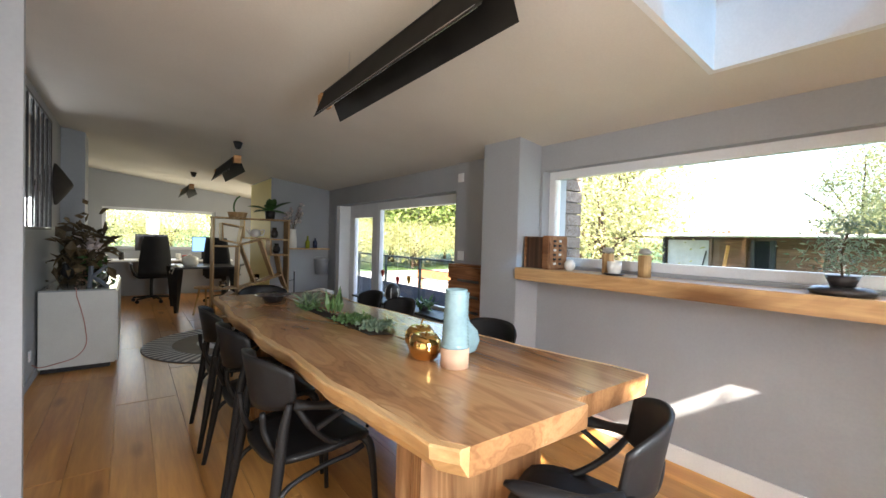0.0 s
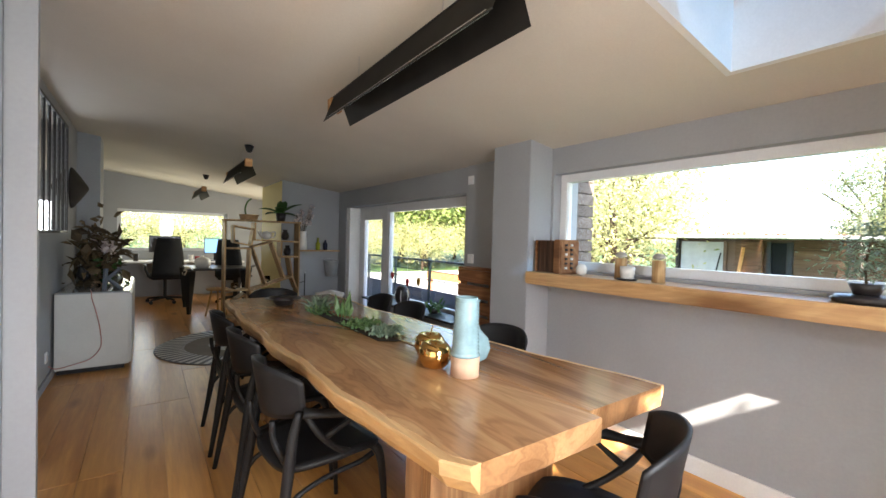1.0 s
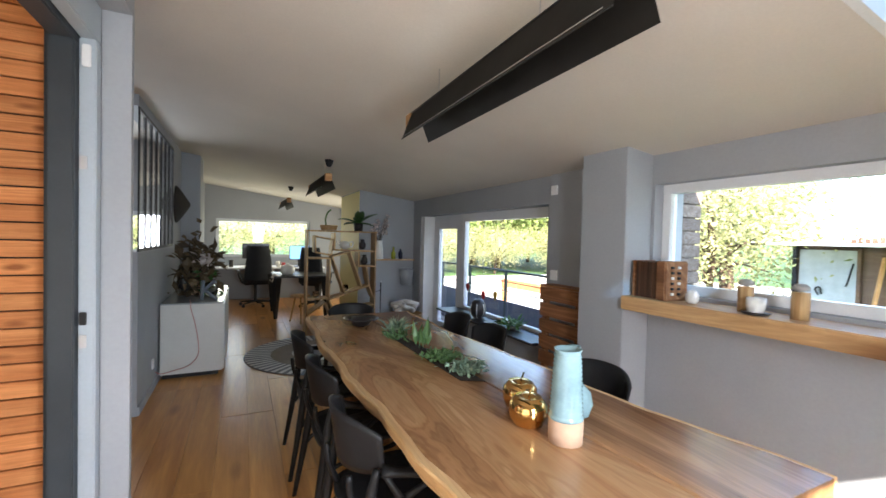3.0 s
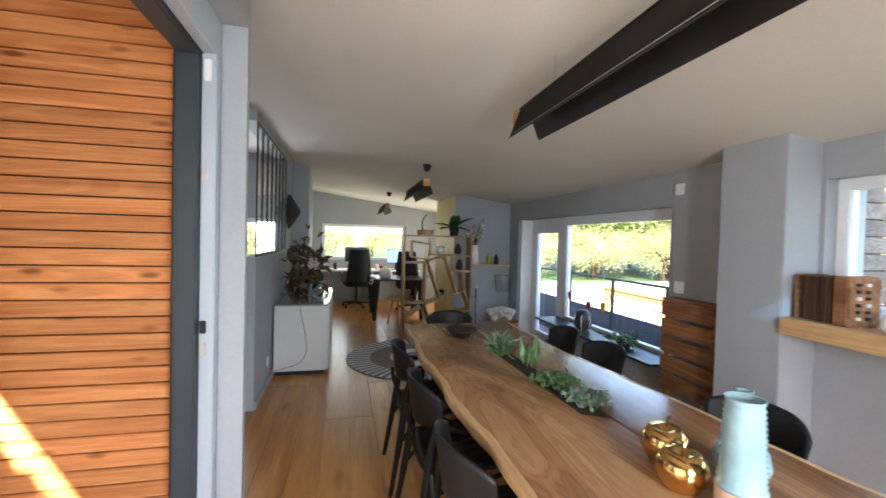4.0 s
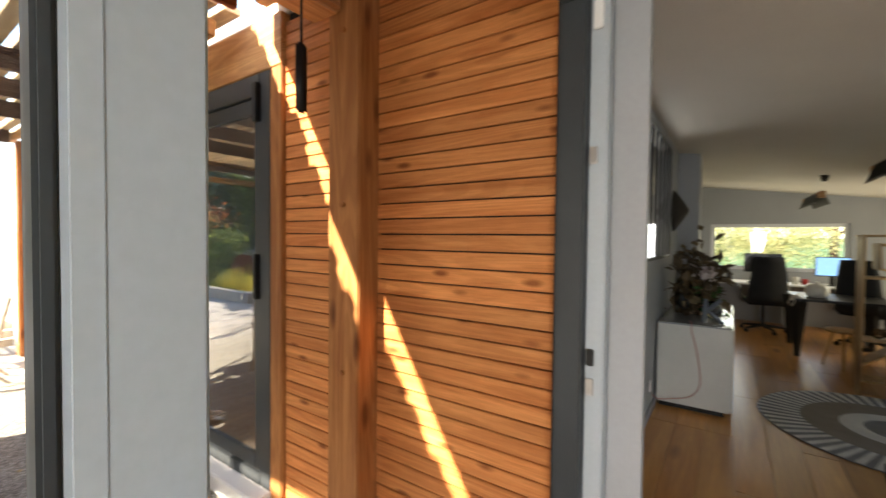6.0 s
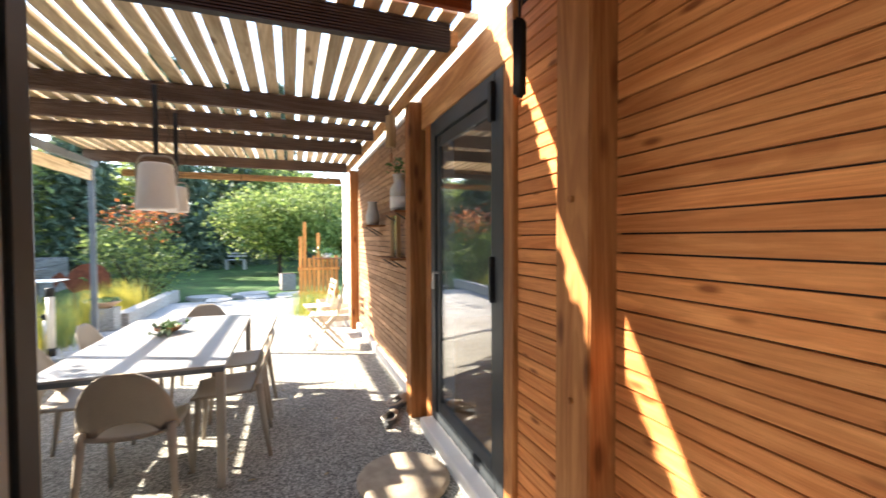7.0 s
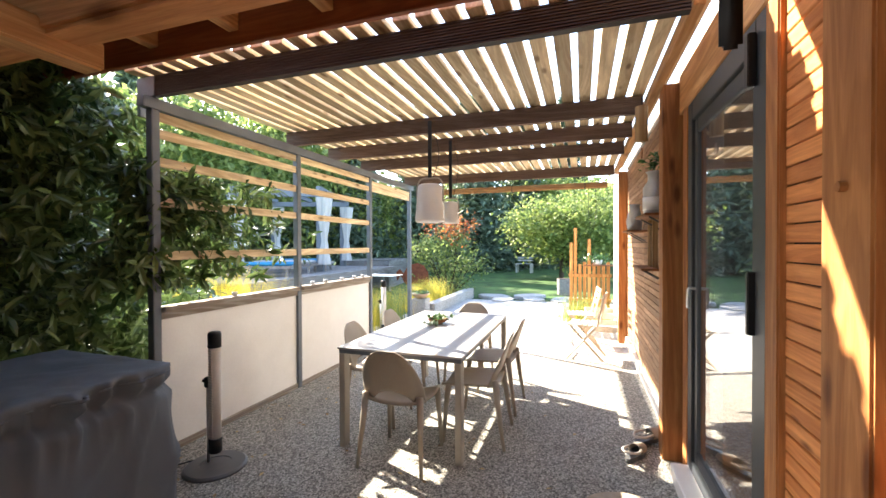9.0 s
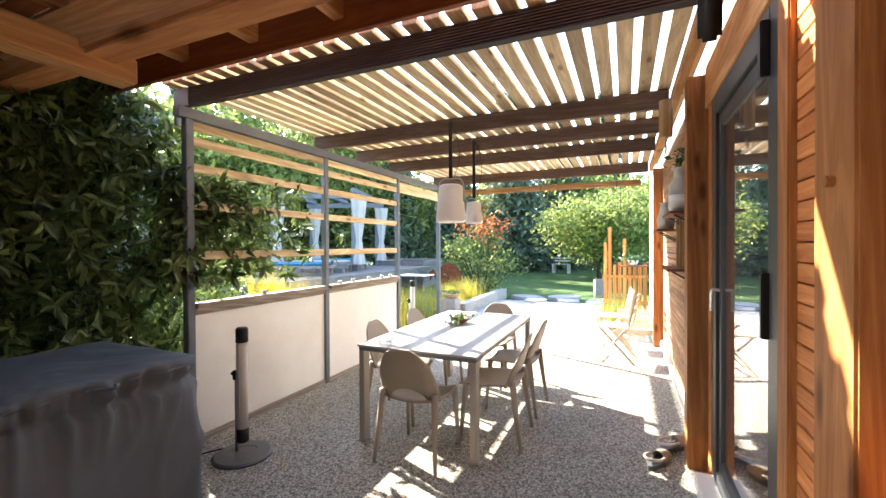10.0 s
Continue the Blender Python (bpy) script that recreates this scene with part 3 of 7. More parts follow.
def grooved_beam(length, high=0.145, thick=0.05):
    """A decking board on edge: ridges along both sides."""
    n = 9
    prof = []
    for i in range(n):
        z = i * high / n
        prof += [(thick / 2, z + 0.001), (thick / 2, z + high / n * 0.6), (thick / 2 - 0.009, z + high / n * 0.7), (thick / 2 - 0.009, z + high / n * 0.95)]
    prof = prof + [(-x, z) for x, z in reversed(prof)]
    bm = bmesh.new()
    a = [bm.verts.new((x, 0, z)) for x, z in prof]
    c = [bm.verts.new((x, length, z)) for x, z in prof]
    for i in range(len(a)):
        bm.faces.new((a[i], a[(i + 1) % len(a)], c[(i + 1) % len(a)], c[i]))
    bm.faces.new(a[::-1])
    bm.faces.new(c)
    return bm


pergola = thing("pergola", "terrace pergola of grey posts, dark grooved beams and pine slats", "pergola")
for x in (-2.69, -4.25, -5.83, -7.27):
    part("post", box(x - 0.03, x + 0.03, 1.36, 1.42, 0.0, 2.47, 0.004), GREY_POST, pergola, "grey painted post")
part("edge_beam", box(-7.4, -2.6, 1.355, 1.425, 2.471, 2.55, 0.004), GREY_POST, pergola, "grey painted edge beam")
beam_me = mesh_from(grooved_beam(3.42), "beam")
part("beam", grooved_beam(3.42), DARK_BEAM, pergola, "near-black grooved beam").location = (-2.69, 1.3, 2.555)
for x in (-4.22, -4.98, -5.78, -7.3):
    b = part("beam", beam_me, DECK_BEAM, pergola)
    b.location = (x, 1.3, 2.555)
part("bracket", box(-2.735, -2.665, 1.27, 1.299, 2.43, 2.69, 0.004), GREY_POST, pergola, "grey steel beam bracket")
part("bracket", box(-2.664, -2.656, 1.30, 1.45, 2.556, 2.69, 0.002), GREY_POST, pergola, "grey steel beam bracket")
rnd = random.Random(5)
slat_me = mesh_from(box(-2.52, 0, -0.046, 0.046, 0, 0.036, 0.003), "slat")
for i in range(27):
    y = 1.33 + i * 0.134
    for x in (-2.54, -5.085):
        s = part("slat", slat_me, SLAT, pergola)
        s.location = (x - (rnd.uniform(0, 0.05) if x > -3 else 0), y + rnd.uniform(-0.004, 0.004), 2.702 + rnd.uniform(0, 0.002))
        s.rotation_euler = (rnd.uniform(-0.02, 0.02), 0, 0)
# white infill, rails and side slats
MILK = plain("milk_white_sheet", (0.86, 0.87, 0.87), 0.5, vary=0.03, bump=0.01)
mnt = MILK.node_tree
mtr = mnt.nodes.new("ShaderNodeBsdfTranslucent")
mtr.inputs["Color"].default_value = (0.78, 0.77, 0.74, 1)
mmx = mnt.nodes.new("ShaderNodeMixShader")
mmx.inputs[0].default_value = 0.09
mnt.links.new(mnt.nodes["Principled BSDF"].outputs[0], mmx.inputs[1])
mnt.links.new(mtr.outputs[0], mmx.inputs[2])
mnt.links.new(mmx.outputs[0], mnt.nodes["Material Output"].inputs["Surface"])
screen_wall = thing("fence", "waist-high white translucent screen with grey rails and pine slats above", "fence")
for x0, x1 in ((-4.22, -2.72), (-5.80, -4.28)):
    part("panel", box(x0, x1, 1.387, 1.393, 0.05, 1.035), MILK, screen_wall, "milky white sheet")
    part("rail", box(x0, x1, 1.34, 1.45, 1.036, 1.075, 0.004), GREY_RAIL, screen_wall, "weathered grey rail")
    part("foot_rail", box(x0, x1, 1.37, 1.41, 0.0, 0.05, 0.003), GREY_RAIL, screen_wall)
    part("rail_face", box(x0, x1, 1.395, 1.415, 0.985, 1.034, 0.003), GREY_RAIL, screen_wall)
    for z in (1.44, 1.825, 2.11, 2.31, 2.43):
        part("slat", box(x0, x1, 1.382, 1.404, z - 0.033, z + 0.033, 0.003), SLAT, screen_wall)
part("slat", box(-7.24, -5.86, 1.382, 1.404, 2.28, 2.43, 0.003), SLAT, screen_wall)

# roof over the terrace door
CANOPY_BOARD = wood("dark_red_brown_board", (0.2, 0.058, 0.022), (0.36, 0.125, 0.05), "y", 0.6, 12, 0.15, 3.0, 0.2, figure=0.3)
canopy = thing("canopy", "larch canopy roof with rafters, purlin and boarded underside", "canopy")
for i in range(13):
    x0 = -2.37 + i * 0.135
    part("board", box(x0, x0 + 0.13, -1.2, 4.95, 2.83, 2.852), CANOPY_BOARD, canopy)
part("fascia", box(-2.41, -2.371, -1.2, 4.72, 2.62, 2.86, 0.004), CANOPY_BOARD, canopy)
for i in range(10):
    y = -0.56 + i * 0.6
    part("rafter", box(-2.37, -0.6, y - 0.035, y + 0.035, 2.69, 2.829, 0.005), RAFTER, canopy)
part("purlin", box(-1.88, -1.70, -1.2, 4.8, 2.43, 2.689, 0.02), RAFTER_Y, canopy)
part("tie_beam", box(-1.96, -0.8, 1.92, 2.06, 2.36, 2.5, 0.012), RAFTER, canopy)
part("tie_beam", box(-1.96, -0.8, 0.1, 0.24, 2.36, 2.499, 0.012), RAFTER, canopy)
wall("wall_rear_outside", GREY_WALL, "rear outside wall under the canopy", (-0.95, -0.775, -1.2, 1.9, -0.1, 2.68))

# ---- indoor things ----
TABLE_WOOD = figured_wood("walnut_slab")
SAPWOOD = wood("pale_sapwood", (0.46, 0.27, 0.11), (0.68, 0.46, 0.23), "y", 0.45, 9, 0.08, 3.0, 0.15, figure=0.2)
TRUNK = wood("tree_trunk", (0.2, 0.1, 0.045), (0.48, 0.28, 0.13), "z", 0.6, 9, 0.1, 3.0, 0.3)
OAK = wood("light_oak", (0.42, 0.24, 0.1), (0.6, 0.39, 0.19), "y", 0.45, 10, 0.1, 2.0, 0.08, figure=0.2)
OAK_Z = wood("light_oak_upright", (0.45, 0.29, 0.13), (0.62, 0.43, 0.23), "z", 0.5, 10, 0.12, 2.0, 0.08)
BROWN_SLAT = wood("brown_pallet_wood", (0.2, 0.085, 0.035), (0.36, 0.17, 0.075), "y", 0.6, 10, 0.15, 3.0, 0.2)
BLUE_GLAZE = plain("blue_grey_glaze", (0.22, 0.33, 0.35), 0.16, vary=0.18, scale=14, bump=0.05)
TERRACOTTA = plain("raw_clay", (0.55, 0.36, 0.24), 0.75, vary=0.1)
WHITE_CERAMIC = plain("white_ceramic", (0.75, 0.74, 0.7), 0.25, vary=0.05)
DARK_CERAMIC = plain("dark_ceramic", (0.03, 0.026, 0.026), 0.3, vary=0.2)
SOIL = plain("dark_soil", (0.03, 0.022, 0.016), 0.95, vary=0.4, scale=40, bump=0.8)
SUCCULENT = leafy("succulent_green", (0.045, 0.11, 0.035), (0.14, 0.24, 0.09), 0.4, 0.15)
SUCCULENT_GREY = leafy("succulent_grey", (0.12, 0.2, 0.14), (0.26, 0.34, 0.24), 0.4, 0.12)
HOUSE_LEAF = leafy("house_plant_green", (0.03, 0.09, 0.02), (0.09, 0.2, 0.05), 0.35, 0.2)
DRY_LEAF = leafy("dark_dry_leaf", (0.05, 0.035, 0.02), (0.14, 0.1, 0.05), 0.6, 0.15)
BLOSSOM = leafy("pale_blossom", (0.6, 0.5, 0.48), (0.8, 0.72, 0.7), 0.6, 0.3)
BLACK_FABRIC = plain("black_fabric", (0.014, 0.015, 0.018), 0.85, vary=0.2, bump=0.3, fine=300)
SCREEN_OFF = plain("dark_screen", (0.012, 0.013, 0.016), 0.15, vary=0.05, bump=0.0)
CREAM = plain("cream_fabric", (0.62, 0.57, 0.5), 0.9, vary=0.1, bump=0.3, fine=200)
GREY_WEAVE = plain("grey_weave", (0.36, 0.35, 0.33), 0.95, vary=0.15, bump=0.5, fine=240)
WHITE_WEAVE = plain("white_weave", (0.74, 0.73, 0.7), 0.95, vary=0.1, bump=0.5, fine=240)
ZINC = plain("zinc_sheet", (0.52, 0.54, 0.56), 0.4, 0.45, vary=0.12)
SLATE = plain("black_slate", (0.03, 0.033, 0.036), 0.4, vary=0.2)
RED = plain("red_enamel", (0.35, 0.02, 0.02), 0.4)
YELLOW = plain("yellow_enamel", (0.6, 0.35, 0.05), 0.4)


def slab_board(edge_a, edge_b, y0, y1, top, thick, jitter):
    """A board with live edges: x of both edges as functions of y, undercut below."""
    bm = bmesh.new()
    n = 44
    rows = []
    for i in range(n + 1):
        y = y0 + (y1 - y0) * i / n
        a, b = edge_a(y), edge_b(y)
        k = 0.012 if jitter else 0.0
        rows.append([bm.verts.new(p) for p in (
            (a + 0.004, y, top), (b - 0.004, y, top), (b, y, top - 0.006), (b - 0.5 * k * (jitter > 0), y, top - thick * 0.5), (b - 2.2 * k * (jitter > 0), y, top - thick),
            (a + 2.5 * k * (jitter < 0), y, top - thick), (a + 0.3 * k * (jitter < 0), y, top - thick * 0.5), (a, y, top - 0.006))])
    for r, s in zip(rows, rows[1:]):
        for k in range(8):
            bm.faces.new((r[k], r[(k + 1) % 8], s[(k + 1) % 8], s[k]))
    bm.faces.new(rows[0][::-1])
    bm.faces.new(rows[-1])
    return bm


def lerp_rows(rows):
    ys = [r[0] for r in rows]
    xs = [r[1] for r in rows]
    return lambda y: float(np.interp(y, ys, xs)) + 0.008 * math.sin(y * 9.0) + 0.004 * math.sin(y * 23 + 1)


LEFT_EDGE = lerp_rows([(3.38, 0.43), (3.41, 0.385), (3.46, 0.36), (3.6, 0.335), (4.06, 0.308), (4.45, 0.294), (4.9, 0.274), (5.5, 0.264), (6.28, 0.30)])
RIGHT_EDGE = lerp_rows([(3.38, 1.375), (3.78, 1.30), (4.29, 1.235), (4.52, 1.25), (5.5, 1.145), (6.28, 1.16)])


def seam(y):
    return 0.90 + (0.735 - 0.90) * (y - 3.42) / 2.6


TOP = 0.856
dining = thing("dining_table", "long live-edge walnut slab table with a planted middle slot", "table", (0, 0, 0))
part("board", slab_board(lambda y: LEFT_EDGE(y) + 0.03, lambda y: seam(y) - 0.004, 3.395, 6.27, TOP, 0.075, 0), TABLE_WOOD, dining)
part("board", slab_board(lambda y: seam(y) + 0.004, lambda y: RIGHT_EDGE(y) - 0.022, 3.44, 6.26, TOP, 0.075, 0), TABLE_WOOD, dining)
part("live_edge", slab_board(LEFT_EDGE, lambda y: LEFT_EDGE(y) + 0.036, 3.397, 6.268, TOP - 0.0008, 0.0742, -1), SAPWOOD, dining, "pale wavy sapwood edge")
part("live_edge", slab_board(lambda y: RIGHT_EDGE(y) - 0.028, RIGHT_EDGE, 3.442, 6.258, TOP - 0.0008, 0.0742, 1), SAPWOOD, dining, "pale wavy sapwood edge")
for x0, x1, y0, y1 in ((0.52, 1.18, 3.72, 3.92), (0.48, 1.0, 5.62, 5.82)):
    rnd = random.Random(int(y0 * 10))
    ring = []
    for k in range(26):
        a = 2 * math.pi * k / 26
        w = 1 + 0.07 * math.sin(a * 5 + 1) + 0.05 * rnd.uniform(-1, 1)
        ring.append(((x0 + x1) / 2 + (x1 - x0) / 2 * w * math.copysign(abs(math.cos(a)) ** 0.5, math.cos(a)), (y0 + y1) / 2 + (y1 - y0) / 2 * w * math.sin(a)))
    part("trunk_leg", prism(ring, FL, TOP - 0.0755), TRUNK, dining, "rough split tree-trunk leg")
part("planting_slot", prism([(0.735, 4.52), (0.833, 4.47), (0.775, 5.56), (0.7, 5.57)], TOP + 0.001, TOP + 0.005), SOIL, dining, "dark planting slot")


def succulent(name, label, at, mat_, n, size, up, seed, spread=0.06, wide=0.3):
    th = thing(name, label, "plant", at)
    r = random.Random(seed)
    pts = [(r.gauss(0, spread), r.gauss(0, spread), r.uniform(0, 0.03)) for _ in range(n)]
    part("leaves", leaf_cloud(pts, size, wide, 0.3, 0, seed, up), mat_, th)
    return th


succulent("spiky_succulent", "spiky grey-green succulent in the table slot", (0.77, 5.5, TOP + 0.005), SUCCULENT_GREY, 70, 0.1, 0.4, 1, 0.03, 0.1)
succulent("spiky_succulent", "small spiky green succulent in the table slot", (0.73, 5.32, TOP + 0.005), SUCCULENT, 50, 0.07, 0.25, 2, 0.035, 0.22)
succulent("broad_leaf_plant", "upright broad-leaved green plant in the table slot", (0.78, 5.08, TOP + 0.005), SUCCULENT, 12, 0.125, 0.8, 3, 0.022, 0.36)
succulent("rosette_succulent", "dense green rosette succulent in the table slot", (0.79, 4.84, TOP + 0.005), SUCCULENT, 420, 0.03, 0.35, 4, 0.04, 0.6)
succulent("rosette_succulent", "dense grey rosette succulent in the table slot", (0.82, 4.62, TOP + 0.005), SUCCULENT_GREY, 420, 0.028, 0.35, 5, 0.036, 0.65)

bowl = thing("bowl", "shallow dark ceramic bowl with a wide rim on the table", "bowl", (0.62, 5.82, TOP))
part("body", lathe([(0.04, 0.0), (0.055, 0.004), (0.075, 0.035), (0.125, 0.05), (0.128, 0.054), (0.072, 0.044), (0.05, 0.012), (0.0, 0.01)], 28), DARK_CERAMIC, bowl, "", True)

vase = thing("vase", "tall ribbed blue-glazed vase with a raw clay foot", "vase", (0.785, 3.905, TOP))
prof = [(0.054, 0.0), (0.055, 0.075)]
part("foot", lathe(prof, 32), TERRACOTTA, vase, "raw clay foot", True)
prof = [(0.0545, 0.0755), (0.056, 0.08)]
for i in range(15):
    z = 0.085 + i * 0.0135
    prof += [(0.054 - i * 0.0007, z), (0.0495 - i * 0.0007, z + 0.0065)]
prof += [(0.043, 0.292), (0.044, 0.297), (0.04, 0.296), (0.039, 0.1), (0.0, 0.095)]
part("body", lathe(prof, 32), BLUE_GLAZE, vase, "", True)
vase2 = thing("vase", "round blue-glazed bottle vase with a slim neck", "vase", (0.93, 4.03, TOP))
part("body", lathe([(0.03, 0), (0.06, 0.02), (0.072, 0.06), (0.062, 0.1), (0.028, 0.135), (0.02, 0.16), (0.02, 0.25), (0.024, 0.262), (0.016, 0.26), (0.014, 0.15), (0, 0.14)], 28), BLUE_GLAZE, vase2, "", True)


def apple(at, s):
    th = thing("gold_apple", "polished gold decorative apple on the table", "ornament", at, group="gold apples")
    part("body", lathe([(0.0, 0.012), (0.025, 0.0), (0.05, 0.012), (0.066, 0.045), (0.064, 0.08), (0.045, 0.104), (0.02, 0.1), (0.0, 0.085)], 28), GOLD, th, "", True)
    part("stalk", tube([(0, 0, 0.085), (0.006, 0, 0.115), (0.02, 0.004, 0.135)], 0.0035, 6), GOLD, th)
    th.scale = (s, s, s)


apple((0.735, 4.035, TOP), 1.0)
apple((0.80, 4.17, TOP), 1.0)


def dining_chair(at, turn):
    """Moulded black armchair; its front looks along local y."""
    th = thing("dining_chair", "matt black moulded armchair drawn up to the table", "chair", at, turn, "chairs round the table")

    def seat_f(u, v):
        x, y = (u - 0.5) * 2, (v - 0.5) * 2
        w = 0.225 * (1 - 0.12 * max(0, -y)) * (1 - 0.1 * y ** 4)
        return (x * w, y * 0.21 * (1 - 0.12 * x ** 4), 0.445 + 0.018 * x * x + 0.012 * y - 0.02 * max(0, y) ** 3)

    part("seat", sheet(seat_f, 10, 10, 0.022), BLACK_PLASTIC, th, "", True)

    def back_f(u, v):
        a = (u - 0.5) * 2
        ang = a * 0.88
        top = 0.815 - 0.05 * abs(a) ** 3
        low = 0.605 + 0.03 * abs(a) ** 2.0
        z = low + (top - low) * v
        return ((0.255 + 0.02 * v) * math.sin(ang), -(0.25 + 0.035 * v) * math.cos(ang) + 0.025, z)

    part("backrest", sheet(back_f, 20, 8, 0.012), BLACK_PLASTIC, th, "", True)
    for s in (-1, 1):
        part("front_leg", tube(curve_points([(0.15 * s, 0.13, 0.435), (0.195 * s, 0.175, 0.425), (0.212 * s, 0.195, 0.36), (0.222 * s, 0.21, 0.18), (0.23 * s, 0.222, 0.0)], 4), [0.012, 0.014, 0.016, 0.018, 0.02, 0.02, 0.019, 0.018, 0.017, 0.016, 0.015, 0.014, 0.013, 0.012, 0.011, 0.011, 0.011], 9), BLACK_PLASTIC, th, "", True)
        part("back_leg", tube(curve_points([(0.205 * s, -0.165, 0.66), (0.2 * s, -0.185, 0.56), (0.205 * s, -0.205, 0.4), (0.218 * s, -0.235, 0.2), (0.232 * s, -0.268, 0.0)], 4), [0.012, 0.014, 0.016, 0.018, 0.019, 0.02, 0.021, 0.021, 0.021, 0.02, 0.019, 0.018, 0.016, 0.015, 0.014, 0.013, 0.012], 9), BLACK_PLASTIC, th, "", True)
        part("back_strut", tube(curve_points([(0.13 * s, -0.235, 0.62), (0.125 * s, -0.225, 0.54), (0.15 * s, -0.185, 0.45)], 4), [0.011, 0.012, 0.012, 0.011, 0.011, 0.012, 0.012, 0.013, 0.014], 8), BLACK_PLASTIC, th, "", True)
        part("armrest", tube(curve_points([(0.212 * s, -0.15, 0.655), (0.25 * s, -0.05, 0.642), (0.265 * s, 0.05, 0.64), (0.26 * s, 0.14, 0.64)], 4), [0.02, 0.018, 0.016, 0.015, 0.016, 0.018, 0.02, 0.021, 0.021, 0.02, 0.018, 0.014, 0.007], 9, flat=1.4), BLACK_PLASTIC, th, "", True)
        part("side_strut", tube(curve_points([(0.214 * s, -0.145, 0.65), (0.235 * s, -0.1, 0.575), (0.232 * s, -0.03, 0.5), (0.205 * s, 0.05, 0.448)], 4), [0.012, 0.012, 0.012, 0.013, 0.014, 0.014, 0.013, 0.012, 0.012, 0.012, 0.012, 0.013, 0.014], 8), BLACK_PLASTIC, th, "", True)
        part("arm_fork", tube(curve_points([(0.262 * s, 0.06, 0.634), (0.256 * s, 0.01, 0.6), (0.238 * s, -0.075, 0.555)], 4), [0.013, 0.011, 0.01, 0.01, 0.01, 0.01, 0.011, 0.012, 0.012], 8), BLACK_PLASTIC, th, "", True)
        part("stretcher", tube(curve_points([(0.212 * s, -0.222, 0.29), (0.2 * s, -0.16, 0.345), (0.19 * s, -0.03, 0.372), (0.195 * s, 0.1, 0.385), (0.2 * s, 0.16, 0.405)], 4), [0.016, 0.014, 0.012, 0.011, 0.011, 0.01, 0.01, 0.01, 0.01, 0.01, 0.01, 0.01, 0.011, 0.011, 0.012, 0.012, 0.012], 8), BLACK_PLASTIC, th, "", True)
    return th


first = dining_chair((0.40, 4.43, FL), -84)
for x, y, r in ((0.395, 5.04, -88), (0.385, 5.64, -91), (1.29, 5.93, 88), (1.29, 5.42, 92), (1.30, 4.42, 95), (0.75, 6.48, 180), (0.88, 3.42, 26)):
    copy_thing(first, pose(x, y, FL, 0, 0, r))


LAMP_STEEL = plain("raw_black_steel", (0.03, 0.028, 0.025), 0.6, 0.0, vary=0.2, bump=0.02)
LAMP_STEEL.node_tree.nodes["Principled BSDF"].inputs["Specular IOR Level"].default_value = 0.25


def trough_lamp(at, turn, length, label, drop):
    """Folded black sheet over a tube, with a wooden block at its end, hung by wires."""
    th = thing("pendant_lamp", label, "lamp", at, turn, "trough lamps")
    for s, w in ((-1, 0.075), (1, 0.085)):
        bm = bmesh.new()
        v = [bm.verts.new(p) for p in ((0.02 * s, 0, 0.15), (0.02 * s, length, 0.15), (w * s, length, 0.0), (w * s, 0, 0.0))]
        bm.faces.new(v)
        bmesh.ops.solidify(bm, geom=bm.faces[:], thickness=0.003)
        part("side_sheet", bm, LAMP_STEEL, th)
    part("lip", tube([(-0.075, 0, 0.002), (-0.075, length, 0.002)], 0.003, 6), LAMP_STEEL, th)
    part("ridge", box(-0.022, 0.022, -0.05, length + 0.05, 0.1525, 0.158, 0.001), BLACK_METAL, th)
    part("end_block", box(-0.034, 0.034, length + 0.001, length + 0.06, 0.075, 0.152, 0.003), RAFTER, th, "orange wooden end block")
    part("end_block", box(-0.034, 0.034, -0.06, -0.001, 0.075, 0.152, 0.003), RAFTER, th, "orange wooden end block")
    part("light_tube", tube([(-0.064, 0.035, 0.014), (-0.064, length - 0.035, 0.014)], 0.006, 12), STEEL, th, "unlit slim steel-edged light", True)
    for y in (0.25 * length, 0.78 * length):
        part("wire", tube([(0, y, 0.158), (0, y, 0.158 + drop)], 0.0015, 5), STEEL, th)
    return th


trough_lamp((0.675, 3.6, 2.035), -1.2, 1.48, "long black trough lamp hung over the dining table", 0.14)
trough_lamp((0.66, 7.45, 2.0), 0, 1.15, "black trough lamp hung on a wire under the ceiling", 0.14)
trough_lamp((0.56, 10.5, 1.97), 1, 1.1, "small black trough lamp in the office", 0.18)
for x, y in ((0.69, 7.55), (0.60, 10.6)):
    cup = thing("ceiling_rose", "black conical ceiling rose of a lamp", "ceiling rose", (x, y, roof_z(x)))
    part("cone", lathe([(0.018, -0.075), (0.03, -0.06), (0.05, 0.0)], 16), BLACK_METAL, cup, "", True)

# sideboard and what stands on it
side = thing("sideboard", "white sideboard with a glass top against the grey wall", "sideboard", (0, 0, 0))
LACQUER = plain("off_white_lacquer", (0.6, 0.6, 0.57), 0.35, vary=0.03, bump=0.01)
part("body", box(-0.85, -0.322, 7.61, 9.1, 0.11, 0.785, 0.004), LACQUER, side)
part("top", box(-0.853, -0.318, 7.605, 9.105, 0.786, 0.8, 0.003), plain("grey_glass_top", (0.3, 0.32, 0.33), 0.12, vary=0.05, bump=0.0), side, "grey glass top")
part("plinth", box(-0.84, -0.36, 7.66, 9.05, FL, 0.109), BLACK_METAL, side)
for y in (7.62, 8.36):
    part("door", box(-0.321, -0.305, y, y + 0.73, 0.12, 0.775, 0.003), LACQUER, side)
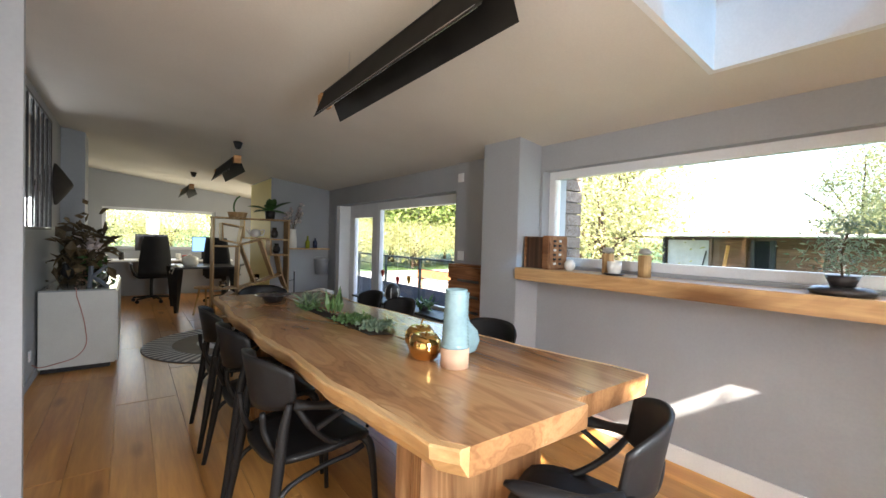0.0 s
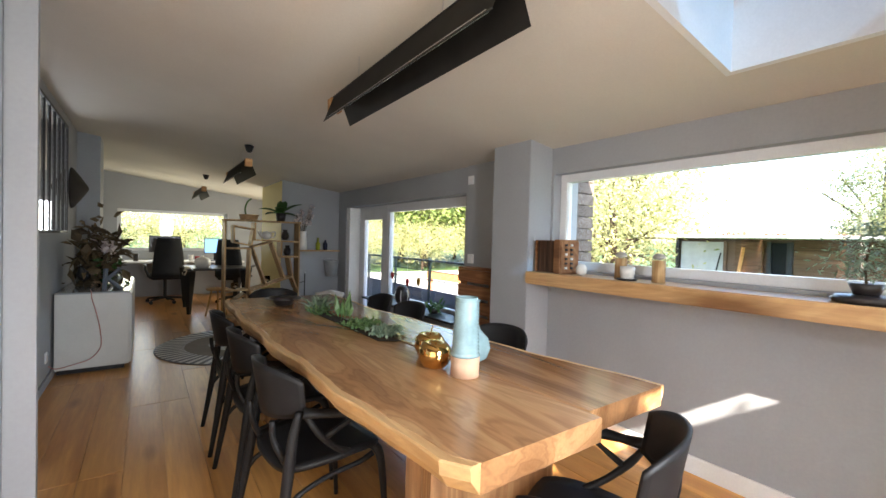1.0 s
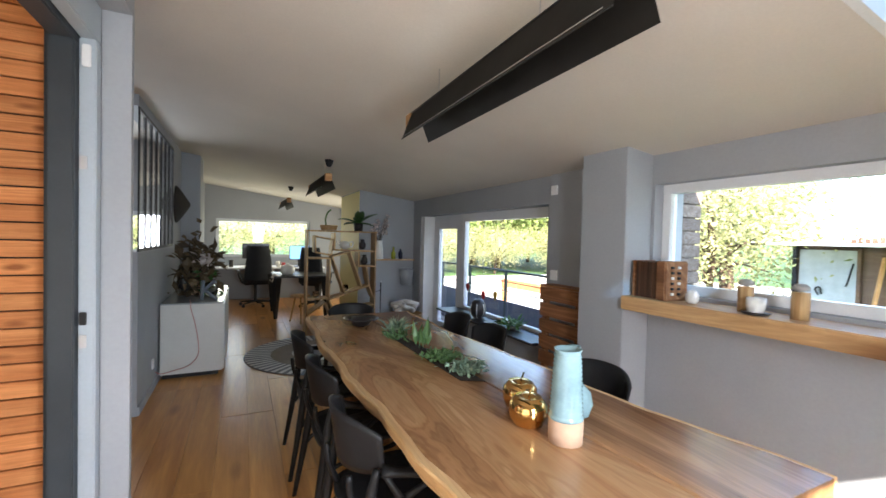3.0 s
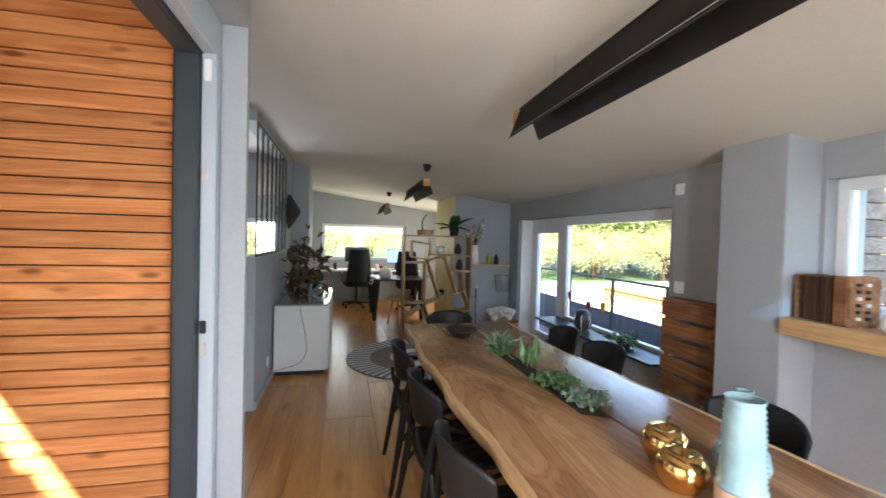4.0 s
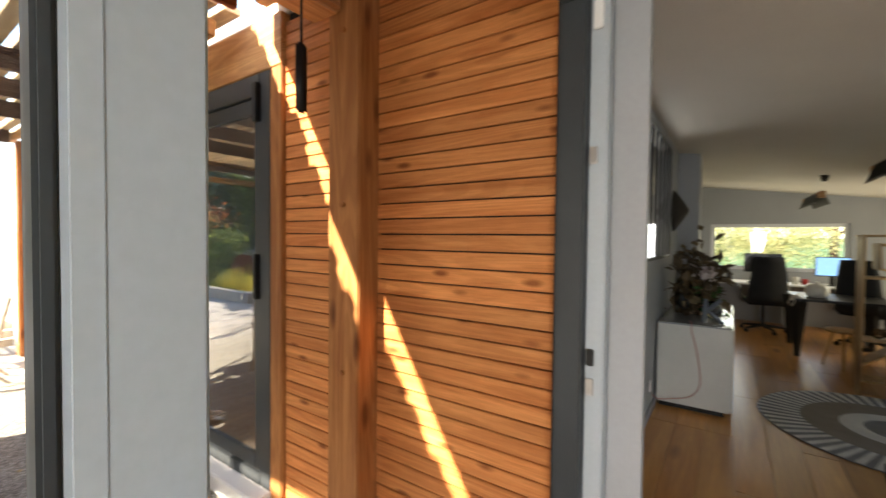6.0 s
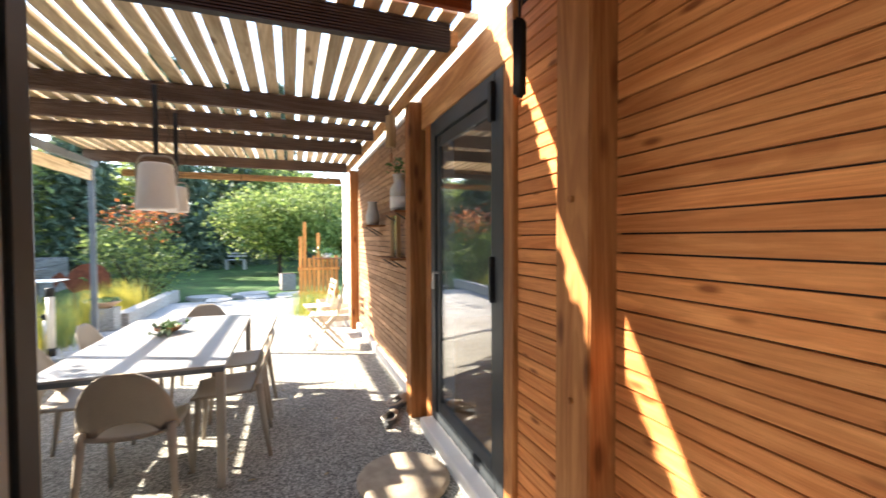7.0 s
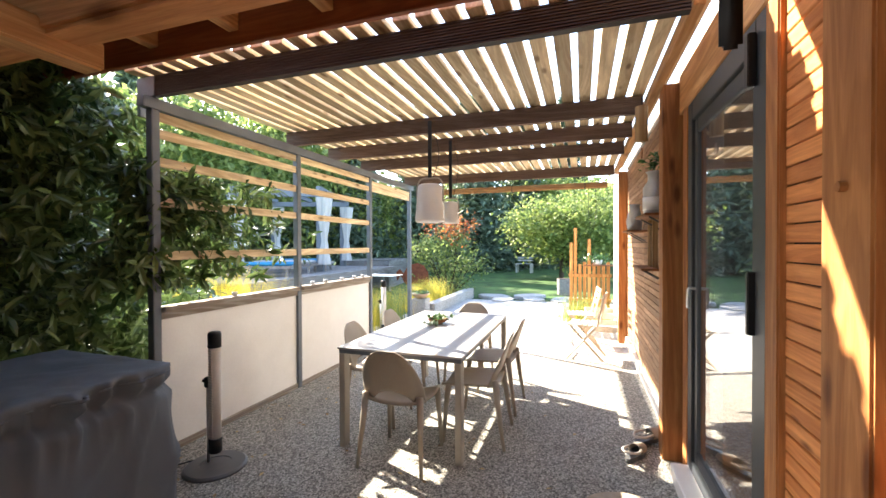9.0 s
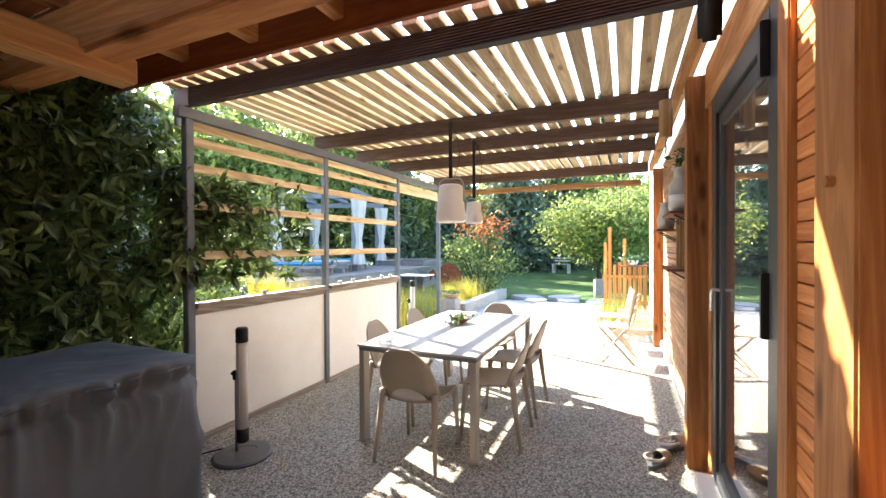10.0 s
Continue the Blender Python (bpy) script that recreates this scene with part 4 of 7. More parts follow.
cord = tube(curve_points([(-0.62, 7.75, 0.808), (-0.6, 7.615, 0.8), (-0.595, 7.597, 0.74), (-0.56, 7.59, 0.6), (-0.535, 7.59, 0.45), (-0.53, 7.585, 0.3), (-0.6, 7.58, 0.2), (-0.72, 7.56, 0.165), (-0.82, 7.5, 0.16), (-0.862, 7.45, 0.2)], 6), 0.004, 6)
solid("power_cord", cord, plain("pale_red_cable", (0.45, 0.2, 0.17), 0.5), "pale red cable hanging down the sideboard's front", "cable", smooth=True)
sock = thing("wall_socket", "white wall socket low on the grey wall", "socket", (-0.868, 7.36, 0.3))
part("plate", box(-0.001, 0.01, -0.035, 0.035, -0.045, 0.045, 0.004), WHITE, sock)
letter = thing("wooden_letter", "grey wooden letter K leaning on the sideboard", "letter", (-0.45, 7.78, 0.80))
part("stroke", tube([(-0.07, 0, 0.0), (-0.06, 0.02, 0.2)], 0.018, 4), GREY_POST, letter)
part("stroke", tube([(-0.06, 0.012, 0.09), (0.05, 0.02, 0.2)], 0.016, 4), GREY_POST, letter)
part("stroke", tube([(-0.055, 0.012, 0.11), (0.07, 0, 0.0)], 0.016, 4), GREY_POST, letter)
fig = thing("dog_ornament", "black cast figure standing on the sideboard", "ornament", (-0.68, 7.95, 0.80))
part("body", tube(curve_points([(-0.02, -0.1, 0.22), (-0.01, -0.06, 0.15), (0.0, 0.0, 0.12), (0.0, 0.1, 0.1), (0.0, 0.16, 0.0)], 4), [0.012, 0.02, 0.03, 0.035, 0.05, 0.05, 0.05, 0.05, 0.045, 0.045, 0.04, 0.035, 0.03, 0.03, 0.025, 0.02, 0.02], 10), BLACK_METAL, fig, "", True)
flower = thing("flower_arrangement", "dark dried flower arrangement with pale blossoms in a pot", "plant", (-0.6, 8.25, 0.80))
part("pot", lathe([(0.07, 0), (0.1, 0.12), (0.105, 0.15), (0.085, 0.145), (0.0, 0.12)], 20), TERRACOTTA, flower, "", True)
r = random.Random(8)
pts = [(r.gauss(0, 0.09), r.gauss(0, 0.14), abs(r.gauss(0.3, 0.16))) for _ in range(260)]
part("leaves", leaf_cloud(pts, 0.15, 0.5, 0.4, 0.1, 8), DRY_LEAF, flower)
part("blossoms", leaf_cloud([(0.06 + r.gauss(0, 0.03), r.gauss(-0.05, 0.04), r.gauss(0.38, 0.05)) for _ in range(50)], 0.09, 0.8, 0.4, 0, 9), BLOSSOM, flower)
pt2 = [(0.1 + r.gauss(0, 0.05), -0.02 + r.gauss(0, 0.07), r.uniform(0.0, 0.28)) for _ in range(90)]
part("leaves", leaf_cloud(pt2, 0.1, 0.5, 0.3, 0.2, 10), HOUSE_LEAF, flower)
glob = thing("glass_jar", "round clear glass jar on the sideboard", "jar", (-0.45, 8.05, 0.80))
part("body", lathe([(0.03, 0), (0.06, 0.03), (0.065, 0.08), (0.045, 0.13), (0.04, 0.15), (0.037, 0.15), (0.042, 0.13), (0.06, 0.08), (0.0, 0.01)], 20), GLASS, glob, "", True)
hat = thing("wall_hat", "dark conical woven hat hung on the grey wall", "hat", (-0.868, 8.75, 1.82))
hb = lathe([(0.225, 0.0), (0.21, 0.02), (0.14, 0.07), (0.03, 0.14), (0.0, 0.15)], 28)
bmesh.ops.rotate(hb, verts=hb.verts[:], cent=(0, 0, 0), matrix=Matrix.Rotation(radians(90), 3, "Y"))
part("cone", hb, plain("dark_straw", (0.025, 0.02, 0.017), 0.7, vary=0.3, bump=0.5), hat, "", True)

# rug
rug = thing("rug", "round striped grey and white woven rug on the oak floor", "rug", (0.76, 8.1, FL + 0.001))


def ring(r0, r1, z, seg=72, which=None):
    bm = bmesh.new()
    for i in range(seg):
        if which is not None and i % 2 != which:
            continue
        a, b = 2 * math.pi * i / seg, 2 * math.pi * (i + 1) / seg
        v = [bm.verts.new((r * math.cos(t), r * math.sin(t), z)) for r, t in ((r0, a), (r1, a), (r1, b), (r0, b))]
        bm.faces.new(v)
    bmesh.ops.remove_doubles(bm, verts=bm.verts[:], dist=1e-5)
    return bm


part("base", lathe([(0.88, 0), (0.885, 0.004), (0.88, 0.008), (0, 0.008)], 72), plain("dark_grey_weave", (0.25, 0.25, 0.26), 0.95, vary=0.15, bump=0.5, fine=240), rug)
part("striped_border", ring(0.60, 0.875, 0.0095, 116, 0), WHITE_WEAVE, rug, "white radial stripes of the border")
part("white_ring", ring(0.22, 0.36, 0.0095), WHITE_WEAVE, rug)
part("inner_ring", ring(0.361, 0.599, 0.0092), plain("taupe_weave", (0.27, 0.24, 0.2), 0.95, vary=0.12, bump=0.5, fine=240), rug)

# open shelf of skewed boxes
shelf = thing("bookshelf", "tall oak shelf of skewed open boxes, half filled", "shelf", (0, 0, 0))


def shelf_plank(p, q, t=0.02, y0=8.98, y1=9.22):
    """A board between two points of the front, given from the shelf's top left corner in units of 1/378 m."""
    a = Vector((0.66 + (p[0] - 92) / 378, 0, 1.555 - (p[1] - 190) / 378))
    b = Vector((0.66 + (q[0] - 92) / 378, 0, 1.555 - (q[1] - 190) / 378))
    n_ = (b - a).cross(Vector((0, 1, 0))).normalized() * t / 2
    bm = bmesh.new()
    lo = [bm.verts.new((c.x, y0, c.z)) for c in (a + n_, b + n_, b - n_, a - n_)]
    hi = [bm.verts.new((c.x, y1, c.z)) for c in (a + n_, b + n_, b - n_, a - n_)]
    for i in range(4):
        bm.faces.new((lo[i], lo[(i + 1) % 4], hi[(i + 1) % 4], hi[i]))
    bm.faces.new(lo[::-1])
    bm.faces.new(hi)
    part("board", bm, OAK_Z, shelf)


for p, q in (((98, 190), (98, 752)), ((472, 190), (472, 752)), ((90, 188), (480, 188)),
             ((137, 217), (236, 234)), ((236, 234), (223, 320)), ((223, 320), (140, 304)), ((140, 304), (137, 217)),
             ((240, 196), (240, 288)), ((240, 290), (470, 297)), ((376, 300), (376, 380)), ((376, 381), (470, 381)),
             ((228, 328), (326, 299)), ((326, 299), (396, 497)), ((302, 531), (228, 328)), ((104, 336), (219, 336)), ((219, 336), (214, 558)), ((104, 556), (214, 556)),
             ((216, 562), (438, 491)), ((438, 491), (464, 560)), ((420, 385), (440, 490)), ((216, 566), (240, 640)), ((240, 640), (466, 600)),
             ((106, 640), (196, 578)), ((196, 578), (232, 660)), ((106, 700), (470, 700))):
    shelf_plank(p, q)


def on_shelf(px, pz, y=9.1):
    return (0.66 + (px - 92) / 378, y, 1.555 - (pz - 190) / 378)


tea = thing("teapot", "white porcelain teapot on the shelf", "teapot", on_shelf(305, 286))
part("body", lathe([(0.03, 0), (0.07, 0.03), (0.075, 0.07), (0.05, 0.11), (0.0, 0.12)], 20), WHITE_CERAMIC, tea, "", True)
part("spout", tube([(-0.06, 0, 0.04), (-0.1, 0, 0.09), (-0.11, 0, 0.12)], [0.02, 0.012, 0.009], 8), WHITE_CERAMIC, tea, "", True)
part("handle", tube(curve_points([(0.06, 0, 0.1), (0.12, 0, 0.11), (0.11, 0, 0.04), (0.07, 0, 0.03)], 4), 0.008, 6), WHITE_CERAMIC, tea, "", True)
for px, pz, lab in ((405, 286, "dark glazed jug on the oak shelf"), (418, 374, "round dark clay bottle on the oak shelf")):
    v_ = thing("jug", lab, "jug", on_shelf(px, pz))
    part("body", lathe([(0.035, 0), (0.055, 0.04), (0.05, 0.09), (0.03, 0.12), (0.035, 0.15), (0.03, 0.15), (0.0, 0.12)], 20), DARK_CERAMIC, v_, "", True)
for px, pz in ((150, 553), (312, 522)):
    v_ = thing("glass_pot", "small clear glass pot on the oak shelf", "pot", on_shelf(px, pz))
    part("body", lathe([(0.04, 0), (0.05, 0.03), (0.045, 0.09), (0.04, 0.09), (0.044, 0.03), (0.0, 0.008)], 16), GLASS, v_, "", True)
crate = thing("wicker_basket", "small wicker basket with a green shoot on the shelf", "basket", on_shelf(215, 182))
part("body", lathe([(0.11, 0), (0.13, 0.07), (0.12, 0.07), (0.1, 0.01)], 20), OAK, crate)
part("shoot", tube(curve_points([(-0.03, 0, 0.03), (-0.05, 0, 0.15), (-0.02, 0, 0.25), (0.03, 0, 0.3)], 4), 0.012, 6), HOUSE_LEAF, crate, "", True)
orchid = thing("orchid", "broad-leaved orchid in a dark pot on top of the shelf", "plant", on_shelf(380, 184))
part("pot", lathe([(0.06, 0), (0.075, 0.12), (0.065, 0.12), (0, 0.1)], 20), DARK_CERAMIC, orchid, "", True)
r = random.Random(4)
for a, h, l in ((0.2, 0.75, 0.33), (1.2, 1.1, 0.26), (2.9, 0.45, 0.3), (3.5, 0.15, 0.26), (-0.4, 0.1, 0.24), (4.4, 0.6, 0.24)):
    def leaf_f(u, v, a=a, h=h, l=l):
        w = 0.075 * math.sin(math.pi * min(1, u * 0.93 + 0.07)) ** 0.7 * (v - 0.5) * 2
        return (math.cos(a) * l * u - math.sin(a) * w, math.sin(a) * l * u + math.cos(a) * w, 0.11 + h * l * u - 0.12 * l * 4 * u * u * 0.5 + abs(w) * 0.3)
    part("leaf", sheet(leaf_f, 8, 4, 0.003), HOUSE_LEAF, orchid, "", True)

# partition wall things
ws = thing("wall_shelf", "thin pale shelf on the grey partition wall", "shelf", (0, 0, 0))
part("board", box(1.72, 2.35, 9.1, 9.299, 1.13, 1.15, 0.003), OAK, ws)
jug = thing("jug", "tall white enamel jug with cotton branches on the wall shelf", "jug", (1.78, 9.2, 1.15))
part("body", lathe([(0.07, 0), (0.065, 0.15), (0.05, 0.26), (0.058, 0.29), (0.052, 0.29), (0.044, 0.26), (0.0, 0.2)], 24), WHITE_CERAMIC, jug, "", True)
r = random.Random(6)
for k in range(6):
    dx, dy = r.uniform(-0.12, 0.16), r.uniform(-0.05, 0.03)
    h = r.uniform(0.25, 0.5)
    br = part("branch", tube(curve_points([(0, 0, 0.2), (dx * 0.3, dy, 0.2 + h * 0.5), (dx, dy, 0.25 + h)], 4), 0.004, 5), DRY_LEAF, jug)
    tuft = part("cotton", leaf_cloud([(dx * t + r.gauss(0, 0.012), dy, 0.25 + h * t + r.gauss(0, 0.012)) for t in (0.5, 0.7, 0.85, 1.0) for _ in range(8)], 0.042, 0.9, 0.5, 0, k), BLOSSOM, br)
    tagged(tuft, kind="stuff")
for x, h, mt, lab in ((2.02, 0.17, plain("yellow_green_glass", (0.35, 0.38, 0.04), 0.2), "yellow-green bottle on the wall shelf"), (2.14, 0.14, plain("navy_glass", (0.02, 0.025, 0.06), 0.2), "dark blue bottle on the wall shelf")):
    bt = thing("bottle", lab, "bottle", (x, 9.2, 1.15))
    part("body", lathe([(0.032, 0), (0.034, 0.1), (0.014, 0.13), (0.013, h + 0.02), (0.0, h + 0.02)], 16), mt, bt, "", True)
bk = thing("bucket", "zinc bucket hung on the grey partition wall", "bucket", (2.25, 9.2, 0.73))
part("body", lathe([(0.085, 0), (0.115, 0.24), (0.12, 0.25), (0.112, 0.245), (0.08, 0.01), (0, 0.008)], 24), ZINC, bk, "", True)
part("bail", tube(curve_points([(-0.115, 0, 0.24), (-0.09, 0.06, 0.27), (0.0, 0.09, 0.28), (0.09, 0.06, 0.27), (0.115, 0, 0.24)], 4), 0.003, 5), ZINC, bk)
ft = thing("fire_tools", "black fire-tool stand beside the shelf", "fire tools", (1.76, 9.0, FL))
part("pole", tube([(0, 0, 0.02), (0, 0, 0.74)], 0.008, 8), BLACK_METAL, ft)
part("foot", lathe([(0.1, 0), (0.1, 0.015), (0.0, 0.02)], 20), BLACK_METAL, ft)
part("knob", lathe([(0, 0.735), (0.018, 0.75), (0, 0.77)], 12), STEEL, ft, "", True)
part("arm", tube([(-0.1, 0, 0.6), (0.0, 0, 0.62)], 0.005, 6), BLACK_METAL, ft)
bask = thing("log_basket", "low basket heaped with pale folded cloths", "basket", (2.08, 8.75, FL))
part("basket", lathe([(0.2, 0), (0.25, 0.3), (0.24, 0.3), (0.19, 0.02)], 24), OAK, bask)
r = random.Random(3)
for k in range(7):
    part("cloth", tube(curve_points([(r.uniform(-0.2, 0), r.uniform(-0.15, 0.15), 0.32 + 0.02 * k), (0, r.uniform(-0.1, 0.1), 0.38 + 0.015 * k), (r.uniform(0.05, 0.22), r.uniform(-0.15, 0.15), 0.33 + 0.015 * k)], 4), 0.04, 7), CREAM, bask, "", True)

# balcony window sill and what stands there
sill = thing("window_sill_board", "black slate sill board under the balcony window", "sill", (0, 0, 0), kind="structure")
part("board", box(2.26, 2.579, 5.96, 8.05, 0.521, 0.545, 0.004), SLATE, sill)
ux = thing("striped_vase", "dark bulbous striped vase on the slate sill", "vase", (2.42, 7.2, 0.545))
part("body", lathe([(0.05, 0), (0.09, 0.05), (0.1, 0.12), (0.08, 0.19), (0.05, 0.23), (0.04, 0.23), (0.0, 0.2)], 20), DARK_CERAMIC, ux, "", True)
for a in range(6):
    part("stripe", tube([((0.05 + 0.052 * math.sin(math.pi * t)) * math.cos(a), (0.05 + 0.052 * math.sin(math.pi * t)) * math.sin(a), 0.22 * t) for t in (0.05, 0.25, 0.5, 0.75, 0.97)], 0.006, 5), WHITE_CERAMIC, ux)
for y, z, mt, lab in ((7.72, 0.86, RED, "red hanging heart at the balcony door"), (7.05, 0.83, YELLOW, "yellow hanging bird at the window"), (7.32, 0.8, RED, "small red hanging heart at the window")):
    hh = thing("hanging_ornament", lab, "ornament", (2.56, y, z))
    hb = lathe([(0, -0.06), (0.03, -0.03), (0.045, 0.02), (0.03, 0.05), (0, 0.04)], 14)
    bmesh.ops.scale(hb, verts=hb.verts[:], vec=(0.3, 1, 1))
    part("body", hb, mt, hh, "", True)
    part("thread", tube([(0, 0, 0.04), (0, 0, 1.7 - z)], 0.001, 4), WHITE, hh)
succulent("potted_plant", "small green pot plant on the slate sill", (2.42, 6.5, 0.60), HOUSE_LEAF, 60, 0.1, 0.2, 12, 0.06, 0.4)
solid("plant_pot", lathe([(0.05, 0), (0.065, 0.06), (0.0, 0.058)], 16), DARK_CERAMIC, "small dark pot on the slate sill", "pot", smooth=True, at=(2.42, 6.5, 0.545))
pal = thing("slatted_rack", "brown slatted wooden rack standing against the wall", "rack", (0, 0, 0))
for z in (0.42, 0.56, 0.70, 0.84, 0.98):
    part("slat", box(2.24, 2.262, 5.36, 5.84, z, z + 0.115, 0.004), BROWN_SLAT, pal)
for y in (5.38, 5.78):
    part("upright", box(2.264, 2.31, y, y + 0.05, FL, 1.07, 0.004), BROWN_SLAT, pal)
part("top", box(2.24, 2.39, 5.36, 5.84, 1.098, 1.115, 0.004), BROWN_SLAT, pal)
for y, z, s in ((5.845, 1.955, 0.042), (5.82, 1.19, 0.045)):
    sw = thing("wall_switch", "square white switch on the grey wall", "switch", (2.379, y, z))
    part("plate", box(-0.011, 0.0, -s, s, -s, s, 0.003), WHITE, sw)
    part("rocker", box(-0.0145, -0.0115, -s * 0.6, s * 0.6, -s * 0.6, s * 0.6, 0.002), WHITE, sw)

# oak ledge under the picture window
ledge = thing("ledge", "thick oak ledge under the picture window", "ledge", (0, 0, 0), kind="structure")
part("board", box(2.10, 2.379, 1.95, 4.845, 1.06, 1.15, 0.006), OAK, ledge)
acc = thing("accordion", "old brown wooden concertina with pleated bellows on the ledge", "accordion", (2.24, 4.66, 1.15), -8)
part("end_frame", box(-0.09, 0.09, -0.12, -0.045, 0, 0.24, 0.008), BROWN_SLAT, acc, "carved wooden end")
part("end_frame", box(-0.09, 0.09, 0.13, 0.15, 0, 0.235, 0.006), BROWN_SLAT, acc)
for k in range(9):
    y = -0.035 + k * 0.018
    part("fold", box(-0.088, 0.088, y, y + 0.009, 0.003, 0.232, 0.004), wood("bellows_wood", (0.035, 0.016, 0.008), (0.15, 0.07, 0.035), "z", 0.4, spread=0.5, figure=0) if k == 0 else bpy.data.materials["bellows_wood"], acc)
for i in range(6):
    for j in range(2):
        part("button", box(-0.05 + j * 0.05, -0.03 + j * 0.05, -0.132, -0.121, 0.035 + i * 0.032, 0.05 + i * 0.032, 0.002), CREAM if (i + j) % 3 == 0 else BLACK_PLASTIC, acc)
gl = thing("table_lamp", "small white glass ball lamp on the ledge", "lamp", (2.22, 4.44, 1.15))
part("globe", lathe([(0.02, 0), (0.035, 0.02), (0.036, 0.05), (0.022, 0.075), (0, 0.08)], 18), WHITE_CERAMIC, gl, "", True)
for y in (4.17, 3.93):
    ch = thing("candle_holder", "round oak candle holder topped by a grey stone", "candle holder", (2.25, y, 1.15))
    part("cylinder", lathe([(0.036, 0), (0.037, 0.13), (0.0, 0.131)], 22), OAK_Z, ch, "", True)
    part("stone", lathe([(0, 0.132), (0.034, 0.14), (0.036, 0.155), (0.02, 0.17), (0, 0.172)], 18), GREY_WEAVE, ch, "grey pebble", True)
cg = thing("candle_glass", "milky candle glass on a dark saucer on the ledge", "candle", (2.19, 4.09, 1.15))
part("saucer", lathe([(0.05, 0), (0.065, 0.01), (0.0, 0.011)], 22), DARK_CERAMIC, cg, "", True)
part("glass", lathe([(0.036, 0.012), (0.043, 0.05), (0.042, 0.085), (0.038, 0.083), (0.0, 0.06)], 22), WHITE_CERAMIC, cg, "", True)
bon = thing("bonsai", "fine-twigged grey bonsai in a dark dish on the ledge", "plant", (2.23, 3.06, 1.15))
part("stand", lathe([(0.1, 0), (0.12, 0.02), (0.09, 0.035), (0, 0.036)], 20), DARK_CERAMIC, bon, "", True)
part("pot", lathe([(0.04, 0.037), (0.06, 0.085), (0.05, 0.085), (0, 0.07)], 18), DARK_CERAMIC, bon, "", True)
r = random.Random(15)
part("trunk", tube(curve_points([(0, 0, 0.07), (0.01, 0.01, 0.16), (-0.01, 0.0, 0.2), (0.0, -0.01, 0.27)], 4), 0.005, 6), DRY_LEAF, bon)
part("foliage", leaf_cloud([(r.gauss(0, 0.05), r.gauss(0, 0.07), r.uniform(0.1, 0.33)) for _ in range(700)], 0.03, 0.28, 0.2, 0, 15), SUCCULENT_GREY, bon)["kind"] = "stuff"

# office end of the room
desk = thing("desk", "long white desk under the office window", "desk", (0, 0, 0))
part("top", box(-0.85, 1.5, 12.25, 12.93, 0.77, 0.8, 0.004), WHITE, desk)
for x in (-0.8, 0.45, 1.44):
    part("leg", box(x - 0.02, x + 0.02, 12.3, 12.9, FL, 0.769, 0.004), WHITE, desk)


def monitor(x0, x1, z0, z1, label, mt):
    th = thing("monitor", label, "monitor", ((x0 + x1) / 2, 12.5, 0.8))
    w = (x1 - x0) / 2
    part("case", box(-w, w, 0.0, 0.03, z0 - 0.8, z1 - 0.8, 0.006), BLACK_PLASTIC, th)
    part("screen", box(-w + 0.012, w - 0.012, -0.003, -0.0005, z0 - 0.785, z1 - 0.812), mt, th, "glossy screen")
    part("stand", box(-0.03, 0.03, 0.031, 0.06, 0.0, z0 - 0.7, 0.005), BLACK_PLASTIC, th)
    part("foot", box(-0.12, 0.12, -0.06, 0.1, 0.0, 0.012, 0.004), BLACK_PLASTIC, th)


LIT_SCREEN = plain("lit_blue_screen", (0.05, 0.1, 0.18), 0.2, vary=0.3, scale=3)
LIT_SCREEN.node_tree.nodes["Principled BSDF"].inputs["Emission Color"].default_value = (0.25, 0.5, 0.9, 1)
LIT_SCREEN.node_tree.nodes["Principled BSDF"].inputs["Emission Strength"].default_value = 0.25
monitor(-0.15, 0.37, 0.97, 1.29, "black computer monitor standing on the white desk", SCREEN_OFF)
monitor(0.78, 1.2, 0.95, 1.26, "computer monitor with a lit blue screen on the desk", LIT_SCREEN)


def office_chair(at, turn, label):
    th = thing("office_chair", label, "chair", at, turn)
    part("seat", box(-0.25, 0.25, -0.24, 0.25, 0.44, 0.53, 0.03), BLACK_FABRIC, th, "", True)
    part("backrest", sheet(lambda u, v: ((u - 0.5) * (0.5 - 0.14 * v * v), -0.27 - 0.06 * v - 0.08 * (1 - (2 * u - 1) ** 2), 0.5 + 0.7 * v), 10, 8, 0.05), BLACK_FABRIC, th, "", True)
    part("column", tube([(0, 0, 0.08), (0, 0, 0.45)], 0.028, 10), BLACK_METAL, th)
    for k in range(5):
        a = 2 * math.pi * k / 5
        leg = part("foot_arm", tube([(0, 0, 0.1), (0.3 * math.cos(a), 0.3 * math.sin(a), 0.07)], [0.025, 0.015], 7), BLACK_PLASTIC, th)
        part("castor", tube([(0.3 * math.cos(a), 0.3 * math.sin(a) - 0.02, 0.03), (0.3 * math.cos(a), 0.3 * math.sin(a) + 0.02, 0.03)], 0.03, 10), BLACK_PLASTIC, leg)
    for s in (-1, 1):
        part("armrest", tube(curve_points([(0.24 * s, -0.05, 0.48), (0.3 * s, -0.03, 0.6), (0.3 * s, 0.0, 0.68), (0.3 * s, 0.2, 0.69)], 3), 0.022, 7), BLACK_PLASTIC, th)


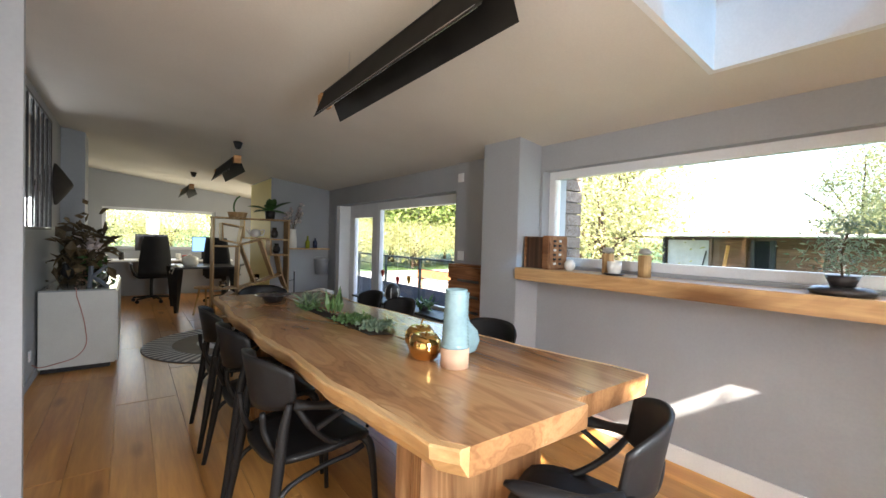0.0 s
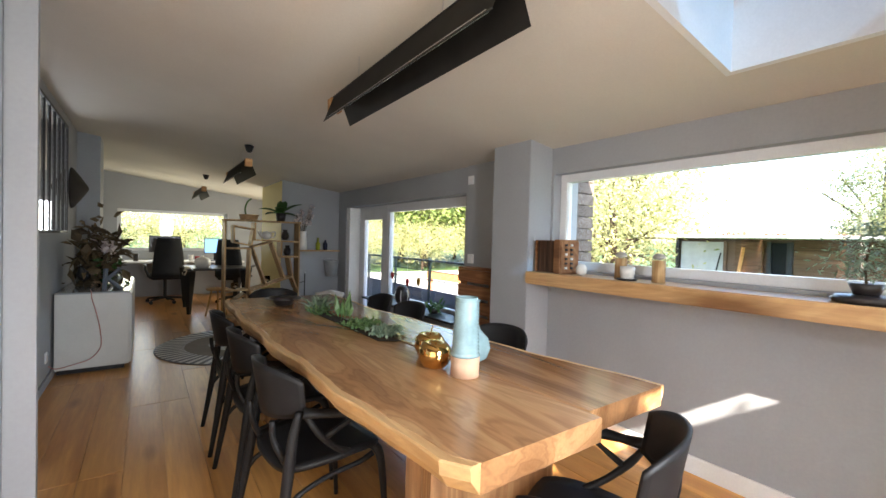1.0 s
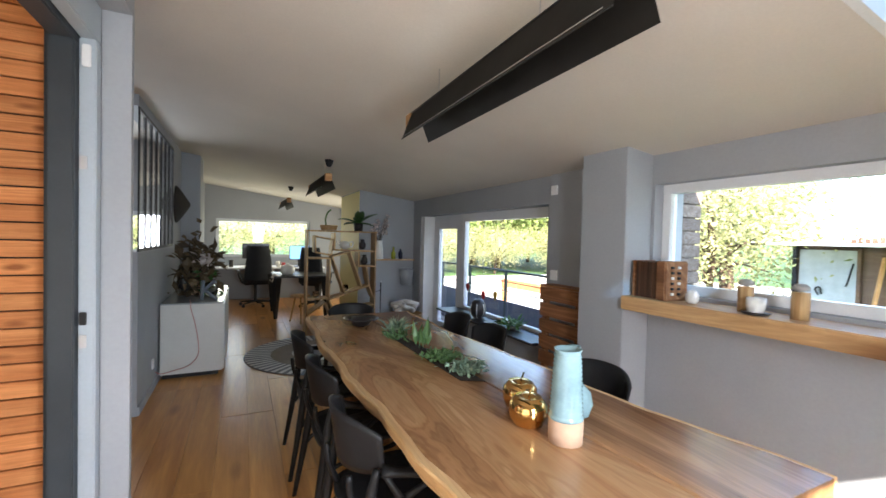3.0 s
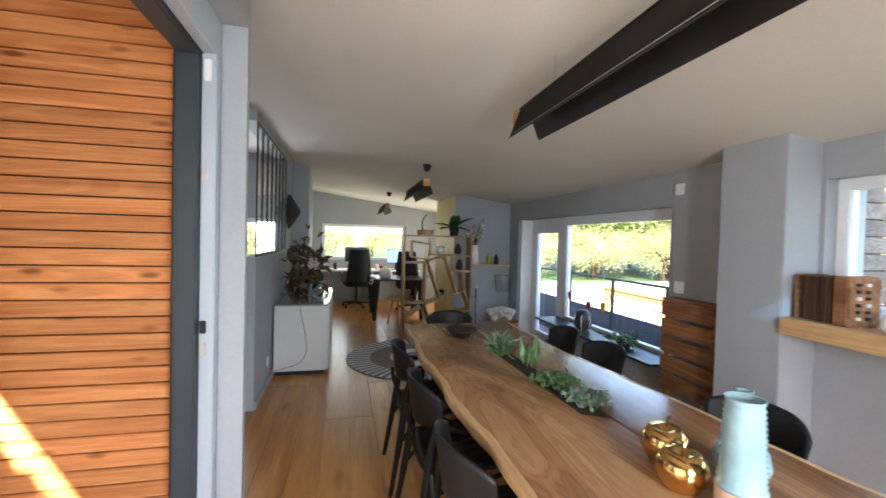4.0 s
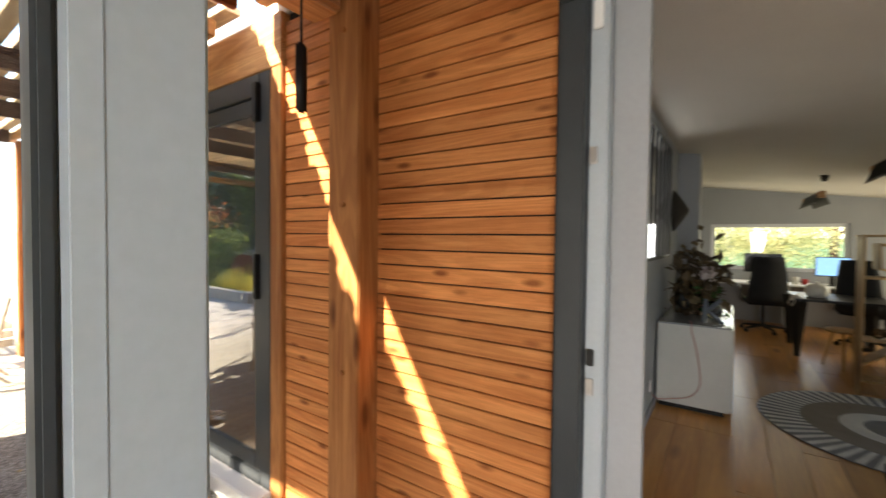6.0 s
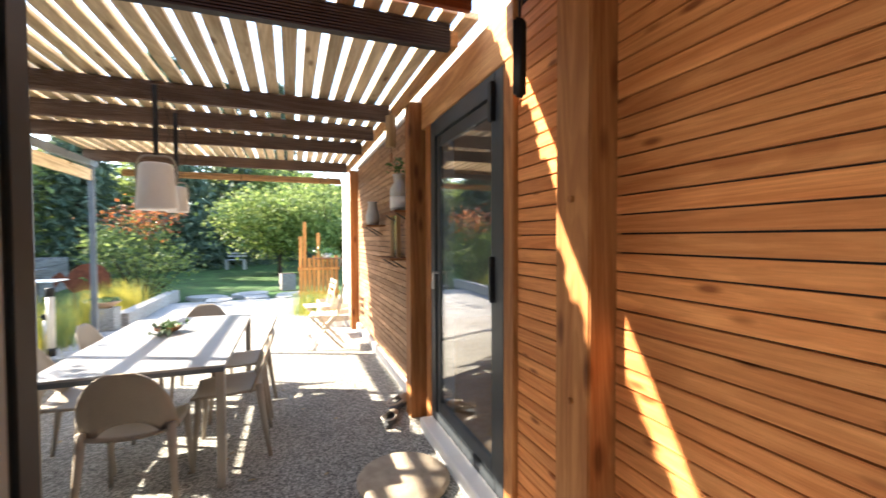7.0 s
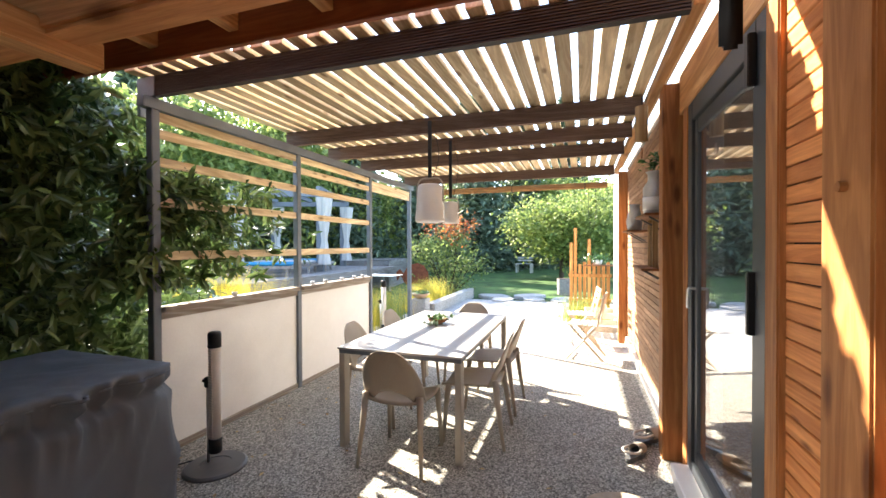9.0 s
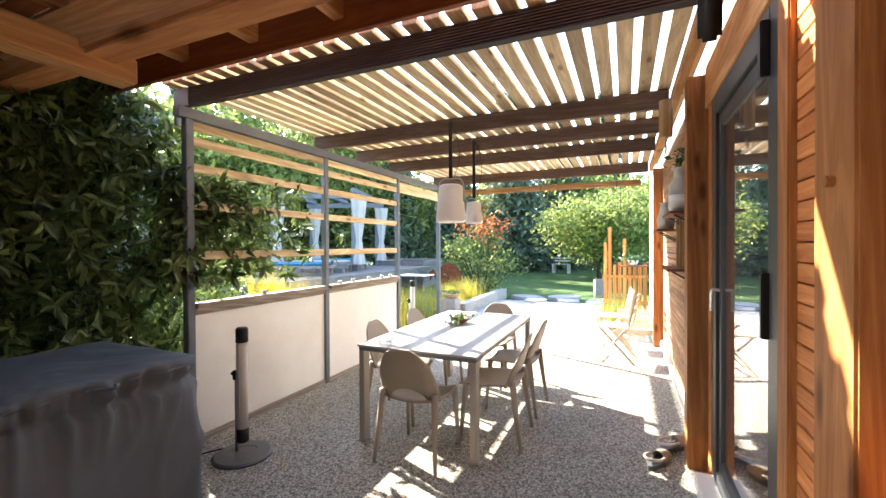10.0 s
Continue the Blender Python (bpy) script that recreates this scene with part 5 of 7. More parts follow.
office_chair((0.1, 11.95, FL), 8, "black swivel office chair at the white desk")
office_chair((1.2, 11.5, FL), -30, "black high-backed office chair behind the shelf")
dt = thing("side_table", "dark steel table with tapered legs in the office", "table", (0, 0, 0))
part("top", box(0.33, 1.25, 10.35, 11.3, 0.76, 0.79, 0.004), BLACK_METAL, dt)
for x, y in ((0.37, 10.42), (1.2, 10.42), (0.37, 11.22), (1.2, 11.22)):
    bm = bmesh.new()
    joined(bm, tube([(x, y, 0.759), (x, y, FL)], [0.09, 0.03], 4))
    part("leg", bm, BLACK_METAL, dt)
pot = thing("stew_pot", "white lidded pot on the dark steel table", "pot", (0.58, 10.7, 0.79))
part("body", lathe([(0.09, 0), (0.12, 0.04), (0.12, 0.13), (0.09, 0.16), (0.02, 0.175), (0.02, 0.2), (0, 0.2)], 24), WHITE_CERAMIC, pot, "", True)
cl = thing("cloth", "pale cloth draped over the table's corner", "cloth", (0.36, 10.5, 0.79))
part("fold", sheet(lambda u, v: (-0.06 + 0.1 * u - 0.02 * v, 0.3 * (v - 0.5), 0.012 - 0.25 * max(0, 0.45 - u) + 0.01 * math.sin(9 * v)), 8, 10, 0.006), CREAM, cl, "", True)
st = thing("stool", "round wooden stool with splayed legs", "stool", (0.72, 10.05, FL))
part("seat", lathe([(0.15, 0.42), (0.16, 0.435), (0.15, 0.45), (0, 0.45)], 24), OAK, st, "", True)
for k in range(3):
    a = 2 * math.pi * k / 3 + 0.5
    part("leg", tube([(0.08 * math.cos(a), 0.08 * math.sin(a), 0.42), (0.17 * math.cos(a), 0.17 * math.sin(a), 0.0)], 0.014, 8), OAK_Z, st)
pic = thing("wall_picture", "narrow framed picture on the office wall", "picture", (-0.868, 11.6, 1.55))
part("frame", box(0, 0.02, -0.2, 0.2, -0.35, 0.35, 0.004), BLACK_METAL, pic)
part("sheet", box(0.0205, 0.022, -0.17, 0.17, -0.32, 0.32), plain("faded_print", (0.45, 0.5, 0.2), 0.6, vary=0.5, scale=9), pic)
for x, h, mt in ((-0.6, 0.1, WHITE_CERAMIC), (-0.35, 0.14, DARK_CERAMIC), (0.55, 0.12, WHITE_CERAMIC), (0.66, 0.09, RED), (1.35, 0.16, DARK_CERAMIC)):
    mg = thing("mug", "small mug standing on the white desk", "mug", (x, 12.5, 0.8))
    part("body", lathe([(0.04, 0), (0.045, h), (0.038, h), (0.036, 0.01), (0, 0.01)], 14), mt, mg, "", True)
kb = thing("keyboard", "black keyboard on the white desk", "keyboard", (0.1, 12.33, 0.8))
part("case", box(-0.2, 0.2, -0.06, 0.06, 0, 0.018, 0.004), BLACK_PLASTIC, kb)

# ---- terrace things ----
from mathutils import noise as cloth_noise

TAUPE = plain("taupe_plastic", (0.36, 0.31, 0.25), 0.5, vary=0.05, bump=0.03)
TABLE_GREY = plain("grey_ceramic_top", (0.36, 0.36, 0.37), 0.35, vary=0.06)
TABLE_LEG = plain("champagne_metal", (0.4, 0.37, 0.32), 0.4, 0.3, vary=0.05)
COVER = plain("black_cover_cloth", (0.098, 0.125, 0.165), 0.55, vary=0.12, scale=3, bump=0.2, fine=350)
PALE_TEAK = wood("pale_teak", (0.5, 0.44, 0.35), (0.66, 0.59, 0.49), "x", 0.6, 14, 0.12, figure=0.2)
ORANGE_WOOD = wood("orange_garden_wood", (0.5, 0.22, 0.06), (0.7, 0.37, 0.13), "z", 0.6, 12, 0.15)
RUST = plain("rusty_steel", (0.22, 0.065, 0.03), 0.85, 0.2, vary=0.35, scale=12, bump=0.3)
LAMP_SHADE = plain("white_lantern_plastic", (0.7, 0.66, 0.62), 0.4, vary=0.04)
GREY_PLANK = wood("silver_grey_plank", (0.2, 0.2, 0.2), (0.34, 0.33, 0.32), "x", 0.75, 12, 0.15)
CURTAIN = plain("white_curtain", (0.42, 0.42, 0.41), 0.9, vary=0.06, scale=4)
BLUE = plain("blue_cushion", (0.02, 0.22, 0.42), 0.8)

ot = thing("garden_table", "long garden table with a grey ceramic top and broad metal legs", "table", (0, 0, 0))
part("top", box(-5.05, -3.24, 2.52, 3.49, 0.735, 0.75, 0.003), TABLE_GREY, ot)
for b in ((-5.04, -3.25, 2.53, 2.56), (-5.04, -3.25, 3.45, 3.48), (-5.04, -5.01, 2.56, 3.45), (-3.28, -3.25, 2.56, 3.45)):
    part("apron", box(*b, 0.705, 0.734, 0.002), GREY_POST, ot, "dark grey apron")
for x in (-5.04, -3.33):
    for y in (2.53, 3.435):
        part("leg", box(x, x + 0.08, y, y + 0.045, 0.0, 0.704, 0.004), TABLE_LEG, ot)


def garden_chair(at, turn):
    """Moulded chair with an arched back and a gap over the seat; its front looks along local y."""
    th = thing("garden_chair", "taupe plastic garden chair with an arched back at the table", "chair", at, turn, "chairs at the garden table")
    part("seat", sheet(lambda u, v: ((u - 0.5) * 0.45 * (1 - 0.14 * (2 * v - 1) ** 2 * (1 if v > 0.5 else 0.3)), (v - 0.5) * 0.43, 0.45 + 0.03 * (2 * u - 1) ** 2 - 0.03 * v ** 4 - 0.012 * math.sin(math.pi * v)), 12, 10, 0.016), TAUPE, th, "", True)

    def back(u, v):
        a = (2 * u - 1)
        half = 0.225 * math.sqrt(max(0.02, 1 - (v * 0.97) ** 2.6))
        low = 0.455 + 0.075 * max(0, 1 - (a / 0.62) ** 2) ** 0.6
        z = low + (0.82 - low) * v
        return (a * half, -0.2 - 0.1 * v + 0.06 * a * a * (1 - v), z)

    part("backrest", sheet(back, 18, 12, 0.012), TAUPE, th, "", True)
    for s in (-1, 1):
        part("front_leg", tube([(0.195 * s, 0.16, 0.45), (0.205 * s, 0.18, 0.25), (0.215 * s, 0.2, 0.0)], [0.024, 0.019, 0.013], 8), TAUPE, th, "", True)
        part("back_leg", tube([(0.2 * s, -0.2, 0.5), (0.215 * s, -0.23, 0.25), (0.235 * s, -0.27, 0.0)], [0.026, 0.02, 0.013], 8), TAUPE, th, "", True)
    return th


g0 = garden_chair((-3.3, 3.04, 0), 90)
for x, y, r in ((-3.78, 3.44, 182), (-4.45, 3.44, 178), (-3.85, 2.58, 3), (-4.6, 2.58, 0), (-5.1, 3.03, -90)):
    copy_thing(g0, pose(x, y, 0, 0, 0, r))
dish = thing("planted_bowl", "small bowl of succulents on the garden table", "plant", (-4.35, 2.93, 0.75))
part("bowl", lathe([(0.04, 0), (0.09, 0.03), (0.095, 0.05), (0.08, 0.045), (0, 0.03)], 20), BROWN_SLAT, dish, "", True)
r = random.Random(2)
part("leaves", leaf_cloud([(r.gauss(0, 0.05), r.gauss(0, 0.05), 0.04 + r.uniform(0, 0.02)) for _ in range(90)], 0.05, 0.5, 0.3, 0, 3, 0.3), SUCCULENT, dish)
part("figs", leaf_cloud([(0.14 + r.gauss(0, 0.03), r.gauss(0, 0.04), 0.01) for _ in range(20)], 0.04, 0.9, 0.3, 0, 4, 0.4), SUCCULENT_GREY, dish)


HEATER_STEEL = plain("satin_steel", (0.62, 0.6, 0.57), 0.4, 0.0, vary=0.08)


FOOT_GREY = plain("grey_lacquer", (0.1, 0.105, 0.11), 0.35, 0.2, vary=0.08)


def heater(at, label):
    th = thing("patio_heater", label, "heater", at)
    part("base", lathe([(0.2, 0), (0.2, 0.012), (0.185, 0.022), (0.1, 0.026), (0.098, 0.022), (0, 0.024)], 36), FOOT_GREY, th)
    part("pole", tube([(0.0, -0.062, 0.02), (0.0, -0.062, 0.58)], 0.011, 10), STEEL, th, "", True)
    part("clamp", box(-0.02, 0.02, -0.08, -0.034, 0.54, 0.61, 0.005), BLACK_PLASTIC, th)
    part("knob", tube([(0.0, -0.105, 0.58), (0.0, -0.08, 0.58)], 0.012, 8), BLACK_PLASTIC, th)
    part("tube", tube([(0, 0, 0.20), (0, 0, 0.82)], 0.038, 20), HEATER_STEEL, th, "steel tube", True)
    gr = bmesh.new()
    for i in range(34):
        box(0.033, 0.0415, -0.016, 0.016, 0.22 + i * 0.0175, 0.228 + i * 0.0175, bm=gr)
    part("grille", gr, HEATER_STEEL, th)
    part("cap", lathe([(0.042, 0.82), (0.043, 0.91), (0.036, 0.925), (0, 0.927)], 20), BLACK_PLASTIC, th, "", True).location = (0, 0, 0)
    part("cap", lathe([(0.034, 0.1), (0.043, 0.11), (0.042, 0.2), (0, 0.201)], 20), BLACK_PLASTIC, th, "", True).location = (0, 0, 0)
    part("hood", box(-0.03, 0.02, -0.052, -0.02, 0.815, 0.84, 0.008), BLACK_PLASTIC, th)
    return th


heater((-2.74, 1.88, 0), "slim standing patio heater with a black round foot")
cord = tube(curve_points([(-2.76, 1.7, 0.012), (-2.62, 1.6, 0.006), (-2.45, 1.62, 0.006), (-2.2, 1.5, 0.006), (-1.9, 1.55, 0.006)], 5), 0.005, 6)
solid("power_cord", cord, BLACK_PLASTIC, "black cable lying on the terrace behind the heater", "cable", smooth=True)
heater((-6.75, 1.15, 0), "slim standing patio heater in the sun beyond the screen")

bbq = thing("covered_barbecue", "barbecue under a black creased cloth cover", "barbecue", (-1.5, 1.93, 0))


def cover_f(u, v):
    """Round about by u, from the top's middle to the hem by v."""
    a = 2 * math.pi * u
    c, s = math.cos(a), math.sin(a)
    sq = 1 / max(abs(c), abs(s))
    sq = min(sq, 1.36)
    if v < 0.4:
        k = v / 0.4
        z = 0.965 - 0.03 * k ** 4 + 0.013 * cloth_noise.noise((2.6 * k * c, 2.6 * k * s, 1.0)) * min(1, 3 * k) + 0.006 * cloth_noise.noise((9 * k * c, 9 * k * s, 5.0)) * k
        return (0.57 * c * sq * k, 0.43 * s * sq * k, z)
    k = (v - 0.4) / 0.6
    fold = 1 + 0.05 * k
    cx, cy = 0.57 * sq * c, 0.43 * sq * s
    slant = cloth_noise.noise((cx * 2.6 + k * 0.7, cy * 2.6 - k * 0.5, k * 0.9))
    crease = 1 - abs(cloth_noise.noise((cx * 4.5 - k * 1.6, cy * 4.5 + k * 1.1, k * 0.8 + 4)))
    fold += 0.05 * slant * min(1, 2 * k) + 0.035 * (crease ** 9 - 0.3) * min(1, 4 * k)
    ruffle = cloth_noise.noise((cx * 17, cy * 17, 7.0))
    pleat = 1 - abs(cloth_noise.noise((cx * 8, cy * 8, 11.0)))
    reach = 0.22 + 0.2 * cloth_noise.noise((cx * 5, cy * 5, 19.0))
    pucker = 0.05 * (pleat ** 5 - 0.35) * min(1, k / 0.06) * math.exp(-max(0.0, k - 0.1) / max(0.07, reach)) + 0.085 * ruffle * math.exp(-((k - 0.07) / 0.05) ** 2) + 0.04 * abs(ruffle) * math.exp(-((k - 0.2) / 0.12) ** 2) - 0.035 * math.exp(-((k - 0.12) / 0.03) ** 2)
    return ((0.57 * sq * fold + pucker) * c, (0.43 * sq * fold + pucker) * s, 0.935 - 0.85 * k + 0.03 * slant * k)


bm = sheet(cover_f, 280, 70, 0)
bmesh.ops.remove_doubles(bm, verts=bm.verts[:], dist=1e-4)
part("cover", bm, COVER, bbq, "", True)
part("hem_cord", tube([(*[c for c in cover_f(i / 160, 0.44)][:2], 0.905 + 0.006 * math.sin(i)) for i in range(161)], 0.007, 6), COVER, bbq, "", True)
for x in (-0.45, 0.45):
    for y in (-0.3, 0.3):
        part("wheel", tube([(x, y - 0.02, 0.05), (x, y + 0.02, 0.05)], 0.05, 14), BLACK_PLASTIC, bbq)


def lantern(at, s, h, top, label):
    th = thing("pendant_lantern", label, "lamp", at, group="pergola lanterns")
    part("shade", lathe([(0.1 * s, 0.02), (0.135 * s, 0.0), (0.148 * s, 0.012), (0.15 * s, 0.03 * h), (0.122 * s, 0.345 * h), (0.112 * s, 0.362 * h), (0.095 * s, 0.37 * h), (0.0, 0.372 * h)], 28), LAMP_SHADE, th, "", True)
    part("handle", tube(curve_points([(0.0, 0.138 * s, 0.2 * h), (0.0, 0.14 * s, 0.34 * h), (0.0, 0.1 * s, 0.42 * h), (0.0, 0.0, 0.43 * h), (0.0, -0.1 * s, 0.42 * h), (0.0, -0.14 * s, 0.34 * h), (0.0, -0.138 * s, 0.2 * h)], 4), 0.008, 7), TAUPE, th, "", True)
    part("strap", box(-0.006, 0.006, -0.018, 0.018, 0.43 * h, top - at[2], 0.002), BLACK_METAL, th, "black hanging strap")
    part("cable", tube(curve_points([(0, 0.03, 0.43 * h), (0, 0.09, 0.6), (0, 0.05, 0.85)], 4), 0.003, 5), BLACK_METAL, th)


lantern((-4.17, 2.922, 1.720), 0.92, 0.95, 2.66, "white plastic lantern hung by a black strap over the garden table")
lantern((-4.93, 2.884, 1.747), 0.65, 0.64, 2.66, "smaller white plastic lantern hung by a black strap")
hb = thing("heater_bar", "flat black heater bar hung beside the larch post", "heater", (-1.69, 4.585, 1.965))
part("case", box(-0.012, 0.012, -0.024, 0.024, 0.0, 0.26, 0.01), BLACK_PLASTIC, hb, "", True)
part("hanger", tube([(0, 0, 0.26), (0, 0, 0.535)], 0.005, 6), BLACK_METAL, hb)


def wall_board(name, label, x0, x1, z):
    th = thing(name, label, "shelf", (x0, 0, z))
    part("board", box(0, x1 - x0, 4.70, 4.913, 0, 0.02, 0.003), BROWN_SLAT, th)
    for x in (0.08, x1 - x0 - 0.1):
        part("bracket", tube([(x, 4.90, -0.1), (x, 4.74, -0.003)], 0.007, 5), BLACK_METAL, th)


wall_board("wall_board", "small brown shelf on the larch siding", -4.55, -3.95, 1.725)
wall_board("wall_board", "lower brown shelf on the larch siding", -4.75, -4.15, 1.30)
wall_board("wall_board", "far brown shelf on the larch siding", -5.75, -5.3, 1.64)
can = thing("milk_can", "grey zinc milk can with a white band on the shelf", "can", (-4.15, 4.80, 1.745))
part("body", lathe([(0.085, 0), (0.09, 0.2), (0.055, 0.26), (0.055, 0.31), (0.07, 0.33), (0, 0.33)], 24), ZINC, can, "", True)
part("band", lathe([(0.0905, 0.03), (0.0912, 0.13)], 24), WHITE, can, "", True)
r = random.Random(21)
part("greens", leaf_cloud([(r.gauss(0, 0.04), r.gauss(0, 0.04), 0.34 + r.uniform(0, 0.12)) for _ in range(60)], 0.06, 0.4, 0.3, 0, 21), HOUSE_LEAF, can)
can2 = thing("jug", "grey stoneware jug on the far shelf", "jug", (-5.5, 4.80, 1.66))
part("body", lathe([(0.07, 0), (0.085, 0.1), (0.06, 0.2), (0.05, 0.26), (0.06, 0.28), (0, 0.27)], 20), ZINC, can2, "", True)
lan = thing("mirror_lantern", "wooden lantern frame with glass on the lower shelf", "lantern", (-4.42, 4.82, 1.32))
for x in (-0.12, 0.12):
    part("upright", box(x - 0.015, x + 0.015, -0.02, 0.02, 0.0, 0.4, 0.003), OAK_Z, lan)
part("glass", box(-0.104, 0.104, -0.003, 0.003, 0.0, 0.4), GLASS, lan)
chime = thing("bamboo_chime", "bamboo wind chime hung under the ledger", "wind chime", (-3.98, 4.68, 2.28))
part("tube", tube([(0, 0, 0.0), (0, 0, 0.26)], 0.045, 14), OAK_Z, chime, "", True)
part("cord", tube([(0, 0, 0.26), (0, 0, 0.33)], 0.003, 5), BLACK_METAL, chime)
part("disc", tube([(0.0, -0.004, -0.09), (0.0, 0.004, -0.09)], 0.04, 16), BROWN_SLAT, chime)
part("disc_cord", tube([(0, 0, -0.05), (0, 0, 0.0)], 0.002, 4), BLACK_METAL, chime)

stump = thing("stone_step", "flat round sandstone slab lying before the kitchen door", "stone", (-2.92, 4.5, 0))
part("slab", lathe([(0.27, 0), (0.285, 0.03), (0.265, 0.055), (0.0, 0.06)], 40), plain("sandstone", (0.4, 0.33, 0.25), 0.85, vary=0.2, scale=10, bump=0.4), stump, "", True)


def clog(at, turn, tip):
    th = thing("clog", "grey rubber clog with a pale lining", "shoe", at, turn, "clogs by the wall")
    th.rotation_euler = (radians(tip), 0, radians(turn))
    ol = [(0.045 * math.sin(t) * (1.1 if math.cos(t) > 0 else 0.85), 0.14 * math.cos(t)) for t in [2 * math.pi * k / 20 for k in range(20)]]
    part("sole", prism(ol, 0, 0.03), FOOT_GREY, th)

    def upper(u, v):
        a = (u - 0.5) * math.pi
        w = 0.05 * (1 - 0.6 * v ** 3)
        return (w * math.sin(a), -0.01 + 0.145 * v, 0.03 + 0.065 * math.cos(a) * (1 - 0.7 * v ** 2))

    part("upper", sheet(upper, 14, 8, 0.004), TAUPE, th, "", True)
    part("strap", tube(curve_points([(-0.045, -0.01, 0.06), (-0.05, -0.09, 0.07), (0, -0.14, 0.075), (0.05, -0.09, 0.07), (0.045, -0.01, 0.06)], 5), 0.009, 6), CREAM, th, "pale lining", True)


clog((-3.78, 4.62, 0), 60, 0)
clog((-4.02, 4.76, 0.03), 30, 12)


def folding_chair(at, turn):
    th = thing("folding_chair", "pale wooden folding chair in the sun", "chair", at, turn, "folding chairs")
    for s in (-1, 1):
        part("leg", tube([(0.2 * s, 0.22, 0.0), (0.2 * s, -0.17, 0.46), (0.2 * s, -0.26, 0.86)], 0.016, 4), PALE_TEAK, th)
        part("leg", tube([(0.17 * s, -0.24, 0.0), (0.17 * s, 0.18, 0.45)], 0.016, 4), PALE_TEAK, th)
    for k in range(6):
        part("seat_slat", box(-0.21, 0.21, -0.17 + k * 0.064, -0.12 + k * 0.064, 0.445, 0.462, 0.003), PALE_TEAK, th)
    for z in (0.62, 0.72, 0.8):
        y = -0.17 - 0.09 * (z - 0.46) / 0.4
        part("back_slat", box(-0.2, 0.2, y - 0.01, y + 0.006, z, z + 0.055, 0.003), PALE_TEAK, th)
    part("brace", tube([(-0.2, 0.19, 0.04), (0.2, 0.19, 0.04)], 0.011, 5), PALE_TEAK, th)
    return th


f0 = folding_chair((-6.45, 4.3, 0), 172)
copy_thing(f0, pose(-7.25, 4.25, 0, 0, 0, 185))
pc = thing("crate", "low wooden crate on castors by the wall", "crate", (-8.1, 4.55, 0))
for z in (0.08, 0.19, 0.3):
    for y in (-0.25, 0.23):
        part("slat", box(-0.3, 0.3, y, y + 0.02, z, z + 0.09, 0.003), PALE_TEAK, pc)
    for x in (-0.32, 0.3):
        part("slat", box(x, x + 0.02, -0.25, 0.25, z, z + 0.09, 0.003), PALE_TEAK, pc)
for x in (-0.25, 0.25):
    part("castor", tube([(x, -0.2, 0.035), (x, -0.17, 0.035)], 0.035, 10), BLACK_PLASTIC, pc)

fs = thing("slat_screen", "orange upright slat screen of uneven heights", "screen", (0, 0, 0))
for k, (y, h) in enumerate(((4.05, 1.55), (4.13, 1.85), (4.22, 1.1), (4.31, 1.15), (4.40, 1.62), (4.49, 1.12), (4.58, 1.2), (4.67, 1.1), (4.76, 1.15))):
    part("slat", box(-9.52, -9.49, y - 0.032, y + 0.032, -0.05, h, 0.004), ORANGE_WOOD, fs)
for z in (0.35, 0.85):
    part("rail", box(-9.489, -9.46, 4.0, 4.82, z, z + 0.06, 0.003), ORANGE_WOOD, fs)
fsh = thing("wall_board", "narrow shelf on the orange slat screen", "shelf", (0, 0, 0))
part("board", box(-9.458, -9.25, 4.3, 4.85, 1.08, 1.1, 0.003), BROWN_SLAT, fsh)
fp = thing("potted_plant", "green plant in a grey pot on the slat screen's shelf", "plant", (-9.35, 4.55, 1.1))
part("pot", lathe([(0.07, 0), (0.1, 0.1), (0.09, 0.1), (0, 0.08)], 18), ZINC, fp, "", True)
part("leaves", leaf_cloud([(r.gauss(0, 0.08), r.gauss(0, 0.1), 0.1 + r.uniform(0, 0.1)) for _ in range(90)], 0.09, 0.4, 0.3, 0.2, 33), HOUSE_LEAF, fp)

ped = thing("planter_pedestal", "pale concrete pedestal with a planted bowl", "planter", (-8.9, 0.95, 0))
part("block", box(-0.16, 0.16, -0.16, 0.16, 0.0, 0.36, 0.008), CONCRETE, ped)
part("bowl", lathe([(0.08, 0.361), (0.2, 0.45), (0.21, 0.47), (0.18, 0.46), (0, 0.44)], 24), TERRACOTTA, ped, "", True)
part("leaves", leaf_cloud([(r.gauss(0, 0.1), r.gauss(0, 0.1), 0.45 + r.uniform(0, 0.05)) for _ in range(160)], 0.07, 0.5, 0.3, 0, 34, 0.2), SUCCULENT, ped)
solid("kerb", box(-12.6, -9.1, 0.98, 1.2, -0.1, 0.22, 0.01), CONCRETE, "pale concrete bed edging along the terrace", "kerb", "structure")
for k, (x, y, s) in enumerate(((-11.9, 2.2, 0.5), (-12.1, 3.0, 0.45), (-12.6, 1.8, 0.55), (-12.5, 3.9, 0.5), (-12.9, 2.8, 0.6), (-11.95, 3.7, 0.35), (-12.3, 4.7, 0.5))):
    rr = random.Random(k)
    bm = prism([(s * (0.75 + 0.25 * rr.random()) * math.cos(2 * math.pi * i / 9), 0.7 * s * (0.75 + 0.25 * rr.random()) * math.sin(2 * math.pi * i / 9)) for i in range(9)], 0, 0.09)
    solid("stepping_stone", bm, CONCRETE, "flat grey natural stone at the terrace's edge", "stone", at=(x, y, -0.06), turn=k * 37, group="edge stones")
for x in (-4.75, -5.1, -5.4, -5.62, -4.5, -3.4):
    cnd = thing("tealight", "small tealight jar on the grey rail", "candle", (x, 1.395, 1.075))
    part("jar", lathe([(0.022, 0), (0.025, 0.035), (0.02, 0.035), (0, 0.02)], 12), ZINC, cnd, "", True)

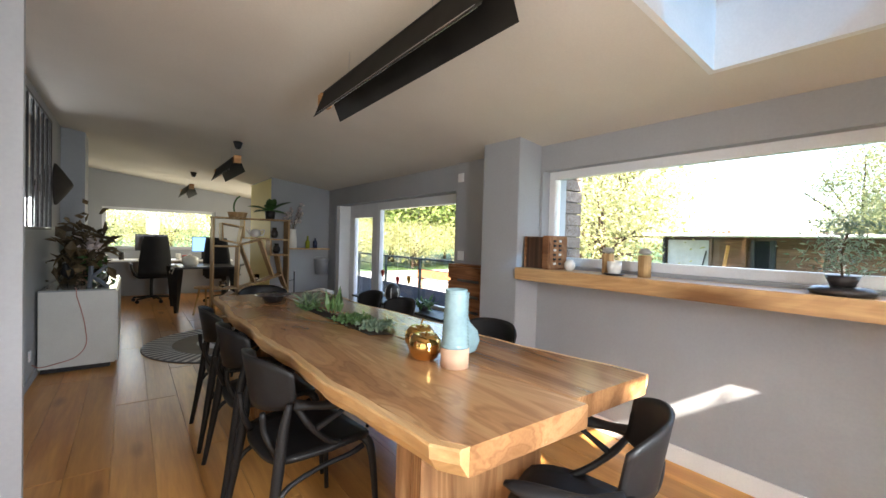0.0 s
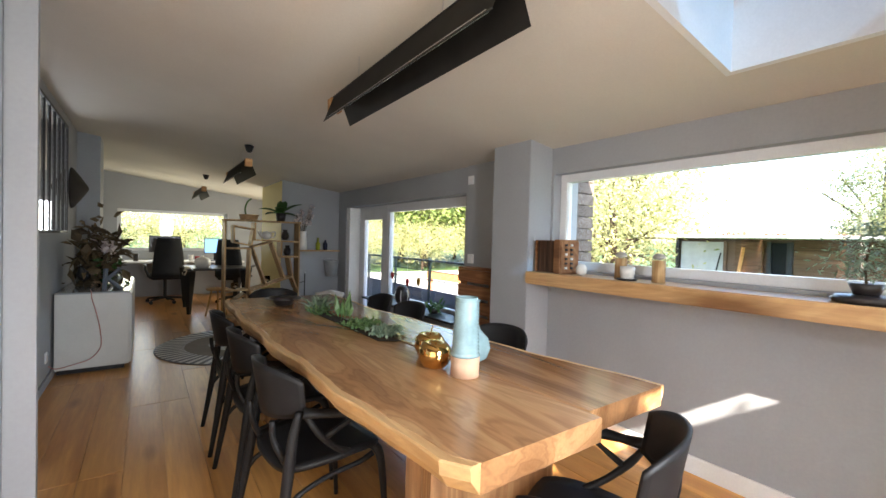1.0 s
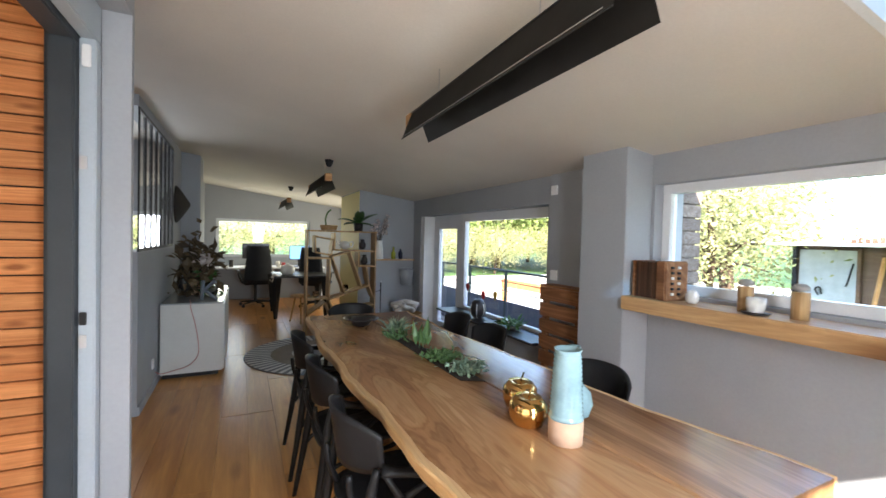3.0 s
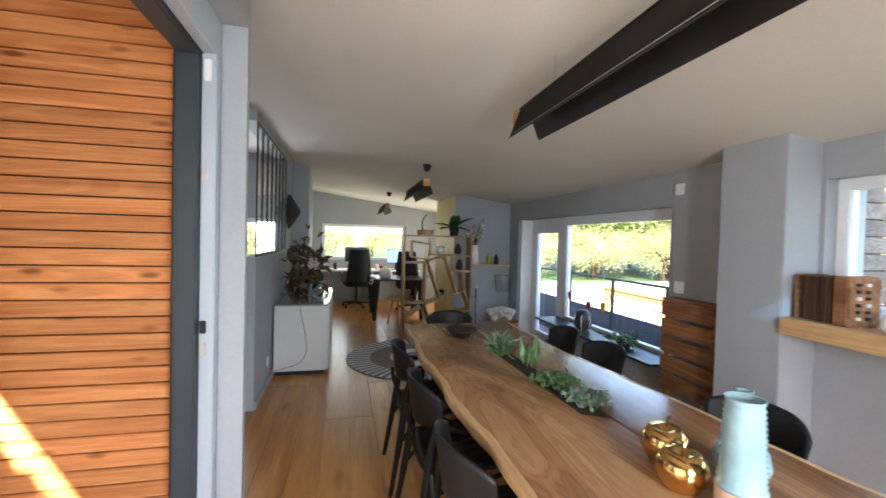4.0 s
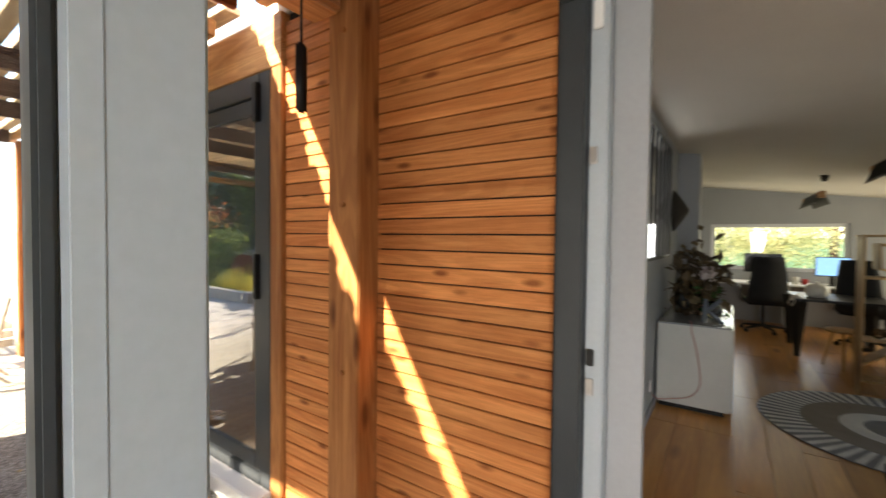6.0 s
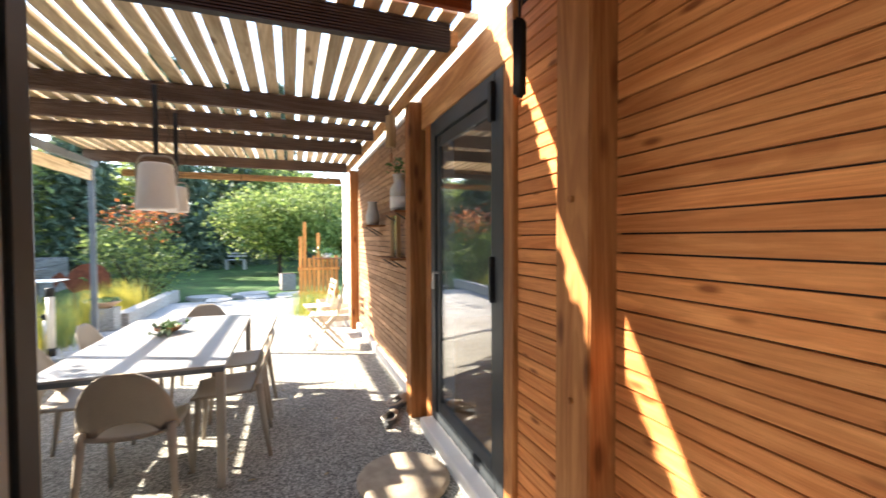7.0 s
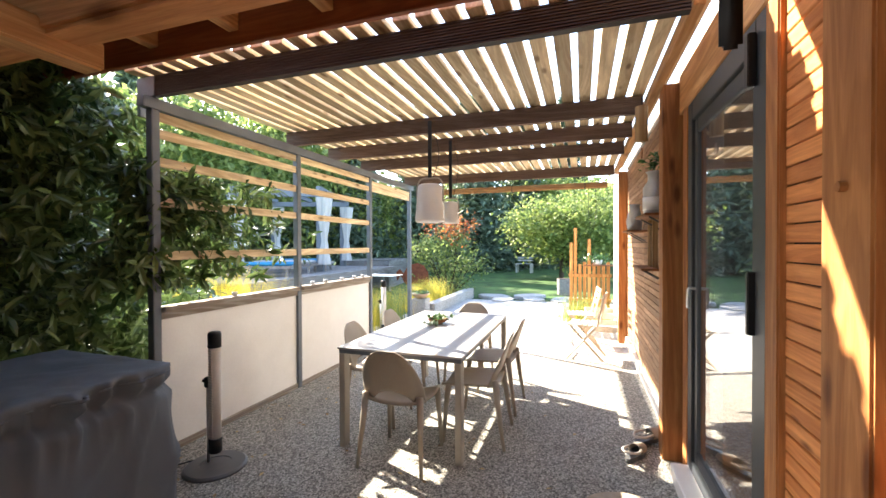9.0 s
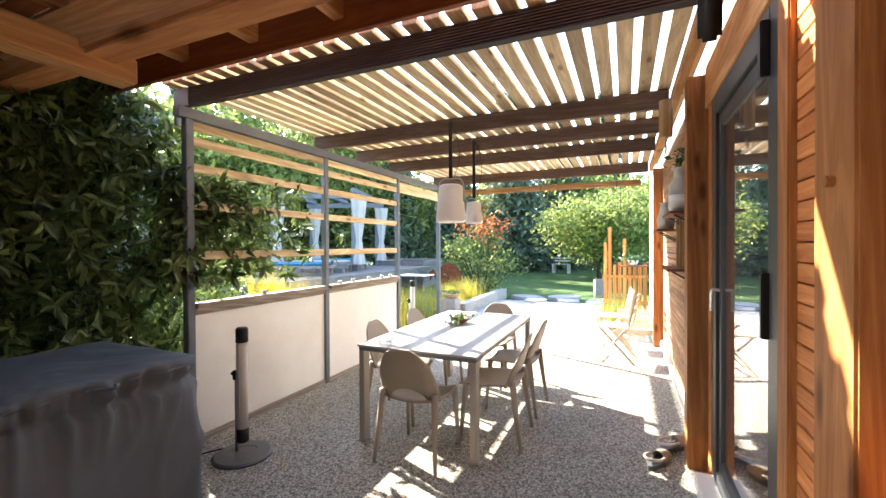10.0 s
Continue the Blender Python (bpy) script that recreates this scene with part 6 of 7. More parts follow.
blind = thing("rolled_blind", "rolled-up bamboo blind hung under the last pergola beam", "blind", (-7.22, 0, 2.40))
BAMBOO = wood("bamboo", (0.3, 0.17, 0.07), (0.55, 0.36, 0.18), "y", 0.6, 14, 0.2)
for k in range(12):
    a = 2 * math.pi * k / 12
    part("cane", tube([(0.035 * math.cos(a), 1.75, 0.035 * math.sin(a)), (0.035 * math.cos(a), 4.62, 0.035 * math.sin(a))], 0.0115, 5), BAMBOO, blind)
for y in (2.1, 3.2, 4.3):
    part("tie", tube([(0.05 * math.cos(t * 0.6), y, 0.05 * math.sin(t * 0.6)) for t in range(11)], 0.006, 5), BLACK_METAL, blind)
    part("cord", tube([(0, y, 0.045), (-0.05, y, 0.16)], 0.004, 5), BLACK_METAL, blind)
part("pull_cord", tube(curve_points([(0.02, 4.35, 0.0), (0.03, 4.36, -0.5), (0.02, 4.42, -0.62), (0.03, 4.46, -0.4), (0.0, 4.45, 0.0)], 4), 0.004, 5), BLACK_METAL, blind)
bis = thing("bistro_table", "small white garden table among the grasses", "table", (-10.2, -0.6, -0.06))
part("top", box(-0.3, 0.3, -0.42, 0.42, 0.785, 0.805, 0.006), WHITE, bis)
part("pole", tube([(0, 0, 0.02), (0, 0, 0.784)], 0.03, 10), GREY_POST, bis)
part("foot", lathe([(0.22, 0), (0.22, 0.015), (0.0, 0.03)], 20), GREY_POST, bis)
cube = thing("planter_cube", "grey cube planter standing at the lawn's edge", "planter", (-14.0, 3.75, -0.06), 12)
part("box", box(-0.2, 0.2, -0.2, 0.2, 0.0, 0.5, 0.01), GREY_PLANK, cube)
part("soil", box(-0.18, 0.18, -0.18, 0.18, 0.501, 0.51), SOIL, cube)

# garden beyond the fence: deck, day bed pavilion, raised bed, sculpture
deck = thing("garden_deck", "raised grey wooden garden deck on posts", "deck", (-10.2, -3.6, 0), 0)
for i in range(18):
    part("plank", box(-3.4, 3.4, -1.8 + i * 0.2, -1.615 + i * 0.2, 0.74, 0.78, 0.004), GREY_PLANK, deck)
for x in (-3.2, -1.6, 0, 1.6, 3.2):
    part("post", box(x - 0.08, x + 0.08, 1.5, 1.66, -0.1, 0.739, 0.005), GREY_PLANK, deck)
part("edge", box(-3.42, 3.42, 1.79, 1.83, 0.6, 0.785, 0.004), GREY_PLANK, deck)
part("back_shade", box(-3.4, 3.4, -1.8, -1.75, -0.1, 0.739), GREY_PLANK, deck)
pav = thing("pavilion", "grey garden pavilion with tied white curtains", "pavilion", (-11.6, -4.4, 0.78), 20)
for x in (-1.5, 1.5):
    for y in (-1.2, 1.2):
        part("post", box(x - 0.09, x + 0.09, y - 0.09, y + 0.09, 0.0, 2.1, 0.006), GREY_POST, pav)

        def drape(u, v, x=x, y=y):
            w = 0.2 * (0.35 + 0.65 * abs(2 * v - 0.75) ** 0.8)
            a = 2 * math.pi * u
            return (x + 0.18 + w * math.cos(a) * (1 + 0.15 * math.sin(6 * a)), y + 0.16 + w * math.sin(a) * (1 + 0.15 * math.sin(6 * a)), 0.2 + 1.85 * v)

        part("curtain", sheet(drape, 36, 14, 0), CURTAIN, pav, "tied white curtain", True)
for x in (-1.5, 1.5):
    part("roof_beam", box(x - 0.07, x + 0.07, -1.4, 1.4, 2.101, 2.26, 0.005), GREY_POST, pav)
for y in (-1.2, 0, 1.2):
    part("roof_beam", box(-1.7, 1.7, y - 0.06, y + 0.06, 2.261, 2.38, 0.005), GREY_POST, pav)
for k in range(3):
    lg = thing("garden_lounger", "grey garden lounger with a blue cushion on the deck", "lounger", (-8.6 - k * 1.2, -3.0 - 0.3 * k, 0.78), 20)
    part("frame", box(-0.35, 0.35, -0.8, 0.8, 0.18, 0.25, 0.01), GREY_PLANK, lg)
    for x in (-0.3, 0.3):
        for y in (-0.7, 0.7):
            part("leg", box(x - 0.03, x + 0.03, y - 0.03, y + 0.03, 0, 0.179), GREY_PLANK, lg)
    part("cushion", box(-0.32, 0.32, -0.75, 0.75, 0.252, 0.33, 0.03), BLUE if k != 1 else CURTAIN, lg, "", True)
bed = thing("raised_bed", "grey plank raised garden bed", "raised bed", (-15.5, -3.5, -0.05), 10)
for k in range(5):
    for y in (-0.9, 0.87):
        part("plank", box(-1.5, 1.5, y, y + 0.03, k * 0.2, k * 0.2 + 0.19, 0.004), GREY_PLANK, bed)
    for x in (-1.53, 1.5):
        part("plank", box(x, x + 0.03, -0.9, 0.9, k * 0.2, k * 0.2 + 0.19, 0.004), GREY_PLANK, bed)
part("soil", box(-1.5, 1.5, -0.87, 0.87, 0.8, 0.9), SOIL, bed)
sc = thing("animal_sculpture", "flat rusty steel animal silhouette in the flower bed", "sculpture", (-12.2, -0.6, 0.35), 75)
pts = [(-0.62, 0.05), (-0.66, 0.3), (-0.5, 0.42), (-0.36, 0.28), (-0.28, 0.42), (-0.1, 0.56), (0.18, 0.62), (0.42, 0.54), (0.56, 0.36), (0.6, 0.12), (0.5, -0.08), (0.3, -0.02), (0.0, 0.0), (-0.2, -0.08), (-0.34, 0.02), (-0.42, 0.16), (-0.5, 0.2)]
bm = prism(pts, -0.006, 0.006)
bmesh.ops.rotate(bm, verts=bm.verts[:], cent=(0, 0, 0), matrix=Matrix.Rotation(radians(90), 3, "X"))
part("plate", bm, RUST, sc)
for x in (-0.2, 0.4):
    part("stake", tube([(x, 0, 0.0), (x, 0, -0.45)], 0.012, 6), RUST, sc)
gb = thing("garden_bench", "pale slatted garden bench on the lawn", "bench", (-24, 1.2, 0), 80)
for k in range(5):
    part("slat", box(-0.45, 0.45, -0.2 + k * 0.09, -0.13 + k * 0.09, 0.43, 0.45), CURTAIN, gb)
for z in (0.58, 0.72):
    part("slat", box(-0.45, 0.45, 0.24, 0.26, z, z + 0.08), CURTAIN, gb)
for x in (-0.41, 0.41):
    part("leg", box(x - 0.03, x + 0.03, -0.2, 0.26, -0.1, 0.43), CURTAIN, gb)

# east side: balcony rail, planter, shed
rail = thing("balcony_railing", "dark green steel balcony railing", "railing", (3.4, 0, 0))
DARK_GREEN = plain("dark_green_steel", (0.04, 0.06, 0.055), 0.5, 0.3)
for y in (5.4, 6.5, 7.06, 8.05, 9.13, 10.2, 11.3):
    part("post", box(-0.016, 0.016, y - 0.02, y + 0.02, -0.1, 1.02), DARK_GREEN, rail)
part("handrail", box(-0.025, 0.025, 5.3, 11.5, 1.021, 1.05, 0.005), DARK_GREEN, rail)
part("kick_panel", box(-0.012, 0.012, 5.3, 11.5, -0.008, 0.585), plain("slate_blue_panel", (0.09, 0.1, 0.13), 0.5), rail, "slate blue panel along the foot")
for z in (0.737, 0.875):
    part("bar", tube([(0, 5.3, z), (0, 11.5, z)], 0.008, 6), DARK_GREEN, rail)
solid("balcony_deck", box(2.73, 3.6, 5.2, 12.0, -0.1, -0.01), GREY_PLANK, "grey boarded balcony floor", "deck", "structure")
pb = thing("garden_trestle", "brown wooden trestle frame on the pale gravel", "trestle", (5.0, 9.6, 0), 4)
part("beam", box(-0.05, 0.05, -0.8, 0.8, 0.5, 0.66, 0.006), RAFTER_Y, pb)
for y in (-0.74, 0.68):
    part("leg", box(-0.045, 0.045, y, y + 0.1, -0.06, 0.499, 0.006), RAFTER_Y, pb)
solid("gravel_yard", box(3.62, 34.0, 6.9, 40.0, -0.2, -0.045), ground_stone("pale_gravel", (0.5, 0.48, 0.44), (0.72, 0.7, 0.66), 60), "pale sunlit gravel yard below the balcony", "gravel", "structure")
jut = thing("wall_outside_return", "weathered grey boarded outside wall beside the picture window", "wall", (0, 0, 0), kind="structure")
part("core", box(2.70, 2.98, 4.93, 5.4, -0.1, 2.2), SIDING_GREY, jut)
for k in range(15):
    part("board", box(2.69, 3.0, 4.90, 4.925, 0.6 + k * 0.1, 0.692 + k * 0.1, 0.004), SIDING_GREY, jut)
SHED_BOARD = wood("grey_brown_shed_board", (0.1, 0.06, 0.042), (0.19, 0.125, 0.09), "y", 0.75, 10, 0.25, 4.0, 0.3, figure=0.25)
shed = thing("shed", "low brown boarded shed with a grey door and dark glazing", "shed", (8.4, 0, -0.07))
part("wall", box(0.03, 2.0, 2.6, 6.66, 0, 1.6, 0.01), SHED_BOARD, shed)
for k in range(11):
    part("board", box(0.0, 0.028, 2.6, 4.86, 0.02 + k * 0.14, 0.15 + k * 0.14, 0.004), SHED_BOARD, shed)
door_s = part("grey_door", box(-0.03, 0.028, 5.86, 6.6, 0.05, 1.54, 0.006), plain("pale_grey_sheet", (0.4, 0.43, 0.45), 0.5), shed, "pale grey door")
part("lever", tube(curve_points([(-0.05, 5.98, 0.98), (-0.07, 5.95, 1.06), (-0.05, 5.93, 1.2), (-0.05, 5.9, 1.34)], 3), 0.012, 6), BLACK_METAL, door_s)
part("hook", tube(curve_points([(-0.045, 6.32, 0.8), (-0.06, 6.36, 0.9), (-0.06, 6.3, 0.93), (-0.045, 6.28, 0.82)], 4), 0.014, 6), BLACK_METAL, door_s)
for y0, y1 in ((5.16, 5.22), (4.87, 4.95)):
    part("jamb", box(-0.02, 0.028, y0, y1, 0.02, 1.55, 0.004), SLATE, shed)
part("window", box(0.0, 0.02, 4.951, 5.159, 0.1, 1.54, 0.003), SCREEN_OFF, shed, "dark glazed opening")
for y in (5.84, 5.3):
    part("upright", box(-0.04, 0.028, y - 0.025, y + 0.025, 0.0, 1.56, 0.004), SHED_BOARD, shed)
part("recess", box(0.01, 0.028, 5.33, 5.81, 0.02, 1.55, 0.003), SHED_BOARD, shed)
part("leaning_plank", tube([(-0.12, 5.72, 0.0), (-0.05, 5.55, 1.45)], 0.03, 4), RAFTER, shed)
# Overhang drawn out far so that it shades the shed's front.
part("roof", box(-0.85, 2.2, 2.4, 6.7, 1.602, 1.64, 0.006), WHITE, shed, "thin white roof edge, overhang deepened to shade the front")
rr = random.Random(19)
for k in range(42):
    y = 2.5 + k * 0.1
    part("picket", box(2.0, 2.03, y, y + 0.075, 1.3, 1.74 + rr.uniform(-0.03, 0.03) + 0.04 * (k > 36), 0.004), SHED_BOARD, shed)
part("corner_post", box(-0.08, -0.02, 6.62, 6.68, 0.0, 1.6, 0.004), BLACK_METAL, shed)

# ---- plants and trees ----
LAUREL = leafy("laurel_leaf", (0.03, 0.065, 0.018), (0.15, 0.22, 0.075), 0.26, 0.22)
MAPLE = leafy("yellow_green_leaf", (0.2, 0.24, 0.1), (0.54, 0.51, 0.26), 0.5, 0.45)
APPLE_LEAF = leafy("garden_green_leaf", (0.1, 0.165, 0.04), (0.33, 0.39, 0.12), 0.5, 0.5)
RED_LEAF = leafy("red_autumn_leaf", (0.3, 0.06, 0.025), (0.45, 0.2, 0.06), 0.5, 0.4)
NEEDLE = leafy("blue_green_needles", (0.055, 0.095, 0.06), (0.19, 0.25, 0.16), 0.6, 0.25)
STRAW = leafy("yellow_grass_blade", (0.36, 0.36, 0.04), (0.75, 0.58, 0.1), 0.6, 0.4)
BARK = wood("tree_bark", (0.045, 0.032, 0.022), (0.12, 0.09, 0.065), "z", 0.9, 9, 0.1, 0, 0.6)


def crown_points(r, n, clumps, size, spread):
    c = []
    for _ in range(clumps):
        d = Vector((r.gauss(0, 1), r.gauss(0, 1), r.gauss(0, 1))).normalized() * r.uniform(0.45, 1.0)
        c.append((d.x * size[0], d.y * size[1], d.z * size[2] + size[3]))
    out = []
    for _ in range(n):
        p = c[r.randrange(clumps)]
        out.append((p[0] + r.gauss(0, spread), p[1] + r.gauss(0, spread), p[2] + r.gauss(0, spread * 0.75)))
    return out, c


def broad_tree(name, label, at, height, width, leaf, leaf_size, n, seed, clumps=70):
    th = thing(name, label, "tree", at, seed * 40)
    r = random.Random(seed)
    pts, c = crown_points(r, n, clumps, (width / 2, width / 2, height * 0.36, height * 0.62), width * 0.085)
    part("trunk", tube(curve_points([(0, 0, -0.1), (0.05, 0.02, height * 0.2), (-0.04, 0.05, height * 0.45), (0, 0, height * 0.75)], 4), [0.03 * height * (1 - 0.07 * i) for i in range(13)], 9), BARK, th, "", True)
    lb = bmesh.new()
    for k in range(0, clumps, 5):
        z = height * r.uniform(0.2, 0.5)
        mid = Vector((c[k][0] * 0.45, c[k][1] * 0.45, (z + c[k][2]) / 2 + 0.1))
        tube(curve_points([(0, 0, z), mid, c[k]], 3), [0.012 * height * (1 - 0.12 * i) for i in range(7)], 5, lb)
    part("limbs", lb, BARK, th, "", True)
    part("crown", leaf_cloud(pts, leaf_size, 0.6, 0.3, 0.15, seed), leaf, th)
    return th


def conifer(name, label, at, height, width, n, seed):
    th = thing(name, label, "tree", at)
    r = random.Random(seed)
    part("trunk", tube([(0, 0, -0.1), (0, 0, height * 0.97)], [0.022 * height, 0.004 * height], 8), BARK, th)
    pts = []
    tiers = 22
    for _ in range(n):
        k = r.randrange(tiers) / tiers
        k = 1 - (1 - k) ** 1.25
        a = (int(r.random() * 11) + r.gauss(0, 0.09) + k * 5) / 11 * 2 * math.pi
        reach = width / 2 * (1 - k) * r.uniform(0.1, 1.0)
        pts.append((reach * math.cos(a), reach * math.sin(a), height * (0.06 + 0.92 * k) - 0.22 * reach + r.gauss(0, 0.05)))
    part("crown", leaf_cloud(pts, 0.5, 0.34, 0.2, 0.5, seed), NEEDLE, th)
    return th


def laurel_sprays(places, seed):
    """Whorls of long leaves round twig ends, each leaf folded along its midrib and hanging a little."""
    rr = random.Random(seed)
    verts, faces = [], []
    for p in places:
        axis = Vector((rr.gauss(0, 0.55), 0.55 + rr.gauss(0, 0.35), rr.gauss(0.1, 0.45))).normalized()
        a = axis.cross(Vector((0.3, 0.2, 1))).normalized()
        b = axis.cross(a)
        turn = rr.uniform(0, 6.28)
        n = rr.randrange(6, 10)
        for i in range(n):
            t = turn + 2 * math.pi * i / n + rr.gauss(0, 0.25)
            d = (axis * rr.uniform(0.15, 0.8) + a * math.cos(t) + b * math.sin(t) + Vector((0, 0, -rr.uniform(0.1, 0.75)))).normalized()
            side = d.cross(axis + Vector((0, 0, 0.4))).normalized()
            nor = side.cross(d)
            s = rr.uniform(0.09, 0.165)
            w = s * rr.uniform(0.115, 0.155)
            o = Vector(p) + axis * rr.uniform(-0.05, 0.03)
            curl = rr.uniform(0.02, 0.16) * s
            q = len(verts)
            m1, m2 = o + d * s * 0.36, o + d * s * 0.7 - nor * curl * 0.5
            verts += [o, m1 + side * w + nor * w * 0.35, m1, m1 - side * w + nor * w * 0.35, m2 + side * w * 0.85 + nor * w * 0.3, m2, m2 - side * w * 0.85 + nor * w * 0.3, o + d * s - nor * curl * 1.5]
            faces += [(q, q + 1, q + 2), (q, q + 2, q + 3), (q + 1, q + 4, q + 5, q + 2), (q + 2, q + 5, q + 6, q + 3), (q + 4, q + 7, q + 5), (q + 5, q + 7, q + 6)]
    me = bpy.data.meshes.new("leaves")
    me.from_pydata(verts, [], faces)
    return me


# laurel hedge beside the pergola
r = random.Random(77)
pts = []
for _ in range(3000):
    u, v = r.random(), r.random()
    a = 2 * math.pi * u
    x = -1.75 + 1.75 * math.cos(a) * math.sqrt(v) * 1.05
    y = 0.55 + 0.75 * math.sin(a) * (0.6 + 0.4 * math.sqrt(v))
    z = 0.1 + 2.75 * r.random()
    lim = 1.22 + 0.14 * math.sin(x * 4 + z * 3) + 0.08 * math.sin(z * 9)
    if x < -2.6:
        lim = 1.2 + 0.06 * math.sin(z * 5)
        if z > 1.75 + 0.6 * (x + 3.6) or x < -2.85:
            continue
    pts.append((x, min(y, lim), z))
for _ in range(4200):
    pts.append((r.uniform(-2.9, 0.0), r.uniform(-0.6, 0.75), r.uniform(0.15, 2.85)))
for _ in range(330):
    z = r.uniform(1.22, 2.1)
    pts.append((-2.5 - abs(r.gauss(0, 0.62)) + 0.15 * math.sin(z * 6), 1.31 + r.gauss(0, 0.06), z))
for _ in range(220):
    pts.append((r.uniform(-2.9, -1.9), r.uniform(0.4, 1.2), r.uniform(1.9, 2.75)))
for _ in range(520):
    pts.append((r.uniform(-3.75, -2.6), r.uniform(-0.1, 1.1), r.uniform(0.1, 1.12)))
hedge = thing("hedge", "dense dark laurel hedge growing against the pergola", "hedge", (0, 0, 0))
part("leaves", laurel_sprays(pts, 7), LAUREL, hedge)
for k in range(16):
    x = -2.7 + 0.15 * k + r.uniform(-0.05, 0.05)
    y = r.uniform(0.1, 0.5)
    top = r.uniform(1.4, 2.6) if x > -2.5 else 1.2
    part("stem", tube(curve_points([(x, y, -0.1), (x + r.uniform(-0.15, 0.15), y + r.uniform(-0.1, 0.15), top * 0.5), (x + r.uniform(-0.3, 0.3), y + r.uniform(0, 0.3), top)], 3), 0.016, 5), BARK, hedge)

# Unseen leaves set in the sun's path to break up the indoor patches.
rear = thing("shrub", "unseen leafy shrub behind the house, placed to mottle the sun patches", "shrub", (0, 0, 0))
part("leaves", leaf_cloud([(r.gauss(1.2, 0.55), r.gauss(0.4, 0.25), abs(r.gauss(1.2, 0.6))) for _ in range(900)], 0.11, 0.5, 0.3, 0.2, 12), LAUREL, rear)
part("spray", leaf_cloud([(r.gauss(1.0, 0.25), r.gauss(0.55, 0.1), r.gauss(2.6, 0.08)) for _ in range(130)], 0.06, 0.4, 0.3, 0.2, 14), LAUREL, rear)
part("stem", tube([(1.2, 0.4, -0.1), (1.2, 0.4, 1.2), (1.0, 0.55, 2.6)], [0.03, 0.02, 0.006], 6), BARK, rear)

# red and green shrub beside the terrace
sh = thing("shrub", "loose autumn shrub turning from green to red", "shrub", (-13.0, 0.3, -0.05))
p1, c1 = crown_points(r, 2600, 40, (1.15, 1.15, 1.0, 1.2), 0.2)
part("green_leaves", leaf_cloud(p1, 0.11, 0.55, 0.3, 0.1, 5), APPLE_LEAF, sh)
part("red_leaves", leaf_cloud([(r.gauss(0.1, 0.4), r.gauss(0.1, 0.4), r.gauss(2.1, 0.22)) for _ in range(420)], 0.11, 0.55, 0.3, 0.1, 6), RED_LEAF, sh)
for p in c1[:22]:
    part("stem", tube([(0.1 * p[0], 0.1 * p[1], 0), (0.6 * p[0], 0.6 * p[1], 0.5 * p[2]), p], [0.025, 0.015, 0.006], 5), BARK, sh)


def grass_clump(at, n, h, spread, seed, label, mt):
    th = thing("grass_clump", label, "grass", at, group="grass clumps")
    rr = random.Random(seed)
    verts, faces = [], []
    for _ in range(n):
        p = Vector((rr.gauss(0, spread), rr.gauss(0, spread), 0))
        a = rr.uniform(0, 2 * math.pi)
        out, side = Vector((math.cos(a), math.sin(a), 0)), Vector((-math.sin(a), math.cos(a), 0)) * 0.0035
        s, lean = h * rr.uniform(0.5, 1.15), rr.uniform(0.08, 0.5)
        q = len(verts)
        for f in (0.0, 0.4, 0.75, 1.0):
            c = p + out * s * lean * f * f + Vector((0, 0, s * (f - 0.3 * lean * f * f)))
            verts += [c - side * (1.1 - f), c + side * (1.1 - f)]
        faces += [(q + 2 * i, q + 2 * i + 1, q + 2 * i + 3, q + 2 * i + 2) for i in range(3)]
    me = bpy.data.meshes.new("blades")
    me.from_pydata(verts, [], faces)
    part("blade_tuft", me, mt, th)


k = 0
for x, y, h in ((-6.4, 0.6, 0.75), (-7.1, 0.4, 0.8), (-7.8, 0.6, 0.8), (-8.3, 0.3, 0.7), (-7.4, -0.2, 0.8), (-6.6, -0.1, 0.8), (-9.8, 0.5, 0.7), (-10.6, 0.6, 0.75), (-11.3, 0.5, 0.7), (-5.9, -0.7, 1.1), (-5.2, -0.8, 1.25), (-4.6, -0.9, 1.3), (-4.9, -1.2, 1.3), (-5.6, -1.0, 1.25), (-9.3, 4.2, 0.6), (-9.25, 4.45, 0.55)):
    k += 1
    grass_clump((x, y, -0.06), 650, h, 0.2, 60 + k, "yellowing ornamental grass in the sun" if k % 3 else "green ornamental grass in the sun", STRAW if k % 3 else APPLE_LEAF)
lilies = thing("flowering_shrub", "pale flowering shrub behind the screen", "shrub", (-4.1, -0.7, 0.0))
part("leaves", leaf_cloud([(r.gauss(0, 0.3), r.gauss(0, 0.25), abs(r.gauss(0.75, 0.3))) for _ in range(700)], 0.1, 0.35, 0.3, 0, 41), APPLE_LEAF, lilies)
part("blossoms", leaf_cloud([(r.gauss(0, 0.25), r.gauss(0, 0.2), r.gauss(1.2, 0.1)) for _ in range(260)], 0.06, 0.8, 0.3, 0, 42), BLOSSOM, lilies)

# dry leaves on the terrace
rr = random.Random(31)
verts, faces = [], []
for _ in range(150):
    x, y = rr.uniform(-7.5, -1.6), rr.choice((rr.uniform(1.45, 2.3), rr.uniform(2.0, 4.7)))
    a, s = rr.uniform(0, 6.28), rr.uniform(0.012, 0.03)
    q = len(verts)
    for d, w, z in ((0, 1, 0.004), (1.57, 0.45, 0.009), (3.14, 1, 0.003), (4.71, 0.45, 0.006)):
        verts.append((x + s * w * math.cos(a + d), y + s * w * math.sin(a + d), z + rr.uniform(0, 0.006)))
    faces += [(q, q + 1, q + 2), (q, q + 2, q + 3)]
me = bpy.data.meshes.new("fallen_leaves")
me.from_pydata(verts, [], faces)
me.materials.append(leafy("dry_leaf", (0.2, 0.1, 0.04), (0.55, 0.42, 0.2), 0.7, 0.2))
